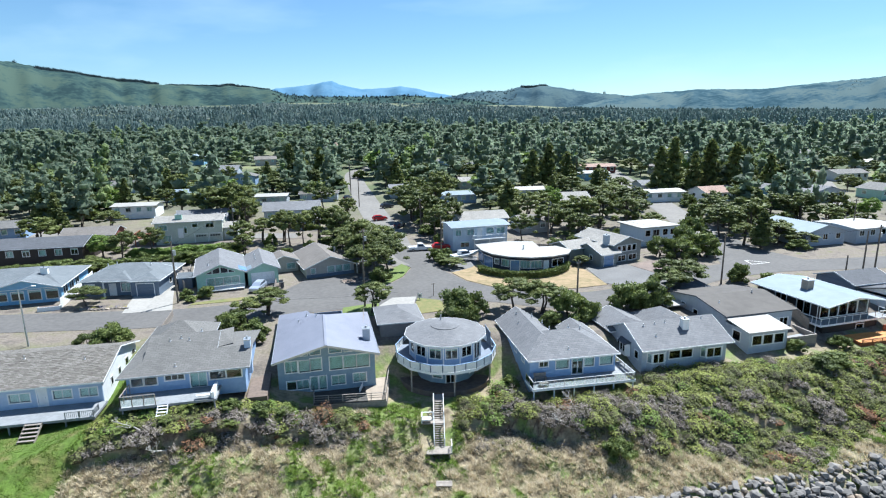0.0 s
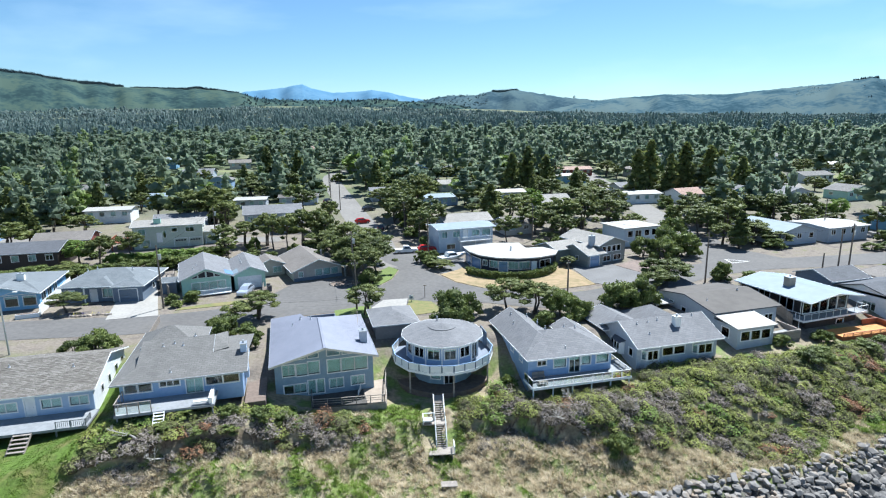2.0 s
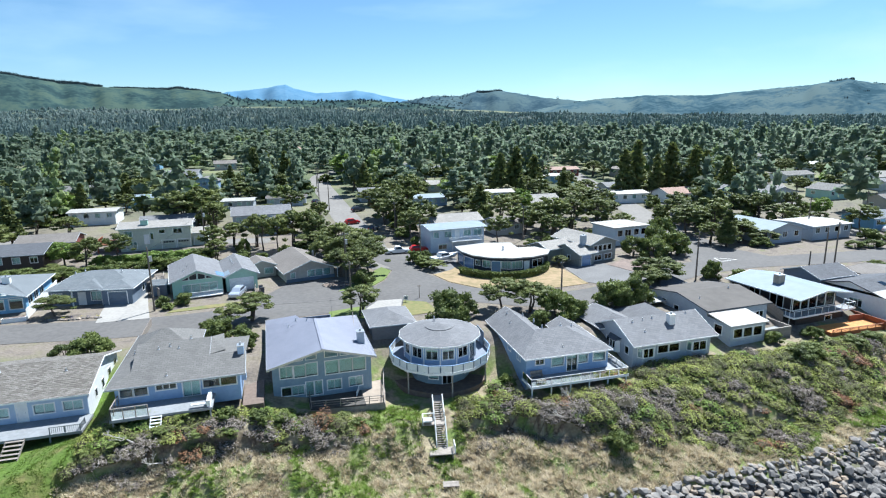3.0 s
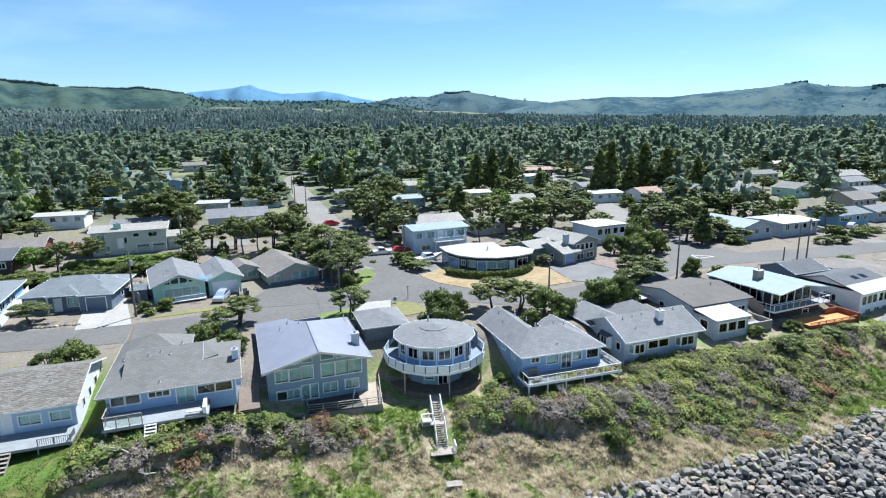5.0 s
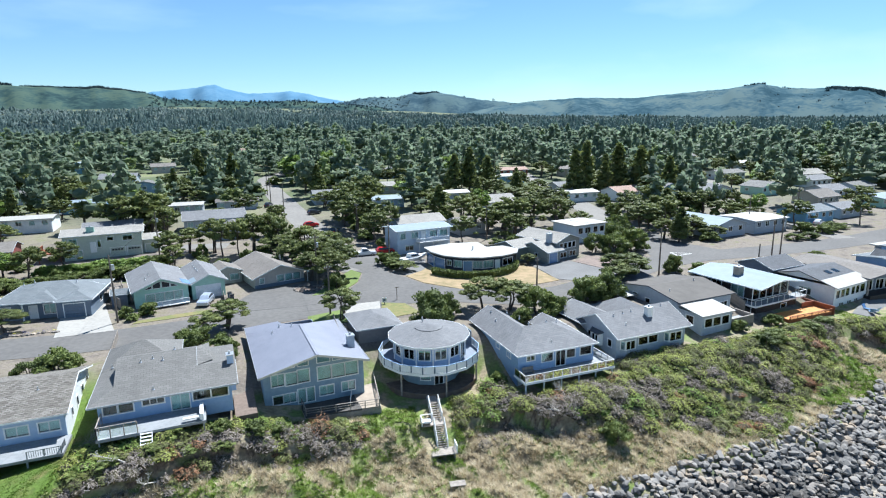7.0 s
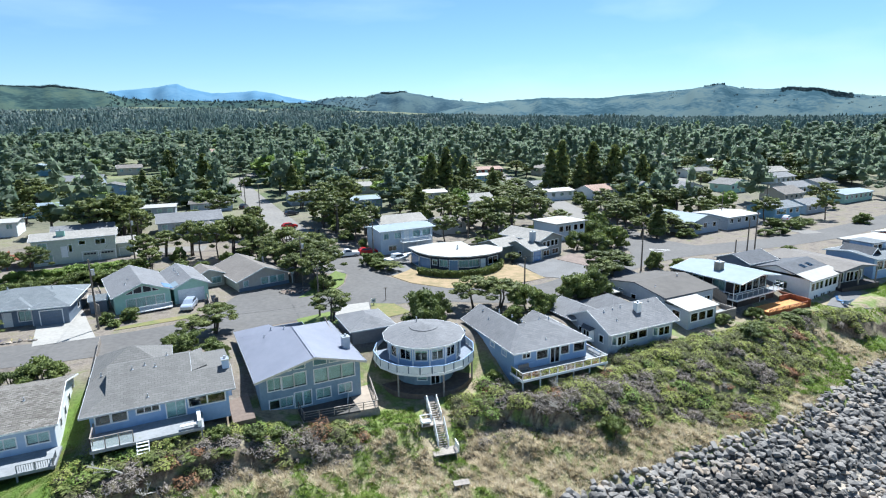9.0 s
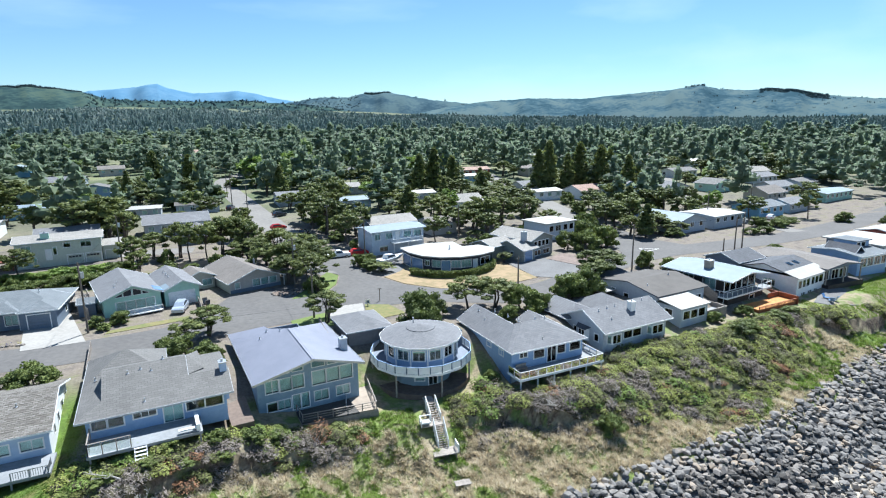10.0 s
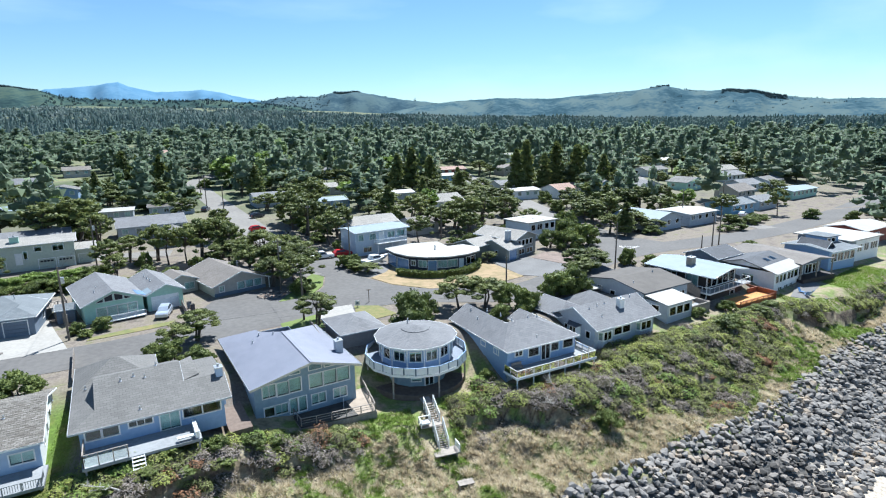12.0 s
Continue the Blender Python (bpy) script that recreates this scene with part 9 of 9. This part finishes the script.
def stuff(name, tris, mat, label):
    ob = new(name, tri_mesh(name, tris, mat))
    tagged(ob, label, "vegetation", "", "stuff")


stairway = lambda x, y: (np.abs(x - 0.3) < 1.9) & (y > 57.6) & (y < 67)
EDGE_L, EDGE_M = BANKS[0], BANKS[1]
SCRUB_X = [22, 27, 33, 39, 48, 55.5, 60, 62.5, 68]
SCRUB_Y = [58.3, 57.6, 55.6, 55.2, 59.0, 62.0, 64.4, 68.4, 73.2]
cx, cy = scatter(-38, 104, 52, 82, 9)
yf, yb = field(cx)
cov = wobble(cx, cy, 0.32, 41) + 0.4 * wobble(cx, cy, 1.0, 42)
left_edge, mid_edge = np.interp(cx, EDGE_L[0], EDGE_L[1]), np.interp(cx, EDGE_M[0], EDGE_M[1])
right = (cx > 22) & (cx < 68.5) & (cy > np.interp(cx, SCRUB_X, SCRUB_Y) + 0.9 * cov) & (cy < yf + np.where(cx < 55, 3.0, 1.6))
right &= ~((np.abs(cx - 25.5) < 1.6) & (cy > 64.6))
leftb = (cx > -36.5) & (cx < -9) & (cy > left_edge - 0.35) & (cy < yf + 2.0 - 1.2 * (cx > -12))
midb = (cx >= 3.2) & (cx <= 22) & (cy > np.where(cx < 4.6, 60.2 + cov, mid_edge + 0.1)) & (cy < np.where(cx < 9, 65.8, yf + 2.6))
slope = (cx >= -9) & (cx < 3.2) & (cy > 56) & (cy < 65.5) & (cov > 0.55)
tuft = (cx > -34) & (cx < 34) & (cy > 52) & (cy < 58) & (cov > 1.0)
far = (cx >= 68.5) & (cy > np.interp(cx, BANKS[2][0], BANKS[2][1]) - 0.2) & (cy < np.interp(cx, BANKS[2][0], BANKS[2][1]) + 2.6) & (cov > -0.5)
foot = (cx > -34) & (cx < 20) & (np.minimum(np.abs(cy - left_edge + 1.3), np.abs(cy - mid_edge + 1.6)) < 0.75) & ((cx < -10) | (cx > 5)) & (vrng.rand(len(cx)) < 0.6)
sel = (right | leftb | midb | slope | tuft | far | foot) & ~stairway(cx, cy) & ~((cx > -16.5) & (cx < -3.2) & (cy > 63.2))
cx, cy = cx[sel], cy[sel]
keep = []
kx, ky = np.empty(4000), np.empty(4000)
for i in range(len(cx)):
    n = len(keep)
    if n == 0 or np.min((kx[:n] - cx[i]) ** 2 + (ky[:n] - cy[i]) ** 2) > 0.36:
        kx[n], ky[n] = cx[i], cy[i]
        keep.append(i)
        if n > 3900:
            break
cx, cy = cx[keep], cy[keep]
big = np.array([(16.2, 60.9), (15.0, 60.3), (17.2, 60.0), (18.6, 62.3), (19.6, 61.3), (20.4, 60.0), (22.6, 60.6), (-13.0, 61.6), (-14.6, 61.0), (-16.8, 60.6), (-11.4, 61.8), (9.6, 66.2), (10.4, 64.6), (8.6, 67.6)])
cx, cy = np.append(cx, big[:, 0]), np.append(cy, big[:, 1])
n = len(cx)
r = np.where(vrng.rand(n) < 0.65, vrng.uniform(0.42, 0.8, n), vrng.uniform(0.8, 1.25, n))
hgt = r * vrng.uniform(0.55, 1.05, n) * np.where(cx < -6, 0.85, 1)
at_foot = ((cx < -9) & (cy < np.interp(cx, EDGE_L[0], EDGE_L[1]) - 0.5)) | ((cx > 4.8) & (cx < 20) & (cy < np.interp(cx, EDGE_M[0], EDGE_M[1]) - 0.4))
nb = len(big)
r[-nb:], hgt[-nb:] = vrng.uniform(1.3, 1.8, nb), vrng.uniform(1.2, 1.8, nb)
small = (((cy < np.where(cx < 2, 58, 57.6)) & (cx > -9) & (cx < 24)) | at_foot) & (np.arange(n) < n - nb)
r, hgt = np.where(small, r * 0.6, r), np.where(small, hgt * 0.6, hgt)
# share of grey, deep green, green, bright and rusty bushes, zone by zone
share = np.tile([0.12, 0.36, 0.43, 0.05, 0.04], (n, 1))
zl = (cx < -9) & (cy < np.interp(cx, EDGE_L[0], EDGE_L[1]) + 2.3)
share[zl] = (0.5, 0.2, 0.18, 0.05, 0.07)
share[(cx < -9) & ~zl] = (0.06, 0.3, 0.34, 0.29, 0.01)
share[(cx > 3) & (cx < 12)] = (0.2, 0.24, 0.3, 0.2, 0.06)
share[(cx >= 12) & (cx < 19)] = (0.5, 0.2, 0.24, 0.04, 0.02)
share[(cx >= 19) & (cx < 24)] = (0.5, 0.2, 0.2, 0.1, 0.0)
share[(cx >= 24) & (cx < 36) & (cy < 63.5)] = (0.32, 0.3, 0.26, 0.1, 0.02)
share[(cx >= 36) & (cy < 62)] = (0.25, 0.32, 0.34, 0.06, 0.03)
share[at_foot] = (0.8, 0.12, 0.06, 0.0, 0.02)
u = np.clip(0.5 + 0.42 * wobble(cx, cy, 0.8, 51) + 0.16 * vrng.normal(size=n), 0.0, 0.999)
u = np.argsort(np.argsort(u)) / n
kind = (u[:, None] > np.cumsum(share, 1)).sum(1).clip(0, 4)
kind[-nb:] = [0, 0, 0, 2, 2, 1, 0, 4, 0, 0, 1, 0, 1, 3]
gz0 = ground_z(cx, cy) - 0.05
BUSH_LEAF = [("dead_brush", "grey_twig", 0.2, 0.2, 210, "tangled grey dead brush on the bluff"), ("dark_scrub", "scrub_deep", 0.1, 0.75, 330, "dark green coastal scrub over the bluff"),
             ("coastal_scrub", "scrub", 0.1, 0.75, 330, "dense yellow-green coastal scrub over the bluff"), ("salal_clumps", "brightleaf", 0.115, 0.8, 270, "bright green leafy clumps among the scrub"),
             ("rusty_scrub", "rust_leaf", 0.1, 0.7, 300, "patches of rust-brown scrub on the bluff")]
for q, (name, mat, size, wide, per, label) in enumerate(BUSH_LEAF):
    b = np.nonzero(kind == q)[0]
    b = np.repeat(b, (per * r[b] ** 2).astype(int) + 16)
    m = len(b)
    d = vrng.normal(size=(m, 3))
    d /= np.linalg.norm(d, axis=1, keepdims=True)
    d[:, 2] = np.abs(d[:, 2])
    ph = b * 1.7
    lump = 1 + 0.16 * np.sin(5 * d[:, 0] + 4 * d[:, 1] + ph) + 0.1 * np.sin(9 * d[:, 1] - 7 * d[:, 2] + ph)
    rad = vrng.uniform(0.82, 1.08, m) * lump
    pt = np.stack([cx[b], cy[b], gz0[b]], 1) + d * rad[:, None] * np.stack([r[b], r[b], hgt[b]], 1)
    nr = d + vrng.normal(0, 0.5, (m, 3)) + (0, 0.15, 0.7)
    nr /= np.linalg.norm(nr, axis=1, keepdims=True)
    a = np.cross(nr, vrng.normal(size=(m, 3)))
    a /= np.linalg.norm(a, axis=1, keepdims=True)
    bb = np.cross(nr, a)
    sz = size * vrng.uniform(0.6, 1.4, (m, 1))
    stuff(name, np.stack([pt - a * sz * wide - bb * sz * 0.5, pt + a * sz * wide - bb * sz * 0.5, pt + bb * sz], 1), M[mat], label)
# dark lumps added within each bush so gaps between leaves read as shade
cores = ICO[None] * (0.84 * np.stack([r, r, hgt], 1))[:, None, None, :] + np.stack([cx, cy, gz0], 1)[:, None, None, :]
stuff("scrub_stems", cores.reshape(-1, 3, 3), M["scrub_core"], "dark cores standing for shade inside the coastal scrub")


def blades(x, y, h, w, lean=0.35):
    n = len(x)
    z = ground_z(x, y) - 0.03
    a = vrng.uniform(0, 6.283, n)
    hh = h * vrng.uniform(0.5, 1.25, n)
    b = np.stack([x, y, z], 1)
    side = np.stack([np.cos(a), np.sin(a), 0 * a], 1) * (w * vrng.uniform(0.6, 1.3, n))[:, None]
    tip = b + np.stack([vrng.normal(0, lean, n) * hh - 0.1 * hh, vrng.normal(0, lean, n) * hh, hh], 1)
    return np.stack([b - side, b + side, tip], 1)


def tussocks(x, y, h, w, per, spread):
    """Clumps of blades that fan out from one root."""
    x, y = np.repeat(x, per), np.repeat(y, per)
    n = len(x)
    a, k = vrng.uniform(0, 6.283, n), np.sqrt(vrng.uniform(0, 1, n))
    ox, oy = np.cos(a) * k, np.sin(a) * k
    hh = h * np.repeat(vrng.uniform(0.55, 1.3, n // per), per) * vrng.uniform(0.6, 1.15, n)
    z = ground_z(x, y) - 0.04
    root = np.stack([x + 0.12 * ox * spread, y + 0.12 * oy * spread, z], 1)
    tip = root + np.stack([ox * spread * hh - 0.12 * hh, oy * spread * hh, hh * (1.05 - 0.5 * k)], 1)
    side = np.stack([-oy, ox, 0 * ox], 1) * (w * vrng.uniform(0.6, 1.4, n) / np.maximum(k, 0.25))[:, None]
    return np.stack([root - side, root + side, tip], 1)


x, y = scatter(-46, 104, 42, 76, 13)
yf, yb = field(x)
yr = np.interp(x, R_X, R_Y)
cov = wobble(x, y, 0.3, 71) + 0.5 * wobble(x, y, 1.3, 72)
top = np.where(x > 22, np.interp(x, SCRUB_X, SCRUB_Y) + 0.6, yb + 4.0)
top = np.where((x > -37) & (x < -9.5), np.interp(x, EDGE_L[0], EDGE_L[1]) - 0.3, top)
top = np.where((x > 4.6) & (x <= 22), np.interp(x, EDGE_M[0], EDGE_M[1]) - 0.3, top)
top = np.where(x >= 66, np.interp(x, BANKS[2][0], BANKS[2][1]) - 0.6, top)
low = (y < top + 0.3 * cov) & ((x < 7) | (y > yr + 0.2)) & (y > 43) & (x > -37)
low |= (x > -9.5) & (x < 4.6) & (y < 65.5) & (y > 50) & ~stairway(x, y)
greenish = cov + np.where((x > -9.5) & (x < 3.4), 0.75, -0.1) + np.where((x > 58) & (x < 100), 0.6, 0) + np.where((x < -9) & (y < 54.5), 0.5, 0) - np.where((x > 4) & (x < 34), 0.7, 0) > 0.42
g = low & ~greenish
stuff("dry_grass", tussocks(x[g], y[g], 0.62, 0.035, 13, 1.0), M["dry_grass"], "tussocks of tall dry tan grass on the lower bluff")
g = low & greenish
stuff("green_grass", tussocks(x[g], y[g], 0.42, 0.04, 13, 1.1), M["green_grass"], "fresh green grass on the bluff slope")
g = low & (vrng.rand(len(x)) < 0.16)
stuff("mixed_grass", tussocks(x[g] + 0.2, y[g], 0.4, 0.04, 10, 1.2), M["mixed_grass"], "olive and straw-coloured weeds mixed through the bluff grass")
x, y = scatter(-60, -35.8, 42, 59, 130)
yf, yb = field(x)
lawn = y > 43
stuff("lawn_grass", blades(x[lawn], y[lawn], 0.08, 0.07), M["lawn_blade"], "bright green lawn grass before the beach houses")
x, y = scatter(-38.6, -35.2, 57, 76, 110)
keep = x < -35.0 - 0.19 * (y - 60.6)
stuff("lawn_strip", blades(x[keep], y[keep], 0.1, 0.05), M["lawn_blade"], "narrow strip of green lawn between two houses")
x, y = scatter(60, 110, 69, 90, 60)
yf, yb = field(x)
ok = (y > np.where(x > 66, np.interp(x, BANKS[2][0], BANKS[2][1]) + 0.5, yf - 1)) & (y < yf + 4.5) & ~((x > 74.5) & (x < 89) & (y > 74.2)) & ~((x > 58) & (x < 72) & (y > 74.5))
stuff("bluff_top_grass", blades(x[ok], y[ok], 0.25, 0.07), M["green_grass"], "green grass along the bluff's edge")

# clipped hedge round the curved house
hx, hy = [], []
for a in np.linspace(-2.62, -0.35, 60):
    hx.append(18.6 + 8.9 * math.cos(a) * 1.12)
    hy.append(116.5 + 9.8 * math.sin(a) * 1.12)
hx, hy = np.array(hx), np.array(hy)
n = 9000
i = vrng.uniform(0, 58.99, n)
k = i.astype(int)
fx = hx[k] + (hx[k + 1] - hx[k]) * (i - k)
fy = hy[k] + (hy[k + 1] - hy[k]) * (i - k)
fx, fy = fx + vrng.uniform(-0.65, 0.65, n), fy + vrng.uniform(-0.65, 0.65, n)
fz = ground_z(fx, fy) + 1.35 * np.sqrt(vrng.uniform(0, 1, n))
hedge = new("hedge")
tagged(hedge, "clipped green hedge curving round the navy bungalow", "hedge")
part("leaves", tri_mesh("leaves", leaf_tris(vrng, np.stack([fx, fy, fz], 1), 0.24, 0.5), M["bushleaf"]), None, hedge)
bm = bmesh.new()
for k in range(58):
    beam(bm, (hx[k], hy[k], gz(hx[k], hy[k]) + 0.6), (hx[k + 1], hy[k + 1], gz(hx[k + 1], hy[k + 1]) + 0.6), 0.95, 1.15)
part("hedge_body", bm, M["bushleaf"], hedge)

# fallen silver driftwood and dead snags on the bank
def snag(x, y, s, seed):
    rng = random.Random(seed)
    bm = bmesh.new()

    def limb(p, d, l, r, depth):
        q = p + d * l
        tube(bm, p, q, r, r * 0.6, 5)
        if depth:
            for _ in range(3):
                e = (d + Vector((rng.uniform(-1, 1), rng.uniform(-1, 1), rng.uniform(-0.2, 0.7)))).normalized()
                limb(q, e, l * rng.uniform(0.5, 0.8), r * 0.6, depth - 1)

    limb(Vector((0, 0, 0)), Vector((0.8, -0.3, 0.35)).normalized(), 0.9 * s, 0.07 * s, 3)
    me = bpy.data.meshes.new("dead_snag")
    bm.to_mesh(me)
    bm.free()
    me.materials.append(M["driftwood"])
    ob = new("dead_snag", me)
    ob.matrix_world = pose(x, y, gz(x, y) + 0.2, 0, 0, rng.uniform(0, 360))
    tagged(ob, "silver-grey dead snag on the bank", "dead wood")


for i, (x, y) in enumerate(((-29.4, 55.4), (-28.0, 55.2), (-30.6, 55.8), (13.6, 60.2), (15.0, 59.4), (16.2, 60.6), (24.2, 60.4), (23.4, 58.4))):
    snag(x, y, 1.0 + 0.2 * (i % 3), i)


# ---- rock revetment ----
def rock_mesh(seed):
    rng = random.Random(seed)
    bm = bmesh.new()
    for _ in range(15):
        v = Vector((rng.gauss(0, 1), rng.gauss(0, 1), rng.gauss(0, 1))).normalized() * rng.uniform(0.85, 1.1)
        bm.verts.new((v.x, v.y * 0.85, v.z * 0.6))
    r = bmesh.ops.convex_hull(bm, input=bm.verts)
    bmesh.ops.delete(bm, geom=list({g for g in r["geom_interior"] + r["geom_unused"] if isinstance(g, bmesh.types.BMVert)}), context="VERTS")
    me = bpy.data.meshes.new("rock")
    bm.to_mesh(me)
    bm.free()
    return me


rocks = []
for i in range(12):
    me = rock_mesh(100 + i)
    me.materials.append(M["rock2"] if i == 11 else M["rock"])
    rocks.append(me)
revet = new("rock_revetment")
tagged(revet, "sloping revetment of loose dark grey boulders above the beach", "rocks")
rrng = random.Random(77)
near, rest = [], []
gx_ = 6.0
while gx_ < 150:
    yr0 = float(np.interp(gx_, R_X, R_Y))
    gy_ = yr0 + rrng.uniform(-0.2, 0.6)
    while gy_ > yr0 - 12.5:
        x, y = gx_ + rrng.uniform(-0.4, 0.4), gy_ + rrng.uniform(-0.35, 0.35)
        s = rrng.choice((rrng.uniform(0.3, 0.48), rrng.uniform(0.42, 0.68)))
        if y > 38:
            (near if 24 < x < 42 and y > 42 else rest).append((x, y, s))
        gy_ -= rrng.uniform(0.5, 0.75)
    gx_ += 0.64
near.sort(key=lambda p: p[1])
rest += near[300:]
for x, y, s in near[:300]:
    o = part("rock", rrng.choice(rocks), None, revet)
    o.matrix_local = pose(x, y, gz(x, y) + 0.25 * s + rrng.uniform(-0.1, 0.22), rrng.uniform(-18, 18), rrng.uniform(-18, 18), rrng.uniform(0, 360)) @ Matrix.Diagonal((s * rrng.uniform(0.9, 1.3), s, s, 1))
vs, fs = [], []
tm = []
for me in rocks[:11]:
    tm.append(([v.co.copy() for v in me.vertices], [tuple(p.vertices) for p in me.polygons]))
for x, y, s in rest:
    co, po = rrng.choice(tm)
    m = pose(x, y, gz(x, y) + 0.25 * s + rrng.uniform(-0.1, 0.22), rrng.uniform(-18, 18), rrng.uniform(-18, 18), rrng.uniform(0, 360)) @ Matrix.Diagonal((s * rrng.uniform(0.9, 1.3), s, s, 1))
    b = len(vs)
    vs += [(m @ c)[:] for c in co]
    fs += [tuple(b + i for i in p) for p in po]
me = bpy.data.meshes.new("riprap_fill")
me.from_pydata(vs, [], fs)
me.materials.append(M["rockfill"])
tagged(part("riprap_fill", me, None, revet), kind="stuff")
